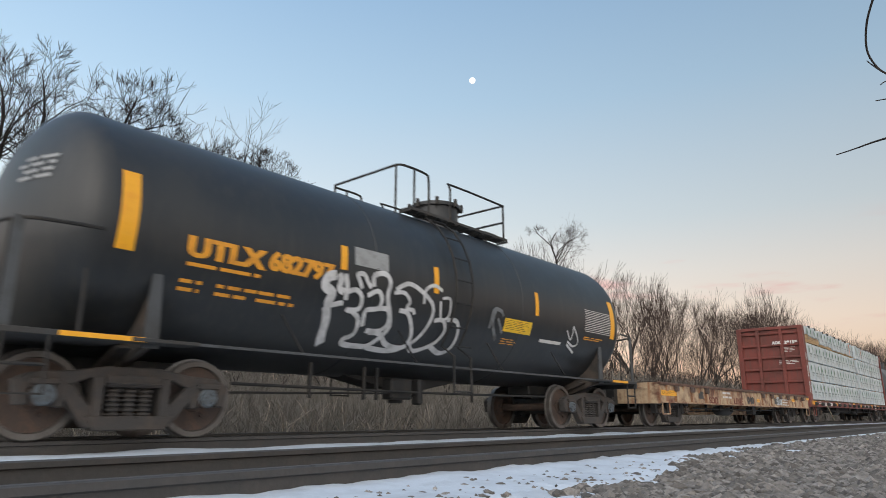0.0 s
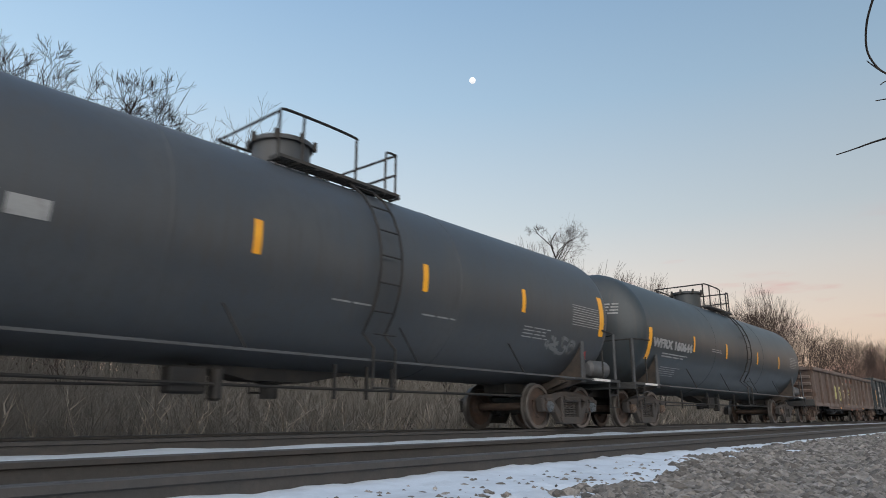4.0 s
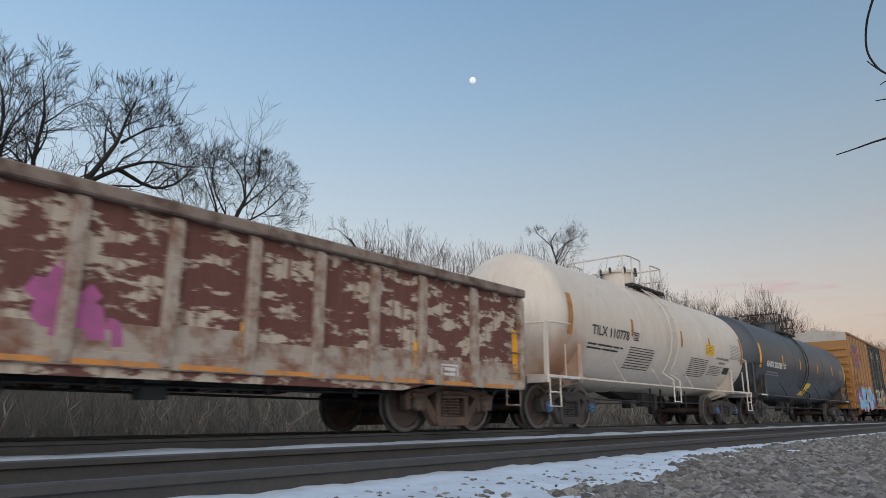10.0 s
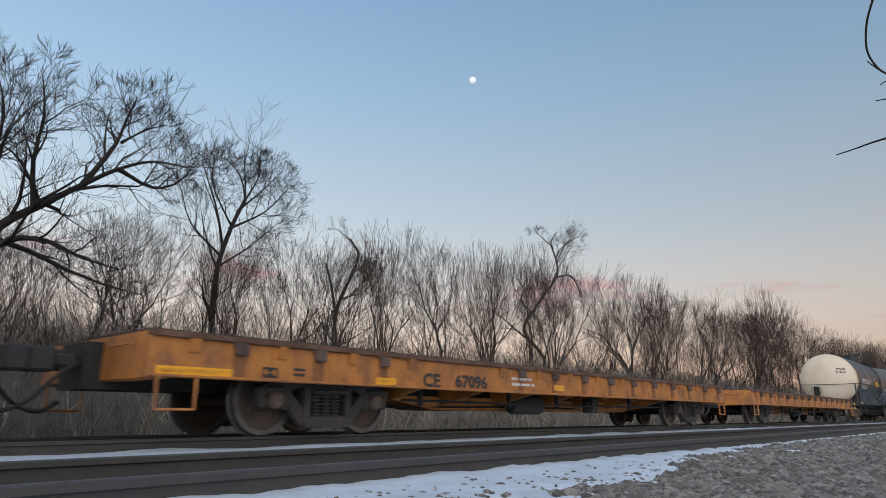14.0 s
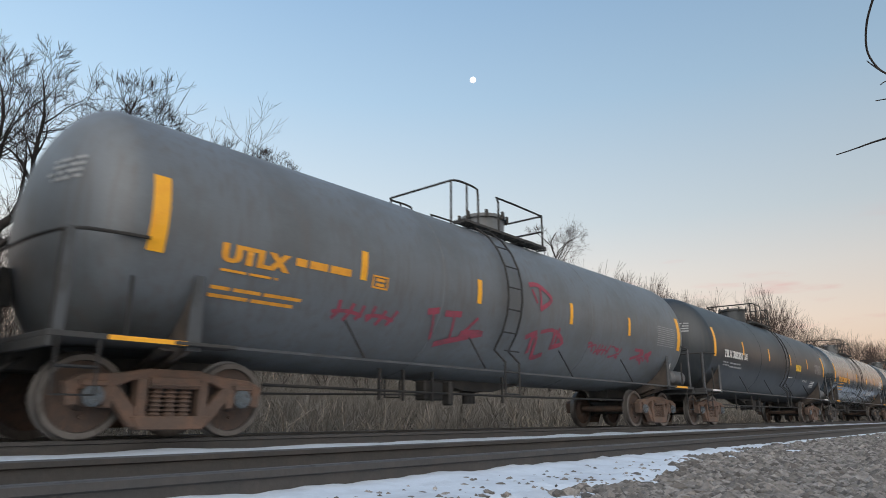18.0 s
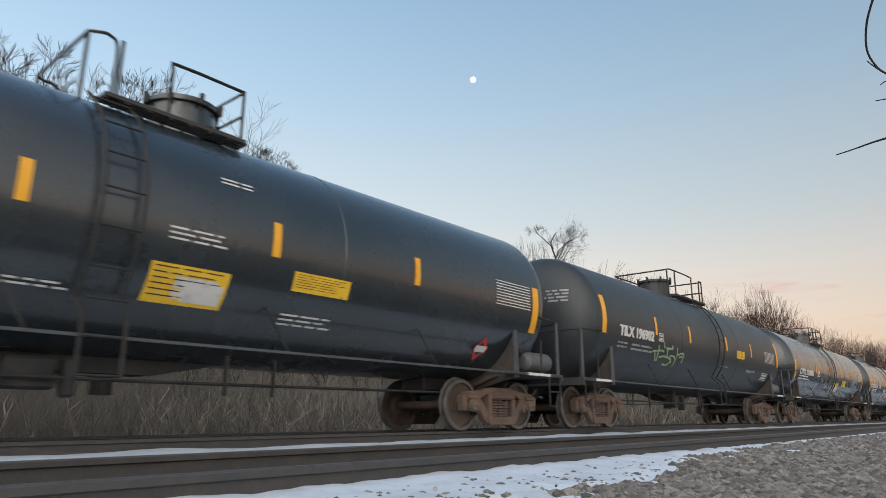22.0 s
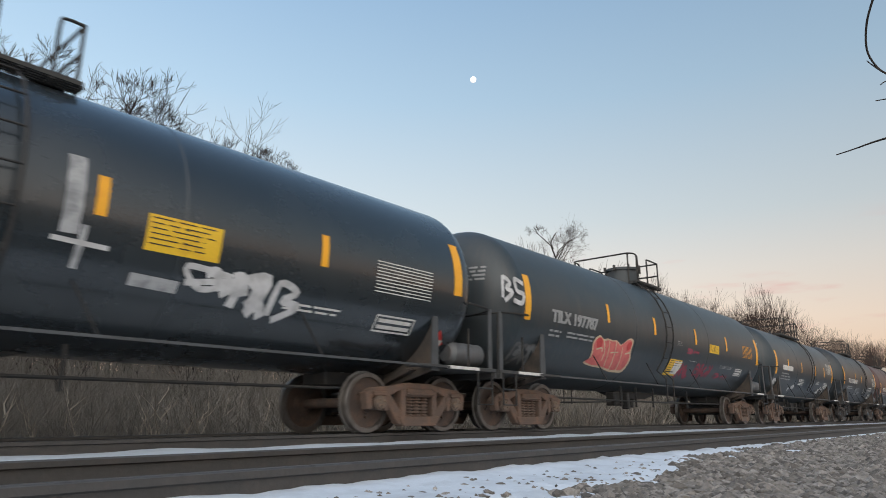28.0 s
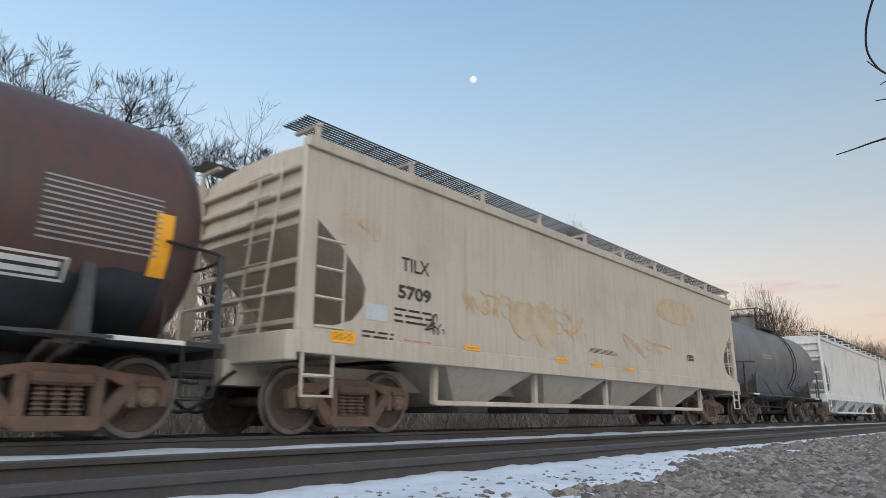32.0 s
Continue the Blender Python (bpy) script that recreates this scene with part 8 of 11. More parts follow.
filled(car, sk, ((-0.43, 1.66), (-0.08, 1.66), (-0.16, 1.06), (-0.32, 1.27)), 'spray_black', 0.014, True)
filled(car, sk, ((-0.10, 1.51), (0.86, 1.56), (0.78, 0.81), (0.01, 0.71), (0.48, 1.10), (0.01, 1.15), (0.36, 1.36)), 'spray_black', 0.012, True)
filled(car, sk, ((4.11, 1.42), (4.08, 1.14), (3.95, 0.91), (3.75, 0.78), (3.54, 0.77), (3.34, 0.87), (3.19, 1.06), (3.12, 1.31), (3.14, 1.57), (3.24, 1.79), (3.42, 1.94), (3.65, 1.98), (3.87, 1.89), (4.03, 1.69)), 'spray_moss', 0.008)
stroke(car, sk, ((4.12, 1.45), (4.09, 1.16), (3.95, 0.94), (3.75, 0.80), (3.53, 0.79), (3.33, 0.89), (3.18, 1.08), (3.11, 1.33), (3.12, 1.59), (3.23, 1.82), (3.42, 1.97), (3.65, 2.01), (3.87, 1.92), (4.04, 1.72)), 0.06, 'spray_dusk', 0.012, True)
filled(car, sk, ((3.81, 1.52), (3.80, 1.34), (3.72, 1.20), (3.61, 1.14), (3.49, 1.17), (3.40, 1.29), (3.35, 1.47), (3.36, 1.65), (3.43, 1.79), (3.54, 1.86), (3.66, 1.83), (3.76, 1.71)), 'spray_dusk', 0.014)
stroke(car, sk, ((2.97, 1.37), (2.95, 1.13), (2.84, 0.94), (2.68, 0.83), (2.50, 0.81), (2.33, 0.90), (2.20, 1.06), (2.13, 1.27), (2.15, 1.48), (2.23, 1.68), (2.38, 1.80), (2.56, 1.84), (2.75, 1.76), (2.90, 1.59)), 0.12, 'spray_dusk', 0.012, True)
filled(car, sk, ((2.73, 1.29), (2.72, 1.14), (2.66, 1.02), (2.57, 0.97), (2.47, 1.01), (2.39, 1.10), (2.35, 1.24), (2.36, 1.39), (2.41, 1.51), (2.50, 1.56), (2.60, 1.53), (2.69, 1.43)), 'spray_dusk', 0.01)
filled(car, sk, ((4.60, 1.50), (4.56, 1.29), (4.44, 1.12), (4.26, 1.06), (4.08, 1.10), (3.95, 1.23), (3.89, 1.42), (3.91, 1.62), (4.03, 1.79), (4.20, 1.87), (4.38, 1.84), (4.53, 1.71)), 'spray_moss', 0.011)
filled(car, sk, ((2.97, 1.01), (3.71, 1.10), (3.74, 0.72), (3.00, 0.73)), 'spray_haze', 0.016, True)
stroke(car, sk, ((1.76, 1.36), (1.85, 1.65), (2.00, 1.82)), 0.12, 'spray_dusk', 0.014)
stroke(car, sk, ((1.77, 1.27), (1.86, 0.96), (2.09, 0.80)), 0.1, 'spray_dusk', 0.014)
stroke(car, sk, ((4.48, 1.37), (4.23, 1.05), (4.45, 0.84)), 0.1, 'spray_dusk', 0.014)
stroke(car, sk, ((1.54, 1.37), (1.62, 1.25), (1.60, 1.09)), 0.16, 'spray_magenta', 0.016)
lettering(car, 'W', sk, -3.82, -3.22, 1.85, 0.47, 'letter_rust', heavy=0.02)
lettering(car, 'I', sk, -2.67, -2.53, 1.85, 0.47, 'letter_rust', heavy=0.02)
lettering(car, 'S', sk, -1.80, -1.38, 1.85, 0.47, 'letter_rust', heavy=0.02)
lettering(car, 'C', sk, -0.76, -0.34, 1.85, 0.47, 'letter_rust', heavy=0.02)
lettering(car, 'O', sk, 0.20, 0.66, 1.85, 0.47, 'letter_rust', heavy=0.02)
lettering(car, 'N', sk, 1.13, 1.61, 1.85, 0.47, 'letter_rust', heavy=0.02)
lettering(car, 'S', sk, 2.22, 2.64, 1.85, 0.47, 'letter_rust', heavy=0.02)
lettering(car, 'I', sk, 3.34, 3.48, 1.85, 0.47, 'letter_rust', heavy=0.02)
lettering(car, 'N', sk, 4.21, 4.69, 1.85, 0.47, 'letter_rust', heavy=0.02)
for k in range(13):
    panel(car, flat_skin(1.613), a + 0.2 + (b - a - 0.4) * k / 13 + 0.1, a + 0.2 + (b - a - 0.4) * (k + 1) / 13 - 0.1, 0.735, 0.79, "stripe_faded")
car, sk, hw, a, b = gondola("peeling beige gondola car, dark rust showing through paint", 144.59, 159.16, 2.16, 2.16, "gon_peel", "gon_post", "gon_rail", posts=15, z1=2.43)
for k in range(14):
    panel(car, flat_skin(1.613), a + 0.2 + (b - a - 0.4) * k / 14 + 0.1, a + 0.2 + (b - a - 0.4) * (k + 1) / 14 - 0.1, 0.735, 0.79, "stripe_faded")
    panel(car, sk, a + 0.16 + (b - a - 0.32) * k / 14, a + 0.16 + (b - a - 0.32) * (k + 1) / 14, 0.88, 1.12 + 0.05 * (k % 3), "gon_post")
stripe(car, sk, -7.85, 0.85, 1.72, 0.2, stripe_key)
panel(car, sk, -6.09, -5.13, 1.33, 1.96, 'letter_white')
panel(car, sk, -4.95, -4.18, 1.33, 1.69, 'letter_white')
lettering(car, 'WC', sk, -5.86, -5.45, 1.75, 0.2, 'letter_black', heavy=0.0)
lettering(car, '54', sk, -5.85, -5.45, 1.43, 0.2, 'letter_black', heavy=0.01)
lettering(car, '275', sk, -4.92, -4.28, 1.44, 0.19, 'letter_black', heavy=0.01)
stripe(car, sk, -4.09, 0.92, 1.36, 0.12, stripe_key)
stripe(car, sk, -1.13, 0.9, 1.37, 0.12, stripe_key)
stripe(car, sk, 1.96, 0.92, 1.33, 0.12, stripe_key)
stripe(car, sk, 4.95, 0.95, 1.35, 0.12, stripe_key)
stripe(car, sk, 7.6, 0.9, 1.78, 0.2, stripe_key)
inspection_box(car, sk, 5.53, 5.95, 0.83, 1.06, 'letter_white')
tag_spray(car, sk, -0.3, 0.43, 1.06, 1.79, 71, 'spray_magenta', 2, 0.12)
small_print(car, sk, 0.32, 0.55, 0.73, 0.8, 2, 'letter_grey')
tag_spray(car, sk, -2.01, -0.65, 1.37, 1.74, 72, 'spray_cream', 2, 0.04)
panel(car, sk, -5.62, -5.32, 1.13, 1.26, 'letter_black')
car, sk, hw, a, b = box_car("tall yellow-orange box car with dark doors and blue graffiti", 193.55, 208.74, 3.23, 5.24)
lettering(car, 'TB', sk, -8.42, -7.9, 2.33, 0.26, 'letter_black', heavy=0.008)
lettering(car, 'OX', sk, -7.66, -7.07, 2.37, 0.24, 'letter_black', heavy=0.008)
lettering(car, '66', sk, -8.4, -7.88, 1.9, 0.26, 'letter_black', heavy=0.008)
lettering(car, '36', sk, -7.63, -7.11, 1.94, 0.24, 'letter_black', heavy=0.008)
lettering(car, '51', sk, -6.68, -6.27, 1.94, 0.23, 'letter_black', heavy=0.008)
lettering(car, 'next', sk, -8.54, -7.97, 3.76, 0.1, 'letter_black', heavy=0.008)
lettering(car, 'load', sk, -8.53, -8.0, 3.57, 0.12, 'letter_black', heavy=0.008)
lettering(car, 'any', sk, -5.87, -5.35, 3.7, 0.16, 'letter_black', heavy=0.008)
lettering(car, 'road', sk, -5.88, -5.28, 3.51, 0.15, 'letter_black', heavy=0.008)
lettering(car, 'Railcar', sk, 3.15, 4.43, 3.16, 0.23, 'letter_black', heavy=0.02)
lettering(car, 'Pooling', sk, 4.72, 5.96, 3.14, 0.26, 'letter_black', heavy=0.02)
lettering(car, 'Experts', sk, 6.27, 7.57, 3.16, 0.25, 'letter_black', heavy=0.02)
panel(car, sk, -8.06, -7.7, 0.85, 0.99, 'panel_yellow')
panel(car, sk, 7.49, 7.85, 0.87, 1.02, 'panel_yellow')
small_print(car, sk, -1.97, -0.93, 3.88, 4.13, 4, 'letter_white')
small_print(car, sk, 0.36, 1.43, 3.89, 4.1, 4, 'letter_white')
small_print(car, sk, -0.19, 0.11, 2.82, 3.06, 3, 'letter_white')
small_print(car, sk, -2.54, -2.1, 1.81, 2.07, 3, 'letter_white')
small_print(car, sk, 1.08, 1.73, 2.55, 2.76, 3, 'letter_white')
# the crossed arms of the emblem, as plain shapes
for key, pts in (("sign_blue", ((-7.75, 4.25), (-7.0, 3.95), (-6.86, 3.72), (-7.0, 3.45), (-7.7, 3.02))), ("sign_blue", ((-6.3, 4.3), (-6.86, 4.0))), ("sign_blue", ((-6.88, 3.45), (-6.35, 3.02))), ("sign_red", ((-7.76, 4.02), (-7.2, 3.72), (-7.74, 3.3))), ("sign_red", ((-6.22, 4.08), (-6.72, 3.8))), ("sign_red", ((-6.72, 3.62), (-6.22, 3.25)))):
    bm = bmesh.new()
    ribbon(bm, sk, pts, 0.17, 0.036)
    part("emblem_arm", bm, key, car)
for u0, u1, z0, z1 in ((4.45, 5.45, 3.92, 4.04), (4.63, 4.77, 3.55, 3.9), (5.13, 5.27, 3.55, 3.9)):
    panel(car, sk, u0, u1, z0, z1, "sign_red")
for pts in (((5.51, 4.0), (6.11, 3.56)), ((6.11, 4.0), (5.51, 3.56))):
    bm = bmesh.new()
    ribbon(bm, sk, pts, 0.14, 0.036)
    part("emblem_arm", bm, "sign_red", car)


def piece(strokes, cloud_line, seed, fill="spray_blue", edge="spray_white", line="spray_crimson", cloud="spray_purple", lift=0.036, w=0.3):
    """A large sprayed piece: a cloud behind, thick letter strokes with a light edge and a dark outline."""
    rng = random.Random(seed)
    if cloud:
        bm = bmesh.new()
        k = 0
        for (ua, za), (ub, zb) in zip(cloud_line, cloud_line[1:]):
            for q in range(max(1, int(abs(ub - ua) / 0.22))):
                f = q / max(1, int(abs(ub - ua) / 0.22))
                u, z = ua + (ub - ua) * f, za + (zb - za) * f
                blob(bm, sk, loop_points(rng, u, (z + 0.8) / 2, 0.42, z - 0.74, 8, 0.1), lift - 0.004 + 0.0005 * (k % 4))
                if rng.random() < 0.45:
                    blob(bm, sk, loop_points(rng, u, z + rng.uniform(0.04, 0.14), 0.17, 0.15, 8, 0.05), lift - 0.0015)
                k += 1
        part("graffiti_cloud", bm, cloud, car)
    for name, key, grow, dz, up in (("graffiti_outline", line, 0.19, 0.0, 0.0), ("graffiti_highlight", edge, 0.05, -0.02, 0.002), ("graffiti_fill", fill, -0.02, 0.015, 0.004)):
        for k, (pts, sw, closed) in enumerate(strokes):
            bm = bmesh.new()
            q = smooth_line([(u, z + dz) for u, z in pts], closed, 5)
            if not closed:          # square ends run on by half the added width
                (ax, az), (bx, bz) = q[1], q[0]
                d = math.hypot(bx - ax, bz - az) or 1
                q = [(bx + (bx - ax) / d * grow / 2, bz + (bz - az) / d * grow / 2)] + q
                (ax, az), (bx, bz) = q[-2], q[-1]
                d = math.hypot(bx - ax, bz - az) or 1
                q = q + [(bx + (bx - ax) / d * grow / 2, bz + (bz - az) / d * grow / 2)]
            ribbon(bm, sk, q, w * sw + grow, lift + up + 0.0003 * (k % 5), closed)
            part(name, bm, key, car)
    us = [p[0] for pts, _, _ in strokes for p in pts]
    for _ in range(14 if cloud else 10):
        u, z = rng.uniform(min(us), max(us)), rng.uniform(0.85, 1.6)
        bm = bmesh.new()
        ribbon(bm, sk, smooth_line([(u, z), (u + rng.uniform(-0.15, 0.15), z - 0.12), (u + rng.uniform(-0.25, 0.25), z - rng.uniform(0.15, 0.4))]), rng.uniform(0.05, 0.12), lift + 0.007)
        part("graffiti_stroke", bm, line, car)


filled(car, sk, ((-8.40, 1.09), (-8.42, 1.49), (-8.22, 1.59), (-8.02, 1.52), (-8.09, 1.70), (-7.89, 1.78), (-7.66, 1.76), (-7.53, 1.86), (-7.46, 1.67), (-7.11, 1.72), (-6.82, 1.84), (-6.70, 1.04), (-7.26, 0.67), (-7.89, 0.71), (-8.09, 0.76)), 'spray_purple', 0.036, True)
filled(car, sk, ((-3.57, 1.67), (-3.25, 1.81), (-3.04, 1.69), (-2.75, 1.62), (-2.77, 0.82), (-3.58, 0.79)), 'spray_purple', 0.036, True)
filled(car, sk, ((-6.54, 0.57), (-6.26, 0.79), (-5.98, 0.59)), 'spray_purple', 0.036, True)
filled(car, sk, ((-7.43, 1.82), (-7.45, 1.76), (-7.50, 1.72), (-7.56, 1.72), (-7.60, 1.76), (-7.61, 1.83), (-7.57, 1.88), (-7.52, 1.90), (-7.46, 1.88)), 'spray_purple', 0.036)
filled(car, sk, ((-8.54, 1.20), (-8.55, 1.16), (-8.58, 1.13), (-8.62, 1.13), (-8.65, 1.17), (-8.66, 1.21), (-8.64, 1.25), (-8.60, 1.26), (-8.56, 1.24)), 'spray_purple', 0.036)
filled(car, sk, ((-5.70, 2.02), (-5.72, 1.97), (-5.77, 1.93), (-5.84, 1.93), (-5.88, 1.97), (-5.88, 2.02), (-5.84, 2.07), (-5.78, 2.09), (-5.73, 2.07)), 'spray_purple', 0.036)
filled(car, sk, ((-5.34, 2.03), (-5.37, 1.94), (-5.46, 1.88), (-5.55, 1.89), (-5.61, 1.94), (-5.62, 2.03), (-5.56, 2.11), (-5.47, 2.14), (-5.38, 2.11)), 'spray_purple', 0.036)
filled(car, sk, ((-4.65, 2.13), (-4.67, 2.07), (-4.73, 2.03), (-4.80, 2.04), (-4.84, 2.07), (-4.84, 2.13), (-4.80, 2.18), (-4.74, 2.20), (-4.68, 2.18)), 'spray_purple', 0.036)
filled(car, sk, ((-3.36, 1.97), (-3.39, 1.91), (-3.45, 1.88), (-3.52, 1.88), (-3.57, 1.92), (-3.57, 1.97), (-3.52, 2.02), (-3.45, 2.04), (-3.39, 2.02)), 'spray_purple', 0.036)
filled(car, sk, ((-2.77, 1.84), (-2.79, 1.79), (-2.85, 1.77), (-2.91, 1.77), (-2.95, 1.80), (-2.95, 1.84), (-2.91, 1.88), (-2.85, 1.90), (-2.79, 1.88)), 'spray_purple', 0.036)
filled(car, sk, ((-8.18, 1.57), (-8.19, 1.52), (-8.22, 1.49), (-8.27, 1.49), (-8.30, 1.52), (-8.31, 1.58), (-8.28, 1.62), (-8.24, 1.64), (-8.20, 1.62)), 'spray_purple', 0.036)
filled(car, sk, ((-4.22, 2.03), (-4.25, 1.97), (-4.30, 1.94), (-4.36, 1.94), (-4.41, 1.98), (-4.41, 2.03), (-4.37, 2.08), (-4.30, 2.09), (-4.25, 2.07)), 'spray_purple', 0.036)
letter_shape(car, sk, ((-7.96, 1.39), (-7.77, 1.55), (-7.63, 1.48), (-7.74, 1.30), (-7.31, 1.33), (-7.28, 1.12), (-6.95, 1.20), (-6.75, 1.07), (-6.76, 1.88), (-6.46, 1.91), (-6.34, 1.07), (-6.36, 0.81), (-6.54, 0.64), (-6.73, 0.69), (-6.87, 0.83), (-7.05, 0.86), (-7.26, 0.72), (-7.74, 0.73), (-7.72, 1.02), (-7.76, 1.25), (-7.89, 1.27)), 0.038)
letter_shape(car, sk, ((-6.38, 1.87), (-6.09, 1.99), (-5.86, 1.84), (-5.54, 1.82), (-5.58, 1.63), (-6.03, 1.56), (-5.89, 1.35), (-6.08, 1.22), (-6.26, 1.13), (-5.59, 1.18), (-5.43, 1.02), (-5.40, 0.63), (-5.80, 0.66), (-6.18, 0.86), (-6.30, 1.07)), 0.0395)
letter_shape(car, sk, ((-5.36, 1.88), (-4.99, 1.92), (-4.94, 1.53), (-5.10, 1.40), (-4.67, 1.44), (-4.68, 1.78), (-4.44, 1.93), (-4.36, 1.40), (-4.38, 0.77), (-4.57, 0.75), (-4.67, 1.16), (-5.09, 1.16), (-5.16, 0.73), (-5.38, 0.75), (-5.38, 1.31)), 0.041)
letter_shape(car, sk, ((-4.36, 1.78), (-4.08, 1.98), (-3.73, 1.96), (-3.52, 1.61), (-3.50, 1.08), (-3.61, 0.81), (-4.16, 0.76), (-4.35, 1.22)), 0.0425)
letter_shape(car, sk, ((-3.34, 1.55), (-3.04, 1.65), (-2.84, 1.47), (-2.93, 1.22), (-3.15, 1.20)), 0.0425)
filled(car, sk, ((-3.94, 1.36), (-3.96, 1.23), (-4.01, 1.14), (-4.08, 1.14), (-4.13, 1.21), (-4.15, 1.35), (-4.13, 1.48), (-4.08, 1.57), (-4.01, 1.58), (-3.96, 1.50)), 'spray_crimson', 0.05)
filled(car, sk, ((-7.16, 1.21), (-6.96, 1.28), (-6.79, 1.45), (-6.75, 1.08), (-6.95, 1.19)), 'spray_crimson', 0.05, True)
filled(car, sk, ((-6.02, 1.08), (-5.68, 1.20), (-5.59, 0.93)), 'spray_crimson', 0.05, True)
filled(car, sk, ((-6.39, 1.31), (-6.11, 1.33), (-6.25, 1.23)), 'spray_crimson', 0.05, True)
filled(car, sk, ((-7.15, 0.77), (-6.90, 0.86), (-6.72, 0.70), (-6.98, 0.70)), 'spray_crimson', 0.05, True)
filled(car, sk, ((-5.62, 1.64), (-5.40, 1.75), (-5.37, 1.37), (-5.56, 1.47)), 'spray_crimson', 0.05, True)
filled(car, sk, ((-4.97, 1.17), (-4.71, 1.19), (-4.63, 0.76), (-4.83, 0.76)), 'spray_crimson', 0.05, True)
filled(car, sk, ((-6.42, 0.78), (-6.23, 0.86), (-5.80, 0.67), (-6.01, 0.60)), 'spray_crimson', 0.05, True)
stroke(car, sk, ((-7.32, 1.33), (-7.28, 1.12), (-6.95, 1.20)), 0.06, 'spray_white', 0.052)
stroke(car, sk, ((-6.88, 0.83), (-6.73, 0.68), (-6.54, 0.63), (-6.35, 0.78)), 0.07, 'spray_white', 0.052)
stroke(car, sk, ((-6.04, 1.09), (-5.83, 1.18), (-5.59, 1.18)), 0.05, 'spray_white', 0.052)
stroke(car, sk, ((-5.09, 1.16), (-4.67, 1.16)), 0.05, 'spray_white', 0.052)
stroke(car, sk, ((-3.37, 1.49), (-3.21, 1.23)), 0.05, 'spray_white', 0.052)
stroke(car, sk, ((-6.38, 1.90), (-6.12, 2.02), (-5.85, 1.87), (-5.48, 1.88), (-4.97, 1.95), (-4.44, 1.95), (-4.06, 2.04), (-3.68, 1.99)), 0.05, 'letter_orange', 0.054)
stroke(car, sk, ((-8.00, 1.31), (-7.98, 1.48), (-7.80, 1.59)), 0.06, 'letter_orange', 0.054)
panel(car, flat_skin(1.55 + 0.056), -5.0, -4.58, 1.45, 1.66, "spray_orange")
filled(car, sk, ((1.23, 0.65), (1.18, 1.16), (1.37, 1.41), (1.68, 1.65), (2.16, 1.82), (2.40, 2.08), (2.81, 2.20), (3.34, 2.11), (4.09, 2.17), (4.83, 2.08), (5.34, 2.11), (6.23, 1.98), (6.89, 1.68), (6.86, 0.92)), 'spray_purple', 0.036, True)
filled(car, sk, ((1.69, 1.60), (2.16, 1.77), (2.30, 1.65), (2.08, 1.19), (2.00, 0.61), (1.66, 0.60)), 'spray_crimson', 0.0375, True)
filled(car, sk, ((1.28, 0.65), (1.26, 1.12), (1.54, 1.29), (1.71, 0.67)), 'spray_magenta', 0.0372, True)
letter_shape(car, sk, ((2.44, 1.67), (2.83, 1.86), (3.05, 1.87), (2.87, 1.45), (3.16, 1.42), (3.10, 1.22), (2.80, 1.06), (3.31, 1.04), (3.63, 0.86), (3.64, 0.61), (2.50, 0.60), (1.97, 0.61), (1.98, 0.95), (2.14, 1.19), (2.33, 1.31)), 0.039)
letter_shape(car, sk, ((3.10, 1.86), (3.59, 1.82), (3.85, 1.55), (4.32, 1.57), (4.47, 1.03), (4.40, 0.63), (3.60, 0.61), (3.62, 1.06), (3.25, 1.18), (3.31, 1.41)), 0.0405)
letter_shape(car, sk, ((3.94, 1.88), (4.45, 1.87), (4.88, 1.84), (4.93, 1.25), (4.91, 0.62), (4.47, 0.62), (4.51, 1.40), (3.99, 1.57)), 0.042)
letter_shape(car, sk, ((4.95, 1.72), (6.16, 1.89), (6.08, 0.61), (4.96, 0.57)), 0.0435)
filled(car, sk, ((5.08, 1.22), (5.31, 1.48), (5.67, 1.54), (5.56, 1.03), (5.44, 1.35)), 'spray_crimson', 0.052, True)
filled(car, sk, ((2.80, 1.09), (3.16, 1.17), (3.30, 1.04), (3.24, 0.90), (2.88, 0.99)), 'spray_crimson', 0.052, True)
filled(car, sk, ((3.29, 1.49), (3.60, 1.49), (3.89, 1.41), (3.86, 1.17), (3.70, 1.15), (3.61, 1.35)), 'spray_crimson', 0.052, True)
filled(car, sk, ((6.18, 1.20), (6.44, 1.25), (6.61, 0.73), (6.17, 0.72)), 'spray_crimson', 0.045, True)
letter_shape(car, sk, ((6.09, 1.23), (6.87, 1.24), (6.86, 1.06), (6.15, 1.09)), 0.045)
stroke(car, sk, ((2.46, 1.69), (2.82, 1.87), (3.12, 1.90), (3.63, 1.84), (4.45, 1.89), (4.93, 1.83), (6.20, 1.94)), 0.05, 'letter_orange', 0.056)
stroke(car, sk, ((2.77, 1.03), (3.09, 0.99), (3.39, 1.02)), 0.07, 'spray_white', 0.054)
stroke(car, sk, ((3.66, 1.09), (3.86, 1.08)), 0.06, 'spray_white', 0.054)
stroke(car, sk, ((4.95, 1.06), (5.33, 1.07), (5.44, 0.97)), 0.05, 'spray_white', 0.054)
stroke(car, sk, ((3.59, 1.88), (4.27, 1.91)), 0.04, 'spray_white', 0.054)

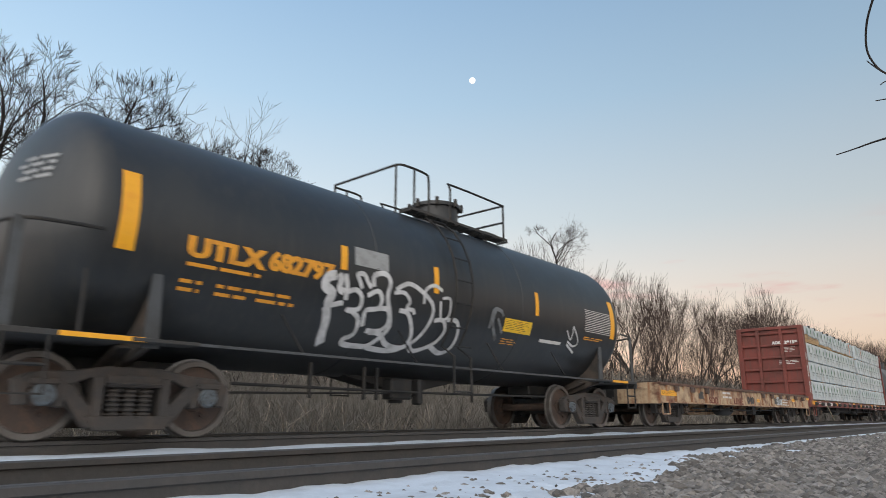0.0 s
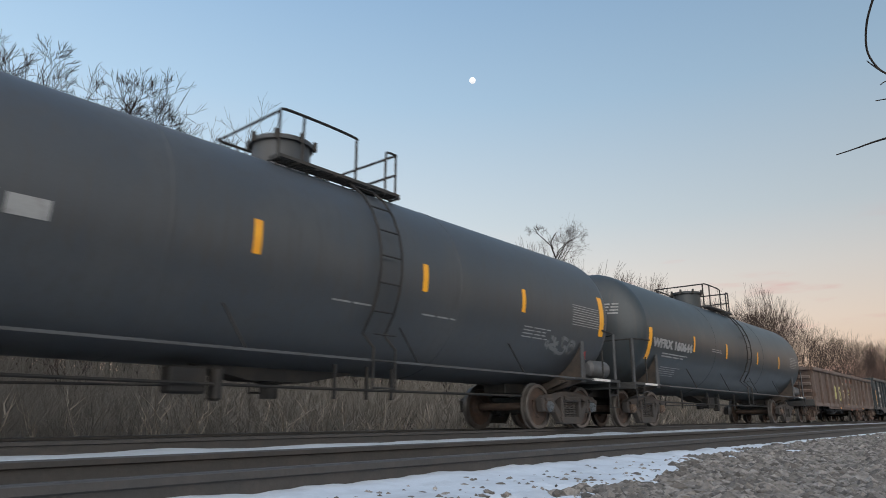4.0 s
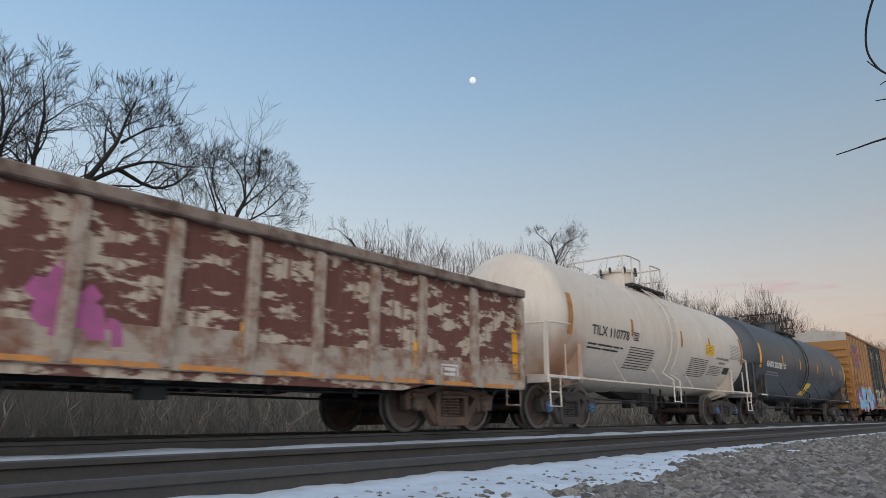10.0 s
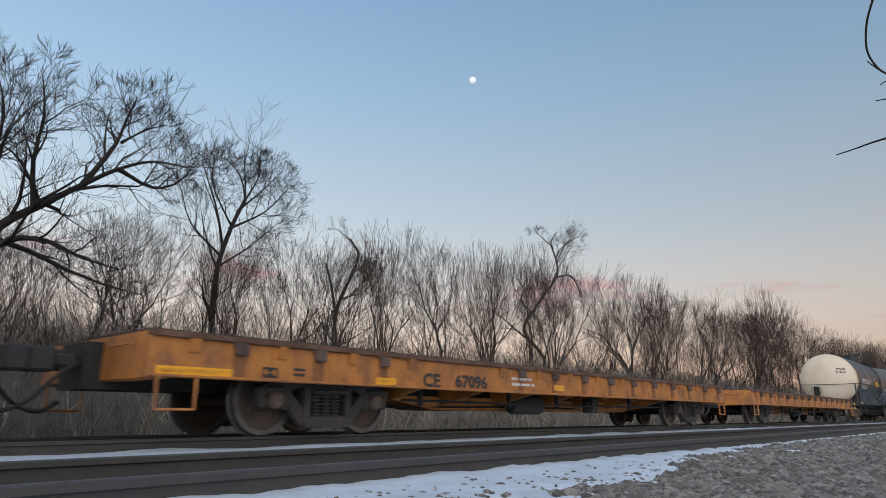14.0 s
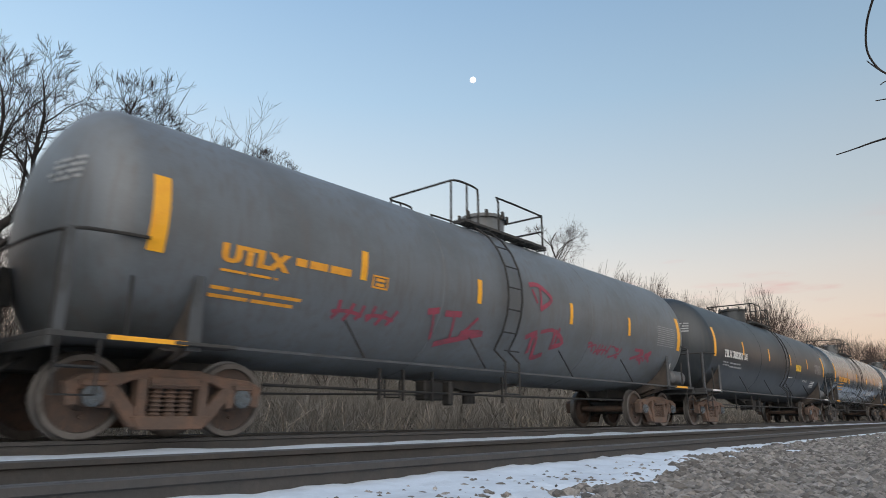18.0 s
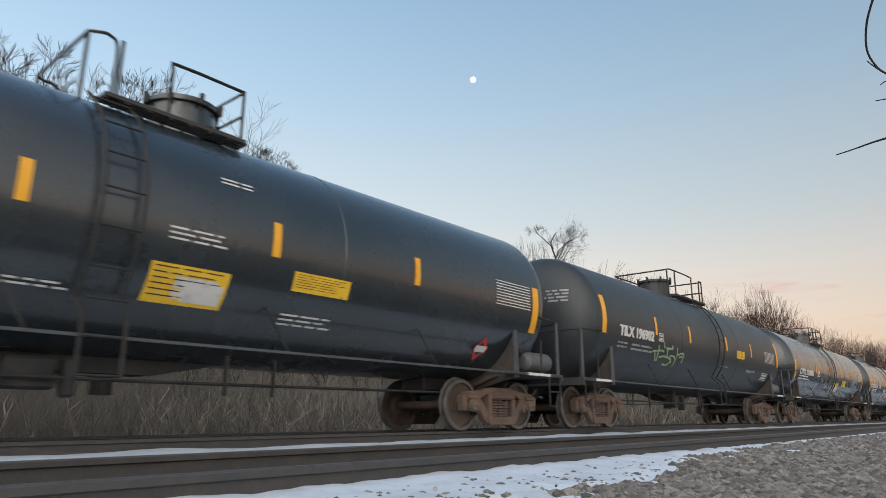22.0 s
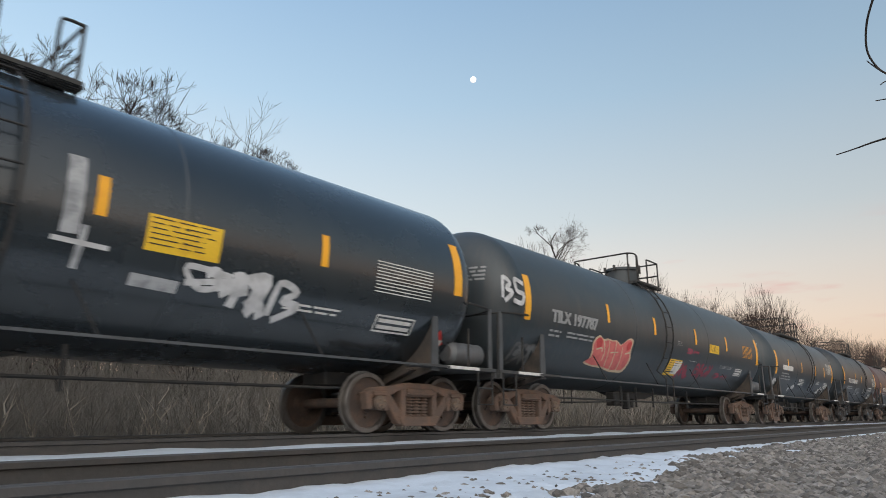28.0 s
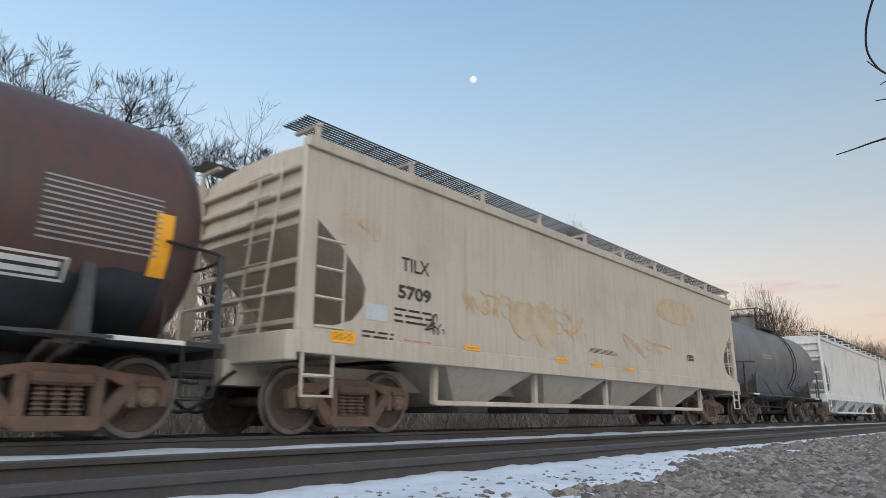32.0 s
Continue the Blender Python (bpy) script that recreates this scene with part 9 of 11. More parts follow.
piece([
    (((-2.0, 1.0), (-2.0, 1.6), (-1.65, 1.85), (-1.35, 1.6), (-1.4, 1.0)), 0.75, False), (((-1.95, 1.3), (-1.5, 1.35)), 0.5, False),
    (((-0.75, 1.8), (-1.0, 1.5), (-0.95, 1.1), (-0.6, 1.0)), 0.7, False), (((-0.3, 1.0), (-0.2, 1.75), (0.1, 1.75), (0.15, 1.0)), 0.65, False),
    (((0.4, 1.0), (0.45, 1.85), (0.85, 1.9), (0.85, 1.5), (0.5, 1.4), (0.95, 1.0)), 0.65, False),
], (), 12, fill="spray_cream", edge="spray_dust", line="spray_black", cloud="", lift=0.082, w=0.22)
rng2 = random.Random(300)
door_skin = flat_skin(1.55 + 0.04)
for k in range(46):
    u, z = -2.15 + 3.3 * rng2.random(), 0.86 + 1.0 * rng2.random() ** 1.4
    e = rng2.uniform(0.06, 0.16)
    quad = [(u + e * math.cos(q) * 1.5, z + e * 0.8 * math.sin(q)) for q in (rng2.uniform(0, 0.6) + 1.25 * n for n in range(5))]
    filled(car, door_skin, quad, ("spray_lime", "spray_black", "spray_moss", "spray_dust", "spray_black", "spray_orange", "spray_haze")[k % 7], 0.05)
for k in range(9):
    u, z = -2.1 + 0.4 * k, rng2.uniform(1.6, 1.95)
    stroke(car, door_skin, ((u, z), (u + rng2.uniform(0.05, 0.2), z + 0.1), (u + 0.25, z - 0.08)), 0.05, "spray_haze", 0.045)
tag_spray(car, sk, -2.55, -2.2, 1.0, 1.9, 105, "spray_purple", 1, 0.2, lift=0.05)
tag_spray(car, sk, 1.2, 2.0, 0.9, 1.6, 106, "spray_magenta", 1, 0.16, lift=0.05)

car, sk, hw, a, b = flat_car("bright orange flat car, empty, with stake pockets", 213.97, 229.25, 5.24, 5.6, "flat_orange", -1.92, 0.85, clear=(-5.4, -3.5))
lettering(car, 'CE', sk, -5.26, -4.85, 0.7, 0.2, 'letter_black', heavy=0.015)
lettering(car, '67096', sk, -4.48, -3.62, 0.72, 0.19, 'letter_black', heavy=0.015)
panel(car, sk, -9.48, -8.56, 0.68, 0.78, 'stripe_yellow')
panel(car, sk, -6.25, -5.85, 0.69, 0.79, 'stripe_yellow')
inspection_box(car, sk, -8.15, -7.93, 0.71, 0.83, 'letter_black')
small_print(car, sk, -7.69, -7.45, 0.71, 0.84, 2, 'letter_black')
small_print(car, sk, -2.88, -2.05, 0.74, 0.94, 2, 'letter_white')
panel(car, sk, -1.43, -1.05, 0.75, 0.85, 'stripe_yellow')
car, sk, hw, a, b = flat_car("orange flat car, empty, with scuffed sides", 234.85, 249.77, 5.6, 3.69, "flat_orange", -1.92, 0.85)
panel(car, sk, 5.63, 5.93, 0.7, 0.8, 'stripe_yellow')
panel(car, sk, 8.73, 9.21, 0.91, 0.99, 'panel_yellow')
panel(car, sk, 8.75, 9.22, 0.69, 0.78, 'panel_yellow')
panel(car, sk, 8.4, 8.73, 0.69, 0.78, 'letter_black')
small_print(car, sk, 7.1, 7.25, 0.72, 0.8, 2, 'letter_black')
tag_spray(car, sk, 7.39, 8.06, 0.68, 0.96, 73, 'spray_black', 2, 0.03)
small_print(car, sk, 6.5, 6.74, 0.71, 0.78, 1, 'letter_black')

# glossy black tank car with orange lettering and white graffiti
car, sk = tank_car('glossy black tank car with orange lettering and white graffiti', 6.07, 18.17, 3.0, 2.88, 'black_satin', R=1.495, zc=2.375, head='', tone='truck_grey', cap='cap_blue', rails='dark', man=1.06, fence=(-0.78, -0.15, 0.46, 2.16), ladder=0.02, shell=(5.77, 5.79), strip='stripe_yellow')
stripe_key = 'stripe_yellow'
stripe(car, sk, -5.6, 1.97, 2.85, 0.2, stripe_key)
stripe(car, sk, -2.58, 2.25, 2.6, 0.12, stripe_key)
stripe(car, sk, -0.6, 2.19, 2.63, 0.12, stripe_key)
stripe(car, sk, 2.41, 2.17, 2.63, 0.12, stripe_key)
stripe(car, sk, 5.62, 1.99, 2.86, 0.2, stripe_key)
lettering(car, 'UTLX', sk, -4.91, -3.84, 2.04, 0.23, 'letter_orange', heavy=0.03)
lettering(car, '682797', sk, -3.81, -2.74, 2.06, 0.23, 'letter_orange', heavy=0.025)
small_print(car, sk, -4.88, -3.87, 1.9, 1.97, 1, 'letter_orange')
small_print(car, sk, -4.91, -4.59, 1.6, 1.78, 2, 'letter_orange')
small_print(car, sk, -4.44, -3.84, 1.6, 1.78, 2, 'letter_orange')
small_print(car, sk, -3.86, -3.22, 1.6, 1.78, 2, 'letter_orange')
panel(car, sk, -2.38, -1.7, 2.36, 2.63, 'letter_grey')
panel(car, sk, 1.38, 2.28, 1.78, 2.02, 'panel_yellow')
small_print(car, sk, 4.33, 5.51, 2.03, 2.53, 13, 'letter_white')
panel(car, sk, 2.67, 3.47, 1.69, 1.75, 'letter_white')
stroke(car, sk, ((-2.70, 2.16), (-2.84, 2.11), (-2.87, 1.99), (-2.72, 1.91), (-2.75, 1.79), (-2.71, 1.74)), 0.14, 'spray_white')
stroke(car, sk, ((-2.65, 2.19), (-2.61, 2.10), (-2.61, 1.99), (-2.52, 1.95)), 0.1, 'spray_white')
stroke(car, sk, ((-2.76, 1.73), (-2.68, 1.57), (-2.63, 1.38), (-2.55, 1.25)), 0.13, 'spray_white')
stroke(car, sk, ((-2.73, 1.74), (-2.49, 1.81)), 0.07, 'spray_white')
stroke(car, sk, ((-2.54, 2.20), (-2.48, 2.03), (-2.46, 1.85)), 0.08, 'spray_white')
stroke(car, sk, ((-2.49, 1.94), (-2.31, 2.01), (-2.17, 1.92), (-2.17, 1.77), (-2.33, 1.72), (-2.40, 1.74)), 0.07, 'spray_white')
stroke(car, sk, ((-2.34, 1.74), (-2.12, 1.63), (-2.07, 1.43), (-2.22, 1.34), (-2.12, 1.28), (-1.72, 1.28)), 0.07, 'spray_white')
stroke(car, sk, ((-2.20, 2.04), (-2.27, 2.15), (-2.32, 2.22), (-2.20, 2.25), (-2.10, 2.14), (-2.02, 2.08)), 0.07, 'spray_white')
stroke(car, sk, ((-2.07, 1.96), (-1.88, 2.05), (-1.77, 1.94), (-1.81, 1.81), (-2.02, 1.76), (-2.02, 1.64), (-1.98, 1.54)), 0.07, 'spray_white')
stroke(car, sk, ((-1.83, 1.81), (-1.60, 1.81), (-1.51, 1.63), (-1.62, 1.51), (-1.88, 1.49)), 0.07, 'spray_white')
stroke(car, sk, ((-1.98, 2.10), (-1.99, 2.26), (-1.77, 2.32), (-1.65, 2.21), (-1.67, 1.99), (-1.50, 1.69), (-1.46, 1.54), (-1.61, 1.35), (-1.72, 1.28)), 0.08, 'spray_white')
stroke(car, sk, ((-1.80, 1.47), (-1.58, 1.47), (-1.33, 1.34), (-0.98, 1.32), (-0.90, 1.47), (-1.03, 1.68), (-1.19, 1.82), (-1.36, 1.83)), 0.07, 'spray_white')
stroke(car, sk, ((-1.55, 2.07), (-1.33, 2.10), (-1.18, 1.99), (-1.22, 1.88), (-1.07, 1.87), (-1.02, 1.81)), 0.06, 'spray_white')
stroke(car, sk, ((-1.52, 2.12), (-1.26, 2.25), (-0.96, 2.18), (-0.67, 2.02), (-0.60, 1.82), (-0.69, 1.55), (-0.85, 1.38), (-1.16, 1.26), (-1.67, 1.27)), 0.07, 'spray_white')
stroke(car, sk, ((-0.86, 1.99), (-0.86, 2.20), (-0.66, 2.31), (-0.45, 2.25)), 0.06, 'spray_white')
stroke(car, sk, ((-0.43, 2.13), (-0.24, 2.14), (-0.21, 1.87), (-0.38, 1.81), (-0.47, 2.08)), 0.05, 'spray_white')
stroke(car, sk, ((-0.52, 1.77), (-0.31, 1.79), (-0.19, 1.63), (-0.32, 1.42), (-0.66, 1.29), (-0.82, 1.35)), 0.07, 'spray_white')
stroke(car, sk, ((-0.22, 1.81), (0.04, 1.81), (0.17, 1.59), (0.15, 1.38), (-0.04, 1.30), (-0.34, 1.38)), 0.07, 'spray_white')
stroke(car, sk, ((3.60, 2.00), (3.81, 1.83), (3.85, 2.12)), 0.04, 'spray_white')
stroke(car, sk, ((3.86, 2.09), (4.13, 1.81), (3.98, 1.71), (3.70, 1.79)), 0.04, 'spray_white')
stroke(car, sk, ((3.70, 1.73), (4.09, 1.58)), 0.04, 'spray_white')
stroke(car, sk, ((0.95, 1.79), (0.99, 2.11), (1.21, 2.12), (1.30, 2.03)), 0.07, 'spray_grey')
stroke(car, sk, ((1.05, 2.12), (1.02, 1.89), (1.25, 1.61)), 0.07, 'spray_grey')
stroke(car, sk, ((1.15, 1.98), (1.37, 1.74)), 0.06, 'spray_grey')
small_print(car, sk, 4.33, 5.24, 1.86, 1.94, 2, 'letter_orange')
small_print(car, sk, 1.43, 1.93, 1.54, 1.66, 3, 'letter_orange')

# dusty charcoal tank car with white lettering and yellow reflective stripes
car, sk = tank_car('dusty charcoal tank car with white lettering and yellow reflective stripes', 59.47, 75.12, 2.56, 2.11, 'charcoal', R=1.55, zc=2.45, head='', tone='truck_grey', cap='cap_blue', rails='dark', man=-0.05, fence=(-0.55, 0.75, 1.42, 1.66), ladder=0.88, shell=(7.63, 7.82))
stripe_key = 'stripe_yellow'
stripe(car, sk, -7.46, 1.99, 2.89, 0.2, stripe_key)
stripe(car, sk, -4.6, 2.19, 2.61, 0.12, stripe_key)
stripe(car, sk, -1.38, 2.2, 2.64, 0.12, stripe_key)
stripe(car, sk, 1.74, 2.17, 2.61, 0.12, stripe_key)
stripe(car, sk, 4.53, 2.17, 2.61, 0.12, stripe_key)
stripe(car, sk, 7.65, 1.99, 2.87, 0.2, stripe_key)
lettering(car, 'GATX 225752', sk, -6.81, -4.8, 2.08, 0.22, 'letter_white', heavy=0.018)
small_print(car, sk, -6.63, -4.93, 1.75, 1.91, 2, 'letter_grey')
inspection_box(car, sk, -4.51, -4.19, 2.11, 2.32, 'letter_white')
small_print(car, sk, 6.37, 7.53, 2.1, 2.56, 9, 'letter_grey')
small_print(car, sk, 4.64, 5.64, 1.7, 1.94, 4, 'letter_grey')
tag_spray(car, sk, 5.51, 6.69, 1.52, 1.85, 12, 'spray_grey', 4, 0.06)
small_print(car, sk, -0.05, 0.85, 1.8, 1.84, 1, 'letter_grey')
small_print(car, sk, 1.8, 2.65, 1.8, 1.84, 1, 'letter_grey')
panel(car, sk, -4.1, -3.71, 2.09, 2.29, 'letter_grey')
placard(car, sk, 7.22, 1.45, 'placard_red')

# dark slate tank car with faded grey lettering
car, sk = tank_car('dark slate tank car with faded grey lettering', 77.23, 92.58, 2.11, 2.43, 'slate', R=1.55, zc=2.45, head='', tone='truck_grey', cap='cap_brown', rails='dark', man=-0.35, fence=(-0.89, 0.42, 1.05, 1.3), ladder=0.53, shell=(7.49, 7.57))
stripe_key = 'stripe_yellow'
stripe(car, sk, -7.32, 1.68, 2.47, 0.2, stripe_key)
stripe(car, sk, -4.29, 2.06, 2.5, 0.12, stripe_key)
stripe(car, sk, -1.49, 2.05, 2.5, 0.12, stripe_key)
stripe(car, sk, 1.81, 2.06, 2.48, 0.12, stripe_key)
stripe(car, sk, 4.58, 2.06, 2.49, 0.12, stripe_key)
lettering(car, 'WFRX 160644', sk, -7.15, -4.44, 2.02, 0.22, 'letter_grey', heavy=0.018)
small_print(car, sk, -6.45, -4.61, 1.76, 1.9, 2, 'letter_grey')
small_print(car, sk, -6.22, -4.81, 1.31, 1.56, 5, 'letter_grey')
small_print(car, sk, 6.19, 7.34, 2.13, 2.59, 7, 'letter_grey')
small_print(car, sk, -2.85, -1.89, 2.14, 2.26, 2, 'letter_grey')

# cream white tank car with black lettering and rust stains
car, sk = tank_car('cream white tank car with black lettering and rust stains', 161.32, 173.07, 2.16, 1.87, 'cream', R=1.495, zc=2.375, head='', tone='truck_grey', cap='cap_bright', rails='cream', man=0.04, fence=(-1.26, -0.46, 0.21, 0.93), ladder=-0.11, shell=(5.68, 5.97))
stripe_key = 'stripe_dull'
stripe(car, sk, -5.51, 1.94, 2.82, 0.2, stripe_key)
stripe(car, sk, -2.54, 2.15, 2.57, 0.12, stripe_key)
stripe(car, sk, 0.61, 2.13, 2.58, 0.12, stripe_key)
stripe(car, sk, 2.8, 2.12, 2.57, 0.12, stripe_key)
stripe(car, sk, 5.87, 1.94, 2.83, 0.2, stripe_key)
lettering(car, 'TILX 110778', sk, -4.56, -2.7, 2.04, 0.21, 'letter_black', heavy=0.006)
small_print(car, sk, -4.65, -2.84, 1.68, 1.85, 2, 'letter_black')
small_print(car, sk, -2.59, -1.14, 1.37, 1.91, 9, 'letter_black')
panel(car, sk, 2.49, 3.22, 2.06, 2.38, 'panel_yellow')
small_print(car, sk, 1.4, 2.8, 1.38, 1.91, 10, 'letter_black')
small_print(car, sk, 3.03, 4.27, 1.48, 1.77, 6, 'letter_black')
lettering(car, 'SODIUM HYPOCHLORITE', sk, 3.42, 4.61, 1.99, 0.06, 'letter_black', heavy=0.002)
lettering(car, 'SOLUTION', sk, 3.71, 4.27, 1.86, 0.06, 'letter_black', heavy=0.002)
small_print(car, sk, 4.69, 5.7, 2.05, 2.52, 10, 'letter_grey')
panel(car, sk, 4.28, 4.81, 1.58, 1.78, 'letter_black')
placard(car, sk, 5.53, 1.43, 'letter_white')
inspection_box(car, sk, -2.46, -2.17, 2.06, 2.26, 'letter_black')

# dusty charcoal tank car with a bright lime sticker
car, sk = tank_car('dusty charcoal tank car with a bright lime sticker', 174.94, 190.33, 1.87, 3.23, 'charcoal', R=1.55, zc=2.45, head='', tone='truck_grey', cap='cap_blue', rails='dark', man=-0.04, fence=(-1.89, -1.23, -0.53, 0.62), ladder=-1.02, shell=(7.68, 7.57))
stripe_key = 'stripe_yellow'
stripe(car, sk, -7.51, 1.99, 2.86, 0.2, stripe_key)
stripe(car, sk, -4.56, 2.18, 2.62, 0.12, stripe_key)
stripe(car, sk, -1.8, 2.19, 2.63, 0.12, stripe_key)
stripe(car, sk, 1.35, 2.19, 2.62, 0.12, stripe_key)
stripe(car, sk, 4.44, 2.2, 2.64, 0.12, stripe_key)
stripe(car, sk, 7.4, 2.0, 2.87, 0.2, stripe_key)
lettering(car, 'GATX 225783', sk, -6.77, -4.68, 2.08, 0.2, 'letter_white', heavy=0.018)
small_print(car, sk, -6.59, -4.84, 1.73, 1.91, 2, 'letter_grey')
inspection_box(car, sk, -4.46, -4.13, 2.1, 2.3, 'letter_white')
panel(car, sk, -0.42, 0.55, 1.19, 1.7, 'panel_gold')
small_print(car, sk, -0.27, 0.57, 1.83, 1.84, 1, 'letter_grey')
small_print(car, sk, 1.16, 1.96, 1.82, 1.85, 1, 'letter_grey')
small_print(car, sk, 4.29, 5.39, 1.7, 2.0, 5, 'letter_grey')
small_print(car, sk, 6.14, 7.24, 2.09, 2.59, 10, 'letter_grey')
placard(car, sk, 7.2, 1.45, 'placard_red')

# black tank car with a cream white head and white lettering
car, sk = tank_car('black tank car with a cream white head and white lettering', 253.46, 269.43, 3.69, 1.9, 'black_dull', R=1.495, zc=2.375, head='cream_head', tone='truck_brown', cap='cap_brown', rails='dark', man=0.4, fence=(-1.22, -0.75, -0.11, 1.19), ladder=-0.54, shell=(7.93, 8.01))
stripe_key = 'stripe_yellow'
stripe(car, sk, -7.76, 2.02, 2.92, 0.2, stripe_key)
stripe(car, sk, -4.06, 2.19, 2.65, 0.12, stripe_key)
stripe(car, sk, -1.9, 2.2, 2.65, 0.12, stripe_key)
stripe(car, sk, 1.41, 2.21, 2.65, 0.12, stripe_key)
stripe(car, sk, 4.39, 2.19, 2.65, 0.12, stripe_key)
stripe(car, sk, 7.84, 2.01, 2.91, 0.2, stripe_key)
lettering(car, 'CTCX 727126', sk, -6.72, -4.36, 2.22, 0.24, 'letter_white', heavy=0.03)
small_print(car, sk, -6.6, -4.75, 1.84, 2.08, 2, 'letter_white')
inspection_box(car, sk, -3.86, -3.52, 2.22, 2.45, 'letter_white')
panel(car, sk, -1.59, -0.82, 2.14, 2.44, 'panel_yellow')
panel(car, sk, 3.66, 4.45, 2.09, 2.43, 'panel_yellow')
small_print(car, sk, 1.7, 2.58, 1.69, 2.11, 5, 'letter_white')
small_print(car, sk, 2.61, 3.32, 2.03, 2.13, 2, 'letter_white')
small_print(car, sk, 4.32, 5.63, 1.67, 2.0, 5, 'letter_white')
small_print(car, sk, 6.66, 7.72, 2.25, 2.67, 10, 'letter_white')
inspection_box(car, sk, 6.0, 6.75, 1.55, 1.77, 'letter_white')

# dull grey tank car with orange lettering and red scrawls
car, sk = tank_car('dull grey tank car with orange lettering and red scrawls', 271.32, 286.66, 1.9, 2.27, 'grey_paint', R=1.55, zc=2.45, head='', tone='truck_brown', cap='cap_blue', rails='dark', man=0.58, fence=(-1.38, -0.78, -0.09, 1.57), ladder=-0.64, shell=(7.55, 7.55), strip='stripe_yellow')
stripe_key = 'stripe_yellow'
stripe(car, sk, -7.38, 2.0, 2.87, 0.2, stripe_key)
stripe(car, sk, -4.33, 2.15, 2.57, 0.12, stripe_key)
stripe(car, sk, -1.6, 2.16, 2.58, 0.12, stripe_key)
stripe(car, sk, 1.57, 2.13, 2.57, 0.12, stripe_key)
stripe(car, sk, 4.32, 2.14, 2.57, 0.12, stripe_key)
stripe(car, sk, 7.38, 2.0, 2.89, 0.2, stripe_key)
lettering(car, 'UTLX', sk, -6.59, -5.6, 2.05, 0.21, 'letter_orange', heavy=0.035)
small_print(car, sk, -5.52, -4.53, 2.09, 2.26, 1, 'letter_orange')
small_print(car, sk, -6.56, -5.59, 1.91, 1.96, 1, 'letter_orange')
small_print(car, sk, -6.62, -5.05, 1.58, 1.76, 2, 'letter_orange')
inspection_box(car, sk, -4.15, -3.83, 2.07, 2.26, 'letter_orange')
tag_spray(car, sk, -4.78, -3.5, 1.54, 1.84, 3, 'spray_rose', 2, 0.06)
stroke(car, sk, ((-2.85, 1.88), (-2.58, 1.93)), 0.1, 'spray_rose')
stroke(car, sk, ((-2.71, 1.89), (-2.56, 1.48)), 0.05, 'spray_rose')
stroke(car, sk, ((-2.43, 1.90), (-2.01, 1.93)), 0.1, 'spray_rose')
stroke(car, sk, ((-2.40, 1.42), (-2.29, 1.45), (-1.91, 1.54), (-1.29, 1.68)), 0.09, 'spray_rose')
stroke(car, sk, ((-2.19, 1.90), (-2.10, 1.52)), 0.05, 'spray_rose')
stroke(car, sk, ((-1.55, 1.92), (-1.89, 1.58)), 0.06, 'spray_rose')
stroke(car, sk, ((-1.89, 1.64), (-1.54, 1.69), (-1.32, 1.69)), 0.07, 'spray_rose')
stroke(car, sk, ((-0.01, 2.73), (0.33, 2.77), (0.69, 2.62), (0.74, 2.50), (0.35, 2.29)), 0.09, 'spray_rose')
stroke(car, sk, ((0.38, 2.73), (0.37, 2.34)), 0.07, 'spray_rose')
stroke(car, sk, ((0.08, 2.66), (0.24, 2.40)), 0.06, 'spray_rose')
stroke(car, sk, ((0.03, 1.73), (0.36, 1.85), (0.27, 1.72), (0.32, 1.46)), 0.09, 'spray_rose')
stroke(car, sk, ((0.39, 1.78), (0.55, 1.41), (0.86, 1.48)), 0.09, 'spray_rose')
stroke(car, sk, ((0.50, 1.87), (0.95, 1.94), (1.02, 1.65)), 0.07, 'spray_rose')
stroke(car, sk, ((1.01, 1.94), (1.40, 1.74), (0.99, 1.61)), 0.09, 'spray_rose')
stroke(car, sk, ((1.15, 2.01), (1.13, 1.67)), 0.07, 'spray_rose')
tag_spray(car, sk, 2.48, 4.0, 1.57, 1.87, 11, 'spray_rose', 3, 0.05)
tag_spray(car, sk, 4.67, 5.86, 1.61, 1.87, 13, 'spray_rose', 2, 0.05)
small_print(car, sk, 5.97, 7.14, 2.02, 2.55, 10, 'letter_grey')
placard(car, sk, 7.16, 1.47, 'letter_white')

# black tank car with white lettering and red diamond placards
car, sk = tank_car('black tank car with white lettering and red diamond placards', 288.93, 304.3, 2.27, 2.26, 'black_dull', R=1.55, zc=2.45, head='', tone='truck_brown', cap='cap_blue', rails='dark', man=-0.11, fence=(-0.42, 0.52, 1.21, 1.54), ladder=0.73, shell=(7.49, 7.63))
stripe_key = 'stripe_yellow'
stripe(car, sk, -7.32, 2.07, 2.95, 0.2, stripe_key)
stripe(car, sk, -4.54, 2.28, 2.72, 0.12, stripe_key)
stripe(car, sk, -1.46, 2.27, 2.71, 0.12, stripe_key)
stripe(car, sk, 1.58, 2.29, 2.72, 0.12, stripe_key)
stripe(car, sk, 4.35, 2.28, 2.72, 0.12, stripe_key)
stripe(car, sk, 7.46, 2.07, 2.97, 0.2, stripe_key)
lettering(car, 'TILX 303351', sk, -6.49, -4.63, 2.12, 0.22, 'letter_white', heavy=0.018)
small_print(car, sk, -6.47, -5.87, 1.8, 1.97, 2, 'letter_grey')
small_print(car, sk, -5.81, -4.55, 1.75, 1.97, 2, 'letter_grey')
inspection_box(car, sk, -4.46, -4.12, 2.13, 2.34, 'letter_white')
panel(car, sk, 2.4, 3.24, 2.11, 2.36, 'panel_yellow')
small_print(car, sk, 5.7, 6.89, 2.13, 2.54, 10, 'letter_grey')
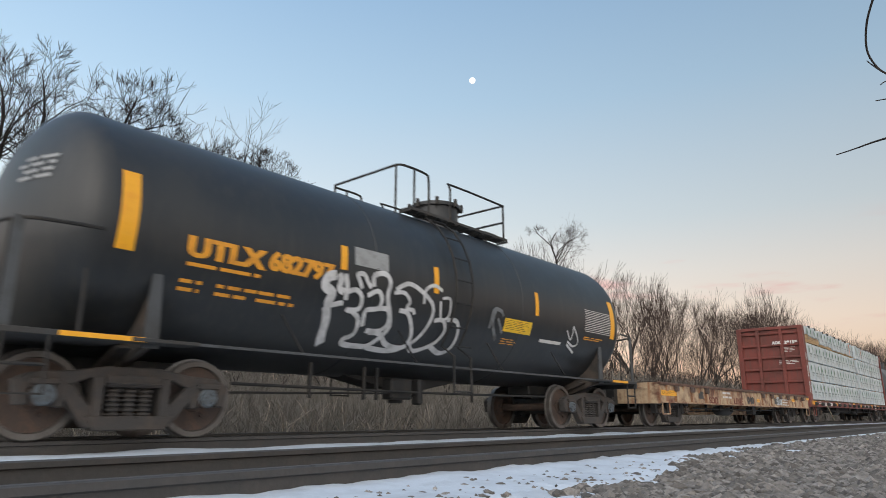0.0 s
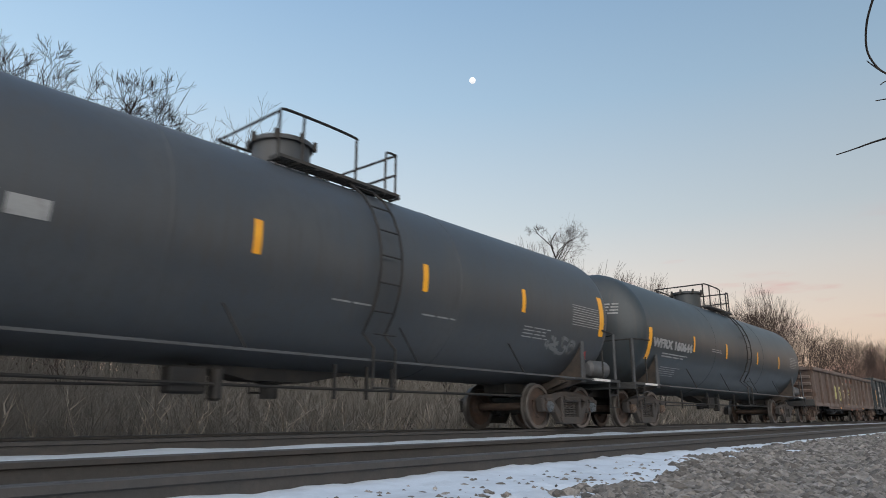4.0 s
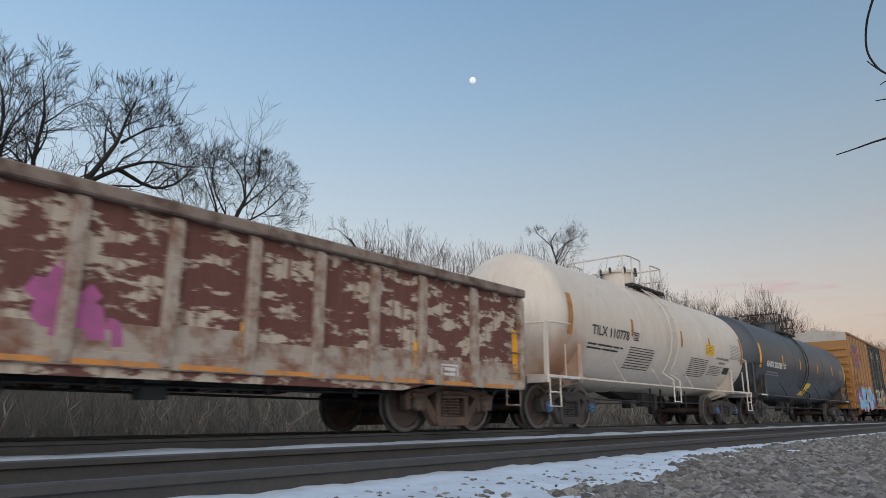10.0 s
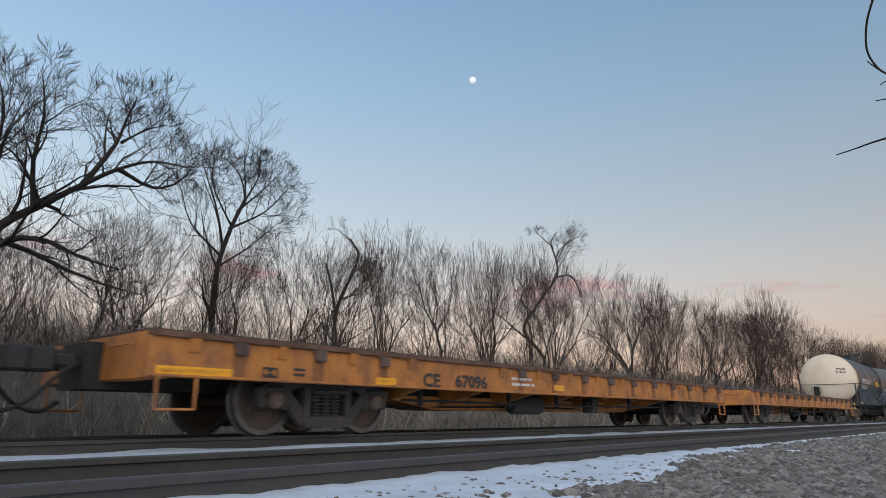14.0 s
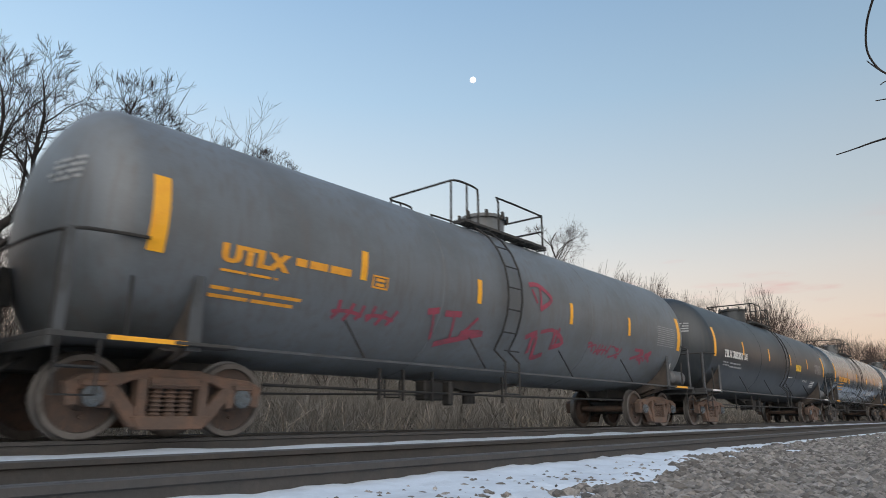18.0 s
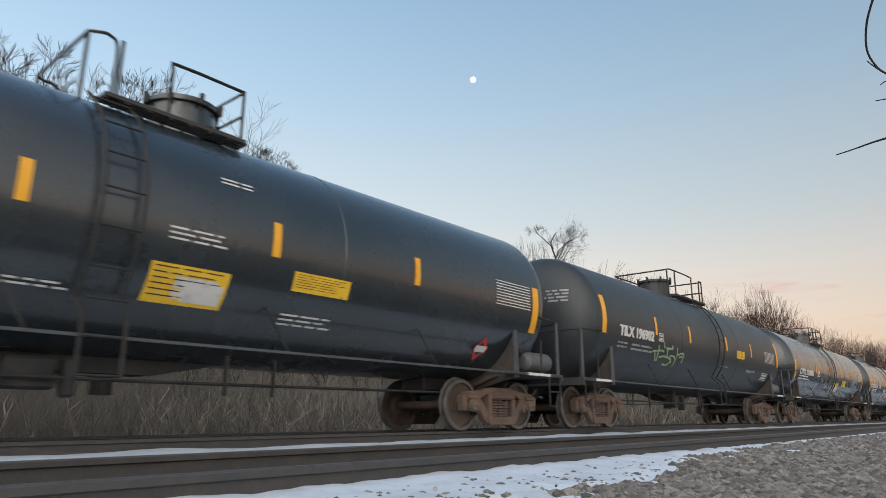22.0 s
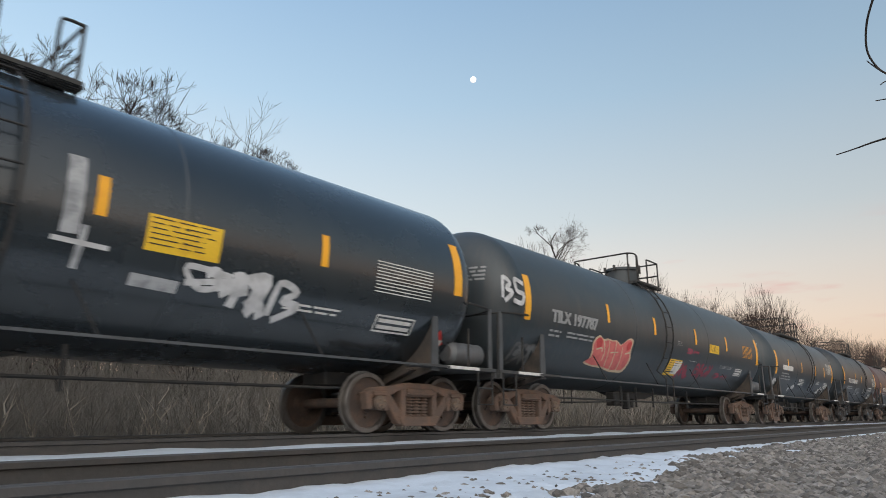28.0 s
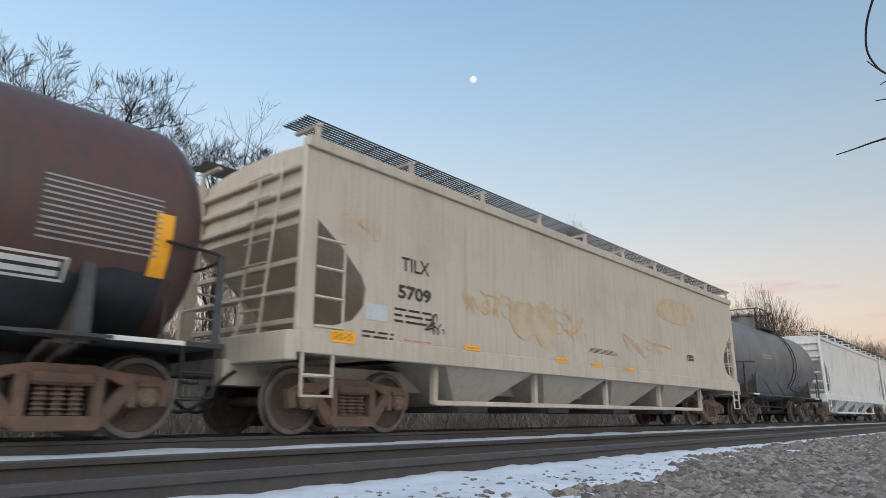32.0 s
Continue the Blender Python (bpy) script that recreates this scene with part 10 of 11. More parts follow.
small_print(car, sk, 1.43, 2.28, 1.78, 1.83, 1, 'letter_white')
small_print(car, sk, 3.8, 4.82, 1.71, 1.79, 3, 'letter_white')
inspection_box(car, sk, 5.21, 5.93, 1.55, 1.79, 'letter_white')
placard(car, sk, 7.18, 1.39, 'placard_red')
small_print(car, sk, 7.04, 7.37, 1.53, 1.66, 3, 'letter_grey')

# shiny black tank car with bright orange lettering
car, sk = tank_car('shiny black tank car with bright orange lettering', 306.56, 321.77, 2.26, 2.18, 'black_gloss', R=1.55, zc=2.45, head='', tone='truck_grey', cap='cap_brown', rails='dark', man=0.77, fence=(-1.37, -0.74, -0.04, 1.57), ladder=-0.51, shell=(7.56, 7.54), strip='stripe_yellow')
stripe_key = 'stripe_yellow'
stripe(car, sk, -7.39, 2.0, 2.88, 0.2, stripe_key)
stripe(car, sk, -4.19, 2.16, 2.58, 0.12, stripe_key)
stripe(car, sk, -1.64, 2.15, 2.6, 0.12, stripe_key)
stripe(car, sk, 1.44, 2.16, 2.59, 0.12, stripe_key)
stripe(car, sk, 4.19, 2.15, 2.59, 0.12, stripe_key)
stripe(car, sk, 7.37, 2.0, 2.86, 0.2, stripe_key)
lettering(car, 'UTLX 206149', sk, -6.47, -4.38, 2.04, 0.23, 'letter_orange', heavy=0.03)
small_print(car, sk, -6.45, -5.18, 1.9, 1.96, 1, 'letter_orange')
small_print(car, sk, -6.47, -4.81, 1.73, 1.81, 1, 'letter_orange')
small_print(car, sk, -6.46, -4.81, 1.6, 1.66, 1, 'letter_orange')
inspection_box(car, sk, -4.08, -3.68, 2.02, 2.24, 'letter_orange')
tag_spray(car, sk, 2.13, 2.98, 1.49, 1.78, 14, 'spray_white', 3, 0.05)
tag_spray(car, sk, 3.04, 3.67, 1.52, 1.78, 15, 'spray_white', 2, 0.05)
small_print(car, sk, 5.89, 7.09, 2.04, 2.49, 10, 'letter_white')
small_print(car, sk, 1.56, 2.06, 1.52, 1.57, 1, 'letter_orange')
small_print(car, sk, 5.17, 5.68, 1.47, 1.64, 4, 'letter_orange')
small_print(car, sk, 5.85, 6.44, 1.35, 1.43, 1, 'letter_orange')
placard(car, sk, 7.02, 1.45, 'placard_red')

# shiny black tank car with bold white lettering and yellow panels
car, sk = tank_car('shiny black tank car with bold white lettering and yellow panels', 323.95, 339.33, 2.18, 2.13, 'black_gloss', R=1.55, zc=2.45, head='', tone='truck_brown', cap='cap_brown', rails='dark', man=0.64, fence=(-0.86, -0.67, 0.03, 1.06), ladder=-0.67, shell=(7.51, 7.50))
stripe_key = 'stripe_yellow'
stripe(car, sk, -7.34, 1.81, 2.66, 0.2, stripe_key)
stripe(car, sk, -4.18, 2.23, 2.67, 0.12, stripe_key)
stripe(car, sk, -1.58, 2.23, 2.66, 0.12, stripe_key)
stripe(car, sk, 1.31, 2.21, 2.66, 0.12, stripe_key)
stripe(car, sk, 3.95, 2.24, 2.68, 0.12, stripe_key)
stripe(car, sk, 7.33, 1.82, 2.69, 0.2, stripe_key)
lettering(car, 'CTCX 301264', sk, -7.22, -4.66, 2.06, 0.21, 'letter_white', heavy=0.035)
small_print(car, sk, -6.63, -4.74, 1.78, 1.97, 2, 'letter_white')
inspection_box(car, sk, -3.9, -3.52, 2.08, 2.29, 'letter_white')
panel(car, sk, -0.22, 0.75, 1.49, 1.91, 'panel_yellow')
panel(car, sk, 0.1, 0.62, 1.55, 1.79, 'letter_white')
panel(car, sk, 1.65, 2.61, 1.84, 2.09, 'panel_yellow')
small_print(car, sk, -0.1, 0.68, 2.14, 2.32, 3, 'letter_white')
small_print(car, sk, 0.53, 1.05, 2.98, 3.09, 2, 'letter_white')
small_print(car, sk, 1.63, 2.57, 1.39, 1.56, 3, 'letter_white')
small_print(car, sk, 6.05, 7.14, 2.19, 2.67, 9, 'letter_white')
small_print(car, sk, -2.94, -2.35, 2.12, 2.17, 1, 'letter_white')
small_print(car, sk, -1.57, -0.93, 1.47, 1.56, 2, 'letter_white')
placard(car, sk, 6.02, 1.44, 'placard_red')

# black tank car with pale green graffiti on its side
car, sk = tank_car('black tank car with pale green graffiti on its side', 341.46, 356.22, 2.13, 2.28, 'black_dull', R=1.55, zc=2.45, head='', tone='truck_brown', cap='cap_brown', rails='dark', man=-0.3, fence=(-1.12, 0.5, 1.16, 1.41), ladder=0.6, shell=(7.17, 7.29))
stripe_key = 'stripe_yellow'
stripe(car, sk, -7.0, 2.1, 2.97, 0.2, stripe_key)
stripe(car, sk, -4.14, 2.31, 2.77, 0.12, stripe_key)
stripe(car, sk, -1.8, 2.29, 2.76, 0.12, stripe_key)
stripe(car, sk, 1.33, 2.29, 2.74, 0.12, stripe_key)
stripe(car, sk, 3.88, 2.26, 2.72, 0.12, stripe_key)
stripe(car, sk, 7.12, 2.08, 2.99, 0.2, stripe_key)
lettering(car, 'TILX 196902', sk, -6.24, -4.28, 2.13, 0.24, 'letter_white', heavy=0.018)
small_print(car, sk, -6.24, -5.7, 1.8, 1.98, 2, 'letter_grey')
small_print(car, sk, -5.51, -4.21, 1.78, 1.98, 2, 'letter_grey')
inspection_box(car, sk, -3.99, -3.69, 2.16, 2.37, 'letter_white')
stroke(car, sk, ((-4.26, 1.89), (-3.74, 1.94), (-3.56, 1.92)), 0.05, 'spray_green')
stroke(car, sk, ((-4.15, 1.92), (-3.94, 1.67)), 0.05, 'spray_green')
stroke(car, sk, ((-3.93, 2.06), (-3.87, 1.67)), 0.07, 'spray_green')
stroke(car, sk, ((-3.66, 2.17), (-3.56, 2.01)), 0.06, 'spray_green')
stroke(car, sk, ((-3.48, 2.02), (-3.19, 2.02), (-3.02, 2.04), (-3.09, 2.10)), 0.06, 'spray_green')
stroke(car, sk, ((-3.78, 1.77), (-3.46, 1.81), (-3.03, 1.77), (-2.92, 1.68)), 0.05, 'spray_green')
stroke(car, sk, ((-3.37, 2.04), (-3.30, 1.83)), 0.06, 'spray_green')
stroke(car, sk, ((-3.42, 1.62), (-3.13, 1.61), (-2.95, 1.72)), 0.05, 'spray_green')
stroke(car, sk, ((-3.13, 1.85), (-2.82, 1.84), (-2.68, 1.75)), 0.05, 'spray_green')
stroke(car, sk, ((-2.74, 2.08), (-2.65, 1.91), (-2.71, 1.59)), 0.05, 'spray_green')
stroke(car, sk, ((-2.65, 1.89), (-2.27, 1.96), (-2.12, 1.84)), 0.05, 'spray_green')
stroke(car, sk, ((-2.49, 1.84), (-2.24, 1.87), (-2.19, 1.71)), 0.05, 'spray_green')
panel(car, sk, 2.31, 3.12, 2.13, 2.38, 'panel_yellow')
small_print(car, sk, 5.5, 6.7, 2.15, 2.56, 10, 'letter_white')
small_print(car, sk, 3.59, 4.54, 1.73, 1.81, 3, 'letter_white')
inspection_box(car, sk, 5.37, 6.08, 1.56, 1.8, 'letter_white')
small_print(car, sk, 0.95, 1.78, 1.78, 1.81, 1, 'letter_white')
placard(car, sk, 6.86, 1.4, 'placard_red')
small_print(car, sk, 6.74, 7.08, 1.56, 1.69, 3, 'letter_white')

# shiny black tank car with white lettering and blue-grey tag
car, sk = tank_car('shiny black tank car with white lettering and blue-grey tag', 358.5, 374.35, 2.28, 2.09, 'black_gloss', R=1.55, zc=2.45, head='', tone='truck_brown', cap='cap_brown', rails='dark', man=0.83, fence=(-0.75, -0.44, 0.21, 1.27), ladder=-0.38, shell=(7.81, 7.66))
stripe_key = 'stripe_yellow'
stripe(car, sk, -7.64, 1.81, 2.61, 0.2, stripe_key)
stripe(car, sk, -3.97, 2.21, 2.66, 0.12, stripe_key)
stripe(car, sk, -1.31, 2.23, 2.66, 0.12, stripe_key)
stripe(car, sk, 1.52, 2.22, 2.65, 0.12, stripe_key)
stripe(car, sk, 4.2, 2.22, 2.66, 0.12, stripe_key)
stripe(car, sk, 7.49, 1.82, 2.66, 0.2, stripe_key)
lettering(car, 'CITX 220083', sk, -6.95, -4.48, 2.04, 0.23, 'letter_white', heavy=0.035)
small_print(car, sk, -7.01, -5.06, 1.77, 1.99, 2, 'letter_white')
inspection_box(car, sk, -3.71, -3.29, 2.05, 2.28, 'letter_white')
panel(car, sk, 0.04, 1.11, 1.5, 1.93, 'panel_yellow')
panel(car, sk, 0.37, 0.9, 1.58, 1.81, 'letter_white')
panel(car, sk, 1.88, 2.79, 1.78, 2.08, 'panel_yellow')
small_print(car, sk, 0.16, 0.9, 2.14, 2.34, 3, 'letter_white')
small_print(car, sk, 0.79, 1.3, 3.01, 3.06, 2, 'letter_white')
small_print(car, sk, 1.85, 2.77, 1.39, 1.54, 4, 'letter_white')
tag_spray(car, sk, 4.44, 5.7, 1.75, 2.23, 16, 'spray_ice', 3, 0.06)
tag_spray(car, sk, -3.0, -0.69, 1.62, 2.05, 17, 'spray_grey', 3, 0.05)
small_print(car, sk, 6.31, 7.41, 2.2, 2.66, 10, 'letter_white')
placard(car, sk, 6.16, 1.4, 'placard_red')

# shiny black tank car with white graffiti along the side
car, sk = tank_car('shiny black tank car with white graffiti along the side', 376.44, 391.46, 2.09, 1.98, 'black_gloss', R=1.55, zc=2.45, head='', tone='truck_brown', cap='cap_brown', rails='dark', man=-0.29, fence=(-0.71, 0.72, 1.3, 1.61), ladder=0.57, shell=(7.31, 7.13))
stripe_key = 'stripe_yellow'
stripe(car, sk, -7.14, 1.82, 2.67, 0.2, stripe_key)
stripe(car, sk, -3.9, 2.24, 2.69, 0.12, stripe_key)
stripe(car, sk, -1.23, 2.23, 2.67, 0.12, stripe_key)
stripe(car, sk, 1.0, 2.21, 2.66, 0.12, stripe_key)
stripe(car, sk, 3.72, 2.23, 2.66, 0.12, stripe_key)
stripe(car, sk, 6.96, 1.81, 2.65, 0.2, stripe_key)
lettering(car, 'CITX 221144', sk, -6.88, -4.48, 2.06, 0.23, 'letter_white', heavy=0.035)
small_print(car, sk, -6.41, -4.47, 1.78, 1.98, 2, 'letter_white')
inspection_box(car, sk, -3.66, -3.26, 2.08, 2.29, 'letter_white')
panel(car, sk, 1.89, 2.76, 1.73, 2.05, 'panel_yellow')
stroke(car, sk, ((-2.01, 1.94), (-1.88, 2.04), (-1.76, 2.03), (-1.75, 1.88), (-1.63, 1.71)), 0.11, 'spray_white')
stroke(car, sk, ((-1.95, 2.00), (-1.88, 1.81), (-1.70, 1.61)), 0.1, 'spray_white')
stroke(car, sk, ((-1.86, 1.96), (-1.65, 1.92), (-1.42, 1.99), (-1.12, 1.99)), 0.1, 'spray_white')
stroke(car, sk, ((-1.49, 1.95), (-1.52, 1.73), (-1.52, 1.62)), 0.11, 'spray_white')
stroke(car, sk, ((-1.35, 1.96), (-1.10, 1.75)), 0.08, 'spray_white')
stroke(car, sk, ((-1.95, 1.79), (-1.74, 1.85)), 0.06, 'spray_white')
stroke(car, sk, ((-1.31, 1.74), (-0.97, 1.75), (-1.18, 1.59), (-1.25, 1.45)), 0.09, 'spray_white')
stroke(car, sk, ((-0.88, 1.84), (-0.73, 1.73), (-0.87, 1.53)), 0.1, 'spray_white')
stroke(car, sk, ((-0.87, 1.82), (-0.63, 1.80), (-0.49, 1.88), (-0.35, 1.74)), 0.09, 'spray_white')
stroke(car, sk, ((-0.56, 1.76), (-0.67, 1.46)), 0.11, 'spray_white')
stroke(car, sk, ((-0.44, 1.76), (-0.50, 1.42)), 0.11, 'spray_white')
stroke(car, sk, ((-0.33, 1.74), (-0.14, 1.76), (-0.20, 1.62), (-0.31, 1.71)), 0.07, 'spray_white')
stroke(car, sk, ((-0.62, 1.71), (-0.38, 1.70)), 0.09, 'spray_white')
stroke(car, sk, ((1.13, 2.02), (1.34, 1.88), (1.26, 1.71), (1.70, 1.66), (1.35, 1.52)), 0.08, 'spray_white')
stroke(car, sk, ((1.59, 1.83), (1.48, 1.51)), 0.07, 'spray_white')
stroke(car, sk, ((1.90, 2.00), (1.76, 1.81)), 0.1, 'spray_white')
stroke(car, sk, ((1.89, 1.94), (1.81, 1.47)), 0.11, 'spray_white')
stroke(car, sk, ((2.09, 1.96), (2.08, 1.43)), 0.1, 'spray_white')
stroke(car, sk, ((2.18, 1.97), (2.47, 1.88), (2.43, 1.72), (1.93, 1.59)), 0.08, 'spray_white')
stroke(car, sk, ((2.39, 1.68), (2.36, 1.43)), 0.07, 'spray_white')
stroke(car, sk, ((2.55, 1.66), (2.84, 1.58), (2.54, 1.52)), 0.06, 'spray_white')
filled(car, sk, ((4.00, 2.16), (4.30, 2.19), (4.78, 2.06), (4.26, 1.92)), 'spray_navy')
filled(car, sk, ((3.44, 1.97), (3.95, 2.05), (4.08, 1.93), (4.32, 1.97), (4.73, 2.08), (5.10, 1.82), (4.91, 1.56), (4.49, 1.47), (4.40, 1.29), (4.12, 1.36), (4.22, 1.47), (3.61, 1.50), (3.51, 1.73)), 'spray_lilac', 0.012)
stroke(car, sk, ((3.88, 1.85), (4.03, 1.75), (3.99, 1.69)), 0.04, 'spray_grey', 0.016)
stroke(car, sk, ((4.23, 1.71), (4.47, 1.68)), 0.03, 'spray_grey', 0.016)
small_print(car, sk, 5.76, 6.87, 2.17, 2.68, 9, 'letter_white')
small_print(car, sk, -1.43, -0.89, 3.02, 3.12, 2, 'letter_white')
small_print(car, sk, 1.94, 2.54, 2.12, 2.15, 1, 'letter_white')
small_print(car, sk, -2.3, -1.63, 1.43, 1.62, 3, 'letter_white')
placard(car, sk, 5.73, 1.43, 'placard_red')

# shiny black tank car with white lettering, behind its twin
car, sk = tank_car('shiny black tank car with white lettering, behind its twin', 393.44, 409.15, 1.98, 2.1, 'black_gloss', R=1.55, zc=2.45, head='', tone='truck_brown', cap='cap_brown', rails='dark', man=0.0, fence=(-0.9, 0.1, 0.5, 1.2), ladder=0.9, shell=(7.65, 7.75))
stripe_key = 'stripe_yellow'
stripe(car, sk, -7.48, 1.81, 2.67, 0.2, stripe_key)
stripe(car, sk, -4.32, 2.19, 2.67, 0.12, stripe_key)
stripe(car, sk, -1.62, 2.22, 2.63, 0.12, stripe_key)
stripe(car, sk, 1.23, 2.23, 2.69, 0.12, stripe_key)
lettering(car, 'CITX 221161', sk, -7.34, -5.02, 2.03, 0.23, 'letter_white', heavy=0.035)
small_print(car, sk, -6.74, -4.82, 1.74, 2.0, 2, 'letter_white')
stroke(car, sk, ((0.75, 1.5), (1.0, 1.7), (1.1, 1.95)), 0.16, 'spray_white')
stroke(car, sk, ((0.95, 1.95), (1.35, 1.9), (1.2, 1.6)), 0.09, 'spray_white')
panel(car, sk, 2.3, 3.3, 1.76, 2.06, 'rust_wash')
small_print(car, sk, -3.06, -2.44, 2.11, 2.15, 2, 'letter_white')

# shiny black tank car covered in yellow and white graffiti
car, sk = tank_car('shiny black tank car covered in yellow and white graffiti', 411.25, 426.76, 2.1, 1.43, 'black_gloss', R=1.55, zc=2.45, head='', tone='truck_brown', cap='cap_brown', rails='dark', man=-0.15, fence=(-0.44, 0.44, 1.04, 1.29), ladder=0.49, shell=(7.60, 7.47))
stripe_key = 'stripe_yellow'
stripe(car, sk, -4.32, 2.22, 2.67, 0.12, stripe_key)
stripe(car, sk, -1.58, 2.25, 2.69, 0.12, stripe_key)
stripe(car, sk, 1.49, 2.25, 2.68, 0.12, stripe_key)
stripe(car, sk, 4.44, 2.22, 2.66, 0.12, stripe_key)
stripe(car, sk, 7.3, 2.21, 3.11, 0.2, stripe_key)
lettering(car, 'CTCX 731072', sk, -6.54, -4.39, 2.0, 0.2, 'letter_white', heavy=0.035)
small_print(car, sk, -6.58, -6.0, 1.67, 1.84, 2, 'letter_white')
small_print(car, sk, -5.97, -5.39, 1.67, 1.85, 2, 'letter_white')
small_print(car, sk, -5.39, -4.76, 1.66, 1.87, 2, 'letter_white')
inspection_box(car, sk, -4.3, -3.88, 2.01, 2.21, 'letter_white')
bubble_piece(car, sk, -4.93, -3.5, 1.45, 1.89, 21, 'spray_yellow', 'spray_green', 3)
stroke(car, sk, ((-3.46, 1.53), (-3.50, 1.86), (-3.32, 1.92), (-3.17, 1.98), (-3.00, 1.99), (-2.78, 1.95), (-2.56, 1.86), (-2.54, 1.64), (-2.67, 1.52), (-3.01, 1.49), (-3.32, 1.44), (-3.51, 1.51)), 0.1, 'spray_haze', closed=True)
stroke(car, sk, ((-3.57, 1.70), (-3.09, 1.73)), 0.06, 'spray_white', 0.014)
stroke(car, sk, ((-3.38, 1.80), (-2.78, 1.84)), 0.07, 'spray_white', 0.014)
stroke(car, sk, ((-2.93, 1.86), (-3.00, 1.61)), 0.09, 'spray_white', 0.014)
stroke(car, sk, ((-3.26, 1.67), (-3.07, 1.69)), 0.07, 'spray_white', 0.014)
stroke(car, sk, ((-2.92, 1.65), (-2.66, 1.65)), 0.07, 'spray_white', 0.014)
stroke(car, sk, ((-2.70, 1.83), (-2.50, 1.90)), 0.06, 'spray_white', 0.014)
stroke(car, sk, ((-2.57, 1.79), (-2.62, 1.57)), 0.08, 'spray_white', 0.014)
stroke(car, sk, ((-1.52, 1.78), (-1.39, 1.99), (-1.12, 2.05), (-0.60, 2.01), (-0.31, 1.80), (0.09, 1.69)), 0.07, 'spray_white', 0.014)
stroke(car, sk, ((-1.09, 2.11), (-1.03, 1.75)), 0.07, 'spray_white', 0.014)
stroke(car, sk, ((-1.30, 1.86), (-0.52, 1.93)), 0.06, 'spray_white', 0.014)
stroke(car, sk, ((-1.22, 1.70), (-0.15, 1.72)), 0.05, 'spray_white', 0.014)
stroke(car, sk, ((-0.33, 1.99), (-0.13, 1.78)), 0.07, 'spray_white', 0.014)
stroke(car, sk, ((1.08, 1.96), (1.64, 1.94)), 0.05, 'spray_white', 0.014)
stroke(car, sk, ((-0.91, 1.88), (-0.85, 1.31)), 0.11, 'spray_haze')
stroke(car, sk, ((-0.77, 1.68), (-0.78, 1.35)), 0.09, 'spray_haze')
stroke(car, sk, ((-0.33, 1.65), (-0.63, 1.47)), 0.07, 'spray_haze')
stroke(car, sk, ((1.22, 2.83), (1.23, 2.02)), 0.18, 'spray_haze')
stroke(car, sk, ((1.37, 2.13), (1.35, 1.70)), 0.07, 'spray_haze')
stroke(car, sk, ((1.93, 1.69), (2.49, 1.67)), 0.13, 'spray_haze')
filled(car, sk, ((-2.43, 1.81), (-2.17, 1.85), (-1.87, 1.79), (-2.03, 1.72), (-2.39, 1.72)), 'spray_white')
filled(car, sk, ((-2.44, 1.57), (-2.33, 1.68), (-1.94, 1.63), (-2.04, 1.58)), 'spray_white')
panel(car, sk, 1.99, 2.89, 2.0, 2.4, 'panel_yellow')
tag_spray(car, sk, 2.65, 4.23, 1.46, 1.95, 25, 'spray_white', 3, 0.09)
small_print(car, sk, 5.42, 6.65, 2.0, 2.49, 10, 'letter_white')
small_print(car, sk, 3.95, 5.04, 1.58, 1.7, 2, 'letter_white')
inspection_box(car, sk, 5.61, 6.44, 1.49, 1.73, 'letter_white')
placard(car, sk, 7.11, 1.44, 'placard_red')

# dark slate tank car with a pink bubble graffiti piece
car, sk = tank_car('dark slate tank car with a pink bubble graffiti piece', 428.19, 443.39, 1.43, 2.11, 'slate', R=1.55, zc=2.45, head='', tone='truck_brown', cap='cap_brown', rails='dark', man=0.16, fence=(-1.08, -0.78, -0.16, 0.58), ladder=-0.73, shell=(7.53, 7.47))
stripe_key = 'stripe_yellow'
stripe(car, sk, -7.36, 2.05, 2.93, 0.2, stripe_key)
stripe(car, sk, -4.04, 2.34, 2.77, 0.12, stripe_key)
stripe(car, sk, -1.46, 2.3, 2.74, 0.12, stripe_key)
stripe(car, sk, 1.4, 2.28, 2.72, 0.12, stripe_key)
stripe(car, sk, 4.06, 2.28, 2.72, 0.12, stripe_key)
stripe(car, sk, 7.3, 2.03, 2.93, 0.2, stripe_key)
lettering(car, 'TILX 197787', sk, -6.5, -4.55, 2.12, 0.24, 'letter_grey', heavy=0.02)
small_print(car, sk, -6.49, -6.0, 1.78, 1.96, 2, 'letter_grey')
small_print(car, sk, -5.8, -4.47, 1.81, 1.97, 2, 'letter_grey')
filled(car, sk, ((-4.63, 1.82), (-4.57, 1.95), (-4.39, 2.03), (-4.20, 1.96), (-3.99, 1.99), (-3.76, 1.97), (-3.53, 1.98), (-3.19, 1.88), (-2.95, 2.07), (-2.69, 2.05), (-2.68, 1.79), (-2.55, 1.60), (-2.56, 1.33), (-2.93, 1.30), (-3.23, 1.30), (-3.61, 1.34), (-3.94, 1.36), (-4.25, 1.37), (-4.65, 1.42), (-4.51, 1.52), (-4.55, 1.67)), 'spray_cream')
filled(car, sk, ((-4.58, 1.80), (-4.52, 1.92), (-4.35, 1.99), (-4.17, 1.92), (-3.97, 1.95), (-3.76, 1.94), (-3.54, 1.95), (-3.23, 1.86), (-3.00, 2.03), (-2.76, 2.01), (-2.75, 1.78), (-2.64, 1.62), (-2.67, 1.38), (-3.02, 1.35), (-3.29, 1.35), (-3.64, 1.38), (-3.95, 1.40), (-4.23, 1.40), (-4.61, 1.45), (-4.47, 1.54), (-4.50, 1.67)), 'spray_pink', 0.012)
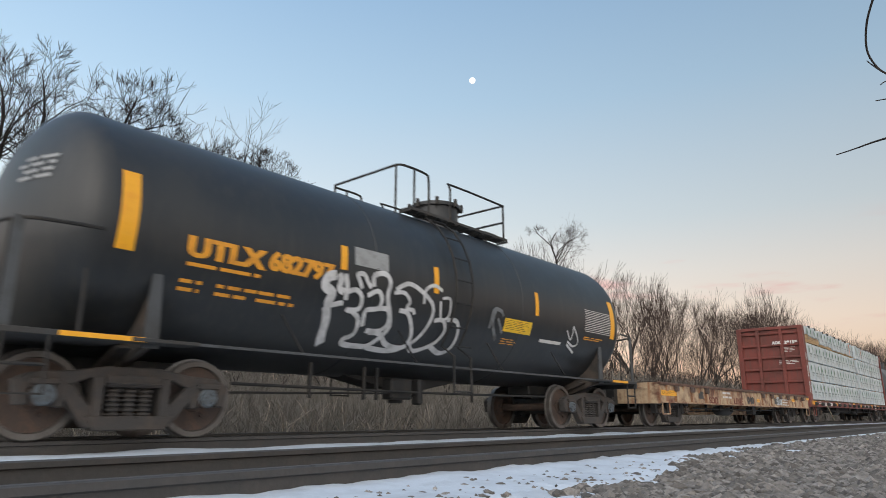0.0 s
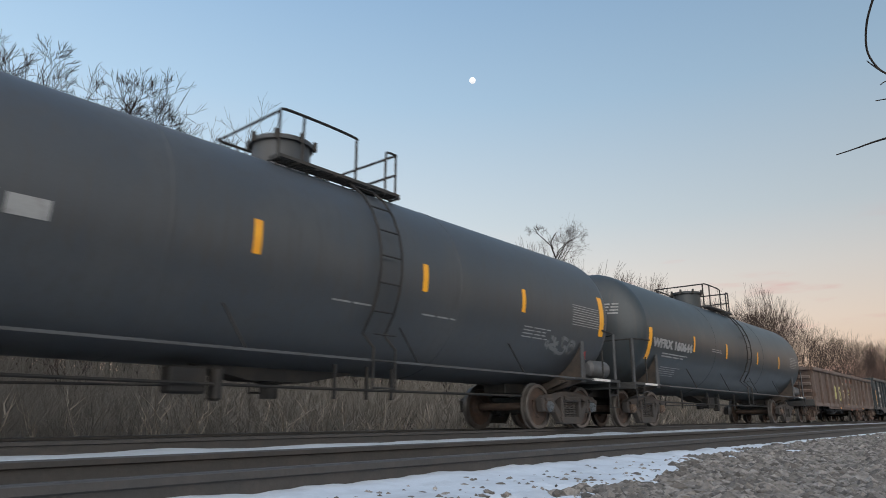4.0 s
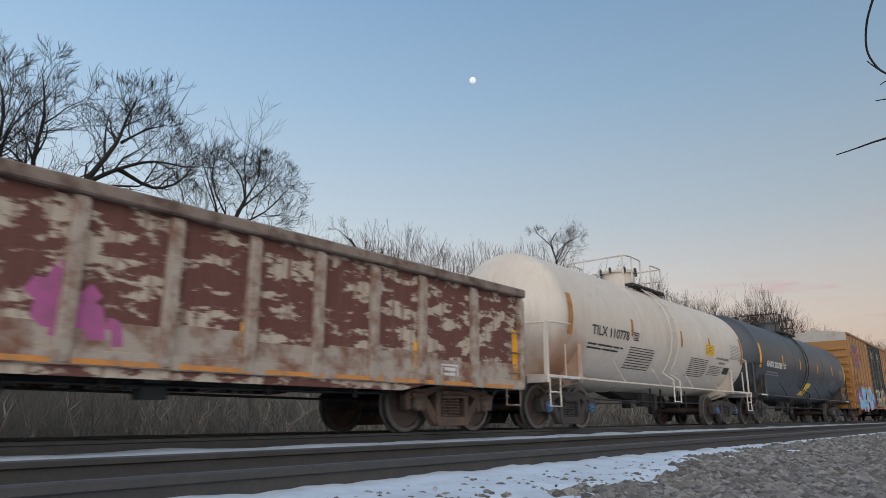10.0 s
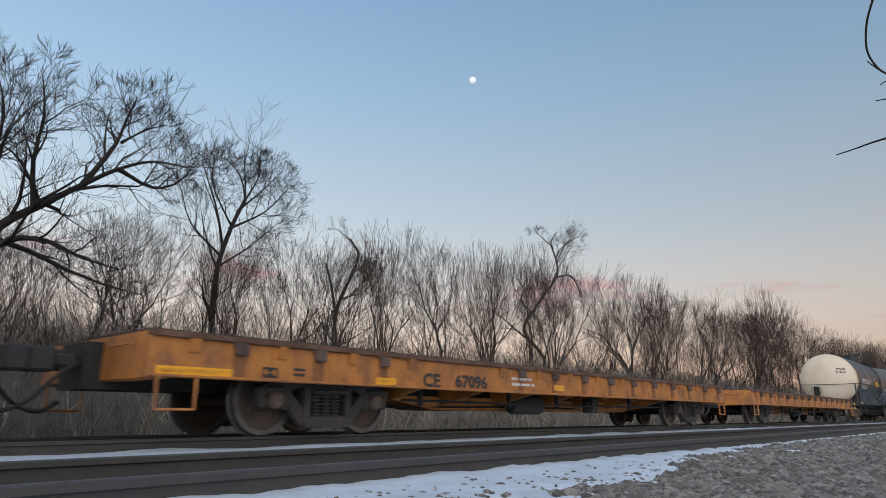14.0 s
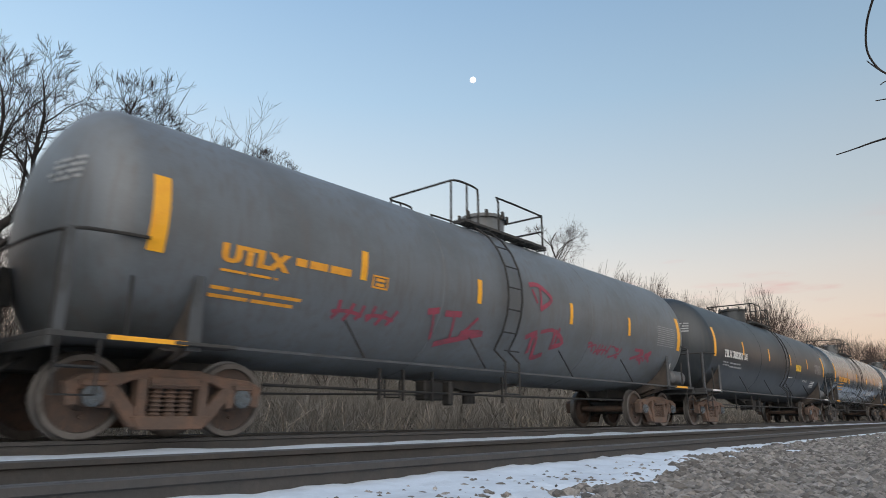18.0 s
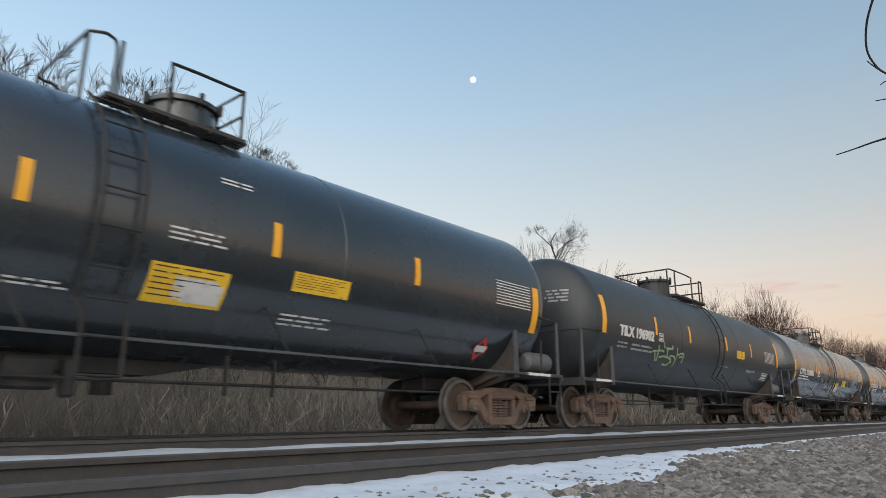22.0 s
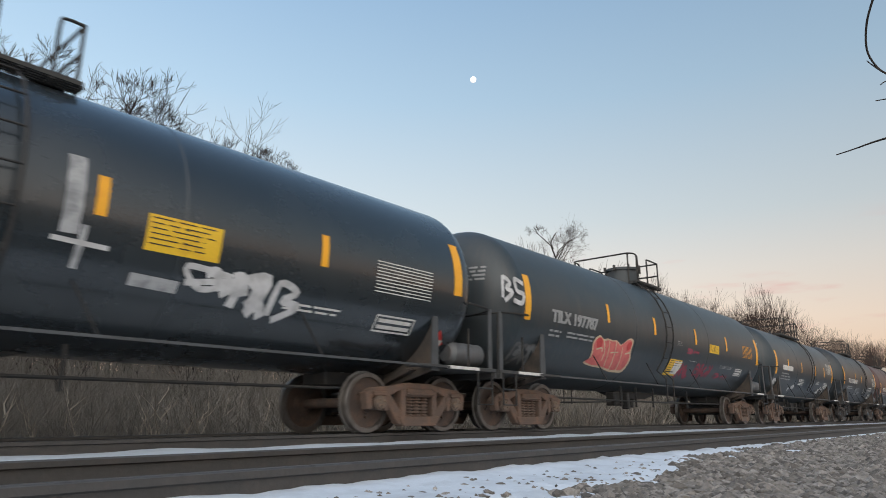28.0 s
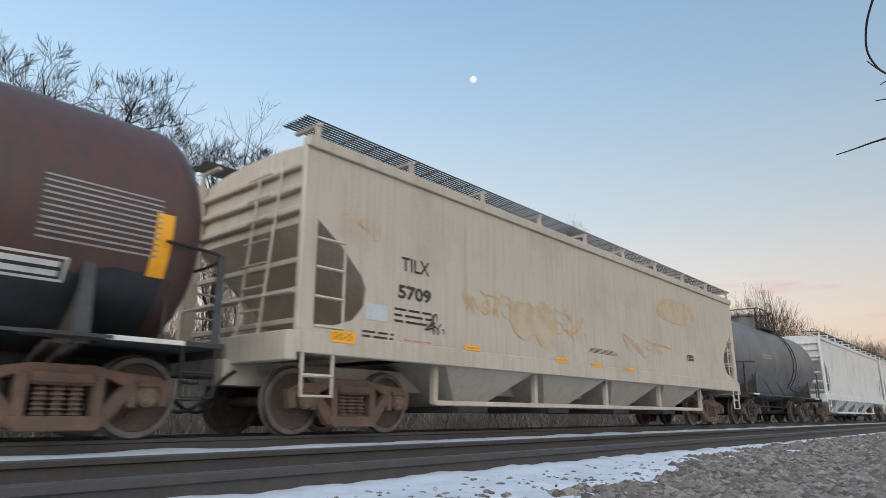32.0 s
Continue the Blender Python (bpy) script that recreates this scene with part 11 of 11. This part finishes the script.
stroke(car, sk, ((-4.41, 1.72), (-4.18, 1.77), (-4.10, 1.69)), 0.035, 'spray_cream', 0.016)
stroke(car, sk, ((-4.17, 1.93), (-3.99, 1.70), (-3.93, 1.50)), 0.035, 'spray_cream', 0.016)
stroke(car, sk, ((-3.89, 1.93), (-3.79, 1.66), (-3.65, 1.39)), 0.035, 'spray_cream', 0.016)
stroke(car, sk, ((-3.57, 1.96), (-3.48, 1.69), (-3.32, 1.34)), 0.035, 'spray_cream', 0.016)
stroke(car, sk, ((-3.19, 1.86), (-3.08, 1.59), (-2.97, 1.34)), 0.035, 'spray_cream', 0.016)
stroke(car, sk, ((-2.97, 1.72), (-2.70, 1.77)), 0.035, 'spray_cream', 0.016)
stroke(car, sk, ((-3.70, 1.70), (-3.33, 1.73)), 0.03, 'spray_cream', 0.016)
filled(car, sk, ((-4.50, 1.89), (-4.42, 1.98), (-4.24, 1.93), (-4.21, 1.80), (-4.38, 1.76)), 'spray_red', 0.014)
filled(car, sk, ((-2.99, 1.95), (-2.79, 2.01), (-2.79, 1.85), (-2.93, 1.80)), 'spray_red', 0.014)
tag_spray(car, sk, -8.25, -7.47, 2.31, 2.79, 28, 'spray_white', 2, 0.09)
tag_spray(car, sk, -7.52, -6.72, 1.25, 1.63, 29, 'spray_grey', 2, 0.08)
panel(car, sk, -0.22, 0.63, 1.37, 1.78, 'panel_yellow')
panel(car, sk, 0.15, 0.65, 1.45, 1.75, 'letter_white')
panel(car, sk, 2.52, 3.35, 2.13, 2.38, 'panel_yellow')
small_print(car, sk, 0.03, 0.37, 2.13, 2.27, 3, 'letter_grey')
tag_spray(car, sk, 0.69, 1.42, 1.33, 1.66, 30, 'spray_rose', 2, 0.07)
tag_spray(car, sk, 1.69, 2.93, 1.38, 1.78, 31, 'spray_rose', 3, 0.07)
tag_spray(car, sk, 3.42, 4.73, 1.44, 1.58, 32, 'spray_rose', 2, 0.05)
tag_spray(car, sk, 0.75, 1.7, 2.0, 2.12, 33, 'spray_rose', 2, 0.05)
small_print(car, sk, 5.66, 6.72, 2.17, 2.58, 10, 'letter_orange')
small_print(car, sk, 1.11, 1.92, 1.79, 1.81, 1, 'letter_white')
small_print(car, sk, 2.51, 3.33, 1.8, 1.8, 1, 'letter_white')
small_print(car, sk, 3.7, 4.92, 1.72, 1.82, 3, 'letter_grey')
inspection_box(car, sk, 5.18, 5.87, 1.58, 1.8, 'letter_white')
placard(car, sk, 7.25, 1.39, 'placard_red')

# short dark slate tank car with a white name panel
car, sk = tank_car('short dark slate tank car with a white name panel', 445.5, 455.89, 2.11, 2.59, 'slate', R=1.5, zc=2.39, head='', tone='truck_brown', cap='cap_brown', rails='dark', man=None, fence=(-0.8, 0.55, 1.19, 1.6), ladder=0.72, shell=(5.06, 5.19))
stripe_key = 'stripe_yellow'
stripe(car, sk, -4.89, 1.88, 2.76, 0.2, stripe_key)
stripe(car, sk, -3.16, 2.07, 2.52, 0.12, stripe_key)
stripe(car, sk, -0.99, 2.09, 2.52, 0.12, stripe_key)
stripe(car, sk, 1.54, 2.06, 2.51, 0.12, stripe_key)
stripe(car, sk, 3.28, 2.08, 2.51, 0.12, stripe_key)
stripe(car, sk, 5.02, 1.88, 2.77, 0.2, stripe_key)
panel(car, sk, -3.97, -2.43, 2.08, 2.26, 'letter_white')
small_print(car, sk, -4.08, -2.66, 1.65, 1.96, 3, 'letter_grey')
small_print(car, sk, -1.2, -0.25, 1.57, 1.82, 5, 'letter_white')
small_print(car, sk, -1.15, -0.38, 1.54, 1.8, 4, 'letter_white')
small_print(car, sk, 1.93, 2.56, 1.68, 1.83, 3, 'letter_white')
small_print(car, sk, 3.83, 4.92, 2.22, 2.73, 10, 'letter_white')
tag_spray(car, sk, -5.1, -4.59, 1.47, 1.67, 34, 'spray_white', 1, 0.1)
tag_spray(car, sk, -2.54, -1.74, 1.36, 1.58, 35, 'spray_white', 1, 0.1)
tag_spray(car, sk, 2.62, 3.76, 1.31, 1.66, 36, 'spray_white', 2, 0.06)
inspection_box(car, sk, 3.43, 4.22, 1.6, 1.82, 'letter_white')

# short matt black tank car with white lettering
car, sk = tank_car('short matt black tank car with white lettering', 458.47, 468.47, 2.59, 2.23, 'black_dull', R=1.55, zc=2.45, head='', tone='truck_grey', cap='cap_blue', rails='dark', man=None, fence=(0.07, 0.85, 1.41, 1.69), ladder=0.98, shell=(4.85, 4.95))
stripe_key = 'stripe_yellow'
stripe(car, sk, -4.86, 1.97, 2.86, 0.2, stripe_key)
stripe(car, sk, -1.72, 2.18, 2.62, 0.12, stripe_key)
stripe(car, sk, 0.06, 2.18, 2.61, 0.12, stripe_key)
stripe(car, sk, 1.84, 2.18, 2.62, 0.12, stripe_key)
stripe(car, sk, 4.78, 1.97, 2.88, 0.2, stripe_key)
lettering(car, 'TILX 171036', sk, -3.81, -1.8, 2.08, 0.22, 'letter_white', heavy=0.03)
small_print(car, sk, -3.86, -1.95, 1.71, 1.9, 2, 'letter_grey')
inspection_box(car, sk, -1.67, -1.3, 2.09, 2.28, 'letter_white')
small_print(car, sk, -1.43, 0.02, 1.45, 1.85, 6, 'letter_grey')
small_print(car, sk, 0.95, 1.59, 1.48, 1.83, 5, 'letter_white')
small_print(car, sk, 1.86, 2.66, 1.77, 1.83, 2, 'letter_white')
panel(car, sk, 2.54, 3.5, 1.92, 1.99, 'letter_white')
small_print(car, sk, 2.62, 3.68, 1.71, 1.85, 3, 'letter_white')
small_print(car, sk, 3.55, 4.75, 2.06, 2.55, 11, 'letter_white')
inspection_box(car, sk, 3.02, 3.8, 1.37, 1.61, 'letter_white')
small_print(car, sk, 4.25, 4.75, 1.6, 1.83, 4, 'letter_white')

# short tank car, maroon above and black below
car, sk = tank_car('short tank car, maroon above and black below', 470.7, 481.01, 2.23, 2.17, 'maroon', R=1.5, zc=2.39, head='', tone='truck_brown', cap='cap_brown', rails='dark', man=None, fence=(-1.2, -0.06, 0.56, 1.17), ladder=-0.05, shell=(5.13, 5.12))
stripe_key = 'stripe_yellow'
stripe(car, sk, -4.96, 1.57, 2.43, 0.2, stripe_key)
stripe(car, sk, -3.22, 1.96, 2.39, 0.12, stripe_key)
stripe(car, sk, -1.16, 1.94, 2.4, 0.12, stripe_key)
stripe(car, sk, 1.12, 1.94, 2.4, 0.12, stripe_key)
stripe(car, sk, 3.24, 1.92, 2.37, 0.12, stripe_key)
stripe(car, sk, 4.95, 1.74, 2.44, 0.2, stripe_key)
lettering(car, 'VTGX 17232', sk, -4.17, -2.21, 1.94, 0.23, 'letter_white', heavy=0.03)
small_print(car, sk, -4.18, -2.55, 1.63, 1.82, 2, 'letter_grey')
panel(car, sk, -1.97, -1.31, 1.91, 2.43, 'letter_grey')
panel(car, sk, 1.29, 1.91, 1.96, 2.42, 'letter_grey')
small_print(car, sk, -1.73, -0.39, 1.64, 1.8, 4, 'letter_grey')
small_print(car, sk, 0.29, 1.22, 1.52, 1.82, 4, 'spray_pink')
small_print(car, sk, 1.53, 2.36, 1.74, 1.8, 2, 'letter_grey')
small_print(car, sk, 3.7, 4.91, 1.9, 2.59, 11, 'letter_grey')
inspection_box(car, sk, 3.27, 4.06, 1.56, 1.8, 'letter_white')
# black band on the lower side, its top edge wavy
bm = bmesh.new()
cols = []
for k in range(61):
    u = -5.05 + 10.1 * k / 60
    zt = 1.72 + 0.16 * noise.noise((u * 0.7, 3, 0)) + 0.1 * noise.noise((u * 3, 7, 0))
    cols.append([bm.verts.new(sk(u, 0.98 + (zt - 0.98) * i / 8, 0.004)) for i in range(9)])
for ca, cb in zip(cols, cols[1:]):
    for i in range(8):
        bm.faces.new((ca[i], cb[i], cb[i + 1], ca[i + 1]))
part("soot_band", bm, "black_dull", car, "black lower side with a wavy top edge", smooth=True)

# plain grey tank car behind the hopper
car, sk = tank_car("plain grey tank car between two hopper cars", 502.05, 511.6, 2.3, 2.2, "grey_dark", R=1.5, zc=2.4, man=0.0, tone="truck_grey", cap="cap_brown", shell=(4.63, 4.68))
small_print(car, sk, -3.2, -2.0, 2.3, 2.5, 2, "letter_grey")
car, sk, hw, a, b = hopper_car("dirty beige covered hopper car with rust patches", 483.18, 499.74, 2.17, 2.3, "hopper_beige")
lettering(car, 'TILX', sk, -6.95, -6.31, 2.42, 0.22, 'letter_black', heavy=0.004)
lettering(car, '5709', sk, -7.02, -6.27, 1.99, 0.2, 'letter_black', heavy=0.01)
panel(car, sk, -7.66, -7.23, 1.59, 1.82, 'wrap_white')
hs = flat_skin(1.592)
panel(car, hs, -8.31, -7.87, 1.21, 1.37, 'stripe_yellow')
panel(car, hs, -5.46, -5.04, 1.32, 1.4, 'stripe_yellow')
panel(car, hs, -2.56, -2.13, 1.3, 1.39, 'stripe_yellow')
panel(car, hs, -1.11, -0.68, 1.29, 1.37, 'stripe_yellow')
panel(car, hs, 0.52, 0.93, 1.3, 1.37, 'stripe_yellow')
tag_spray(car, sk, -5.48, -4.0, 1.93, 2.45, 81, 'letter_tan', 4, 0.025)
tag_spray(car, sk, -2.59, -1.37, 1.85, 2.37, 82, 'letter_tan', 3, 0.025)
small_print(car, sk, -7.09, -6.0, 1.56, 1.83, 3, 'letter_black')
tag_spray(car, sk, -6.4, -6.0, 1.54, 1.9, 83, 'letter_black', 2, 0.02)
small_print(car, sk, -6.87, -6.2, 1.24, 1.37, 3, 'spray_pink')
small_print(car, sk, -7.72, -7.08, 1.3, 1.43, 2, 'letter_black')
tag_spray(car, sk, 0.7, 3.01, 1.65, 2.17, 84, 'letter_tan', 3, 0.025)
small_print(car, sk, -1.15, 0.17, 1.58, 1.69, 4, 'letter_black')
inspection_box(car, sk, 4.49, 4.96, 1.77, 1.93, 'letter_black')
bubble_piece(car, sk, -3.98, -2.54, 1.62, 2.41, 85, 'rust_wash', 'rust_wash', 2)
bubble_piece(car, sk, 2.74, 5.19, 2.67, 3.41, 87, 'rust_wash', 'rust_wash', 1)
tag_spray(car, sk, -8.2, -7.4, 2.72, 3.1, 86, 'letter_tan', 4, 0.012)
hopper_car("pale grey covered hopper car far down the train", 513.8, 529.6, 2.2, 2.2, "hopper_white")
hopper_car("pale grey covered hopper car at the far end of view", 531.8, 547.6, 2.2, 2.2, "hopper_white")


def motions():
    """The train runs past; its wheels roll while they are near; the moon creeps on."""
    times = sorted([float(k) for k in range(33)] + [2.3, 2.42, 2.47, 2.52, 2.57, 2.62, 2.75])
    for car, s in MOVERS:
        walk(car, [(t, Matrix.Translation((s - travel(t), YC, 0))) for t in times])
    place = {car.name: s for car, s in MOVERS}
    for w, car, dx in WHEELS:
        s = place[car.name]
        rows = []
        base = w.location.copy()
        for k in range(32 * FPS + 1):
            t = k / FPS
            x = s - travel(t)
            if k in (0, 32 * FPS) or -14 < x < 75:
                xa = max(-14.0, min(75.0, x))
                rows.append((t, Matrix.Translation(base) @ Matrix.Rotation((xa - 75.0) / AXLE, 4, "Y")))
        walk(w, rows)
    far = Vector((0.6931, 0.5377, 0.4801)).normalized() * 1900
    side = Vector((0.65, -0.76, 0.0))
    walk(moon, [(0.0, Matrix.Translation(Vector(EYE) + far)), (32.0, Matrix.Translation(Vector(EYE) + far + side * 3.0 + Vector((0, 0, 3.5))))])


motions()
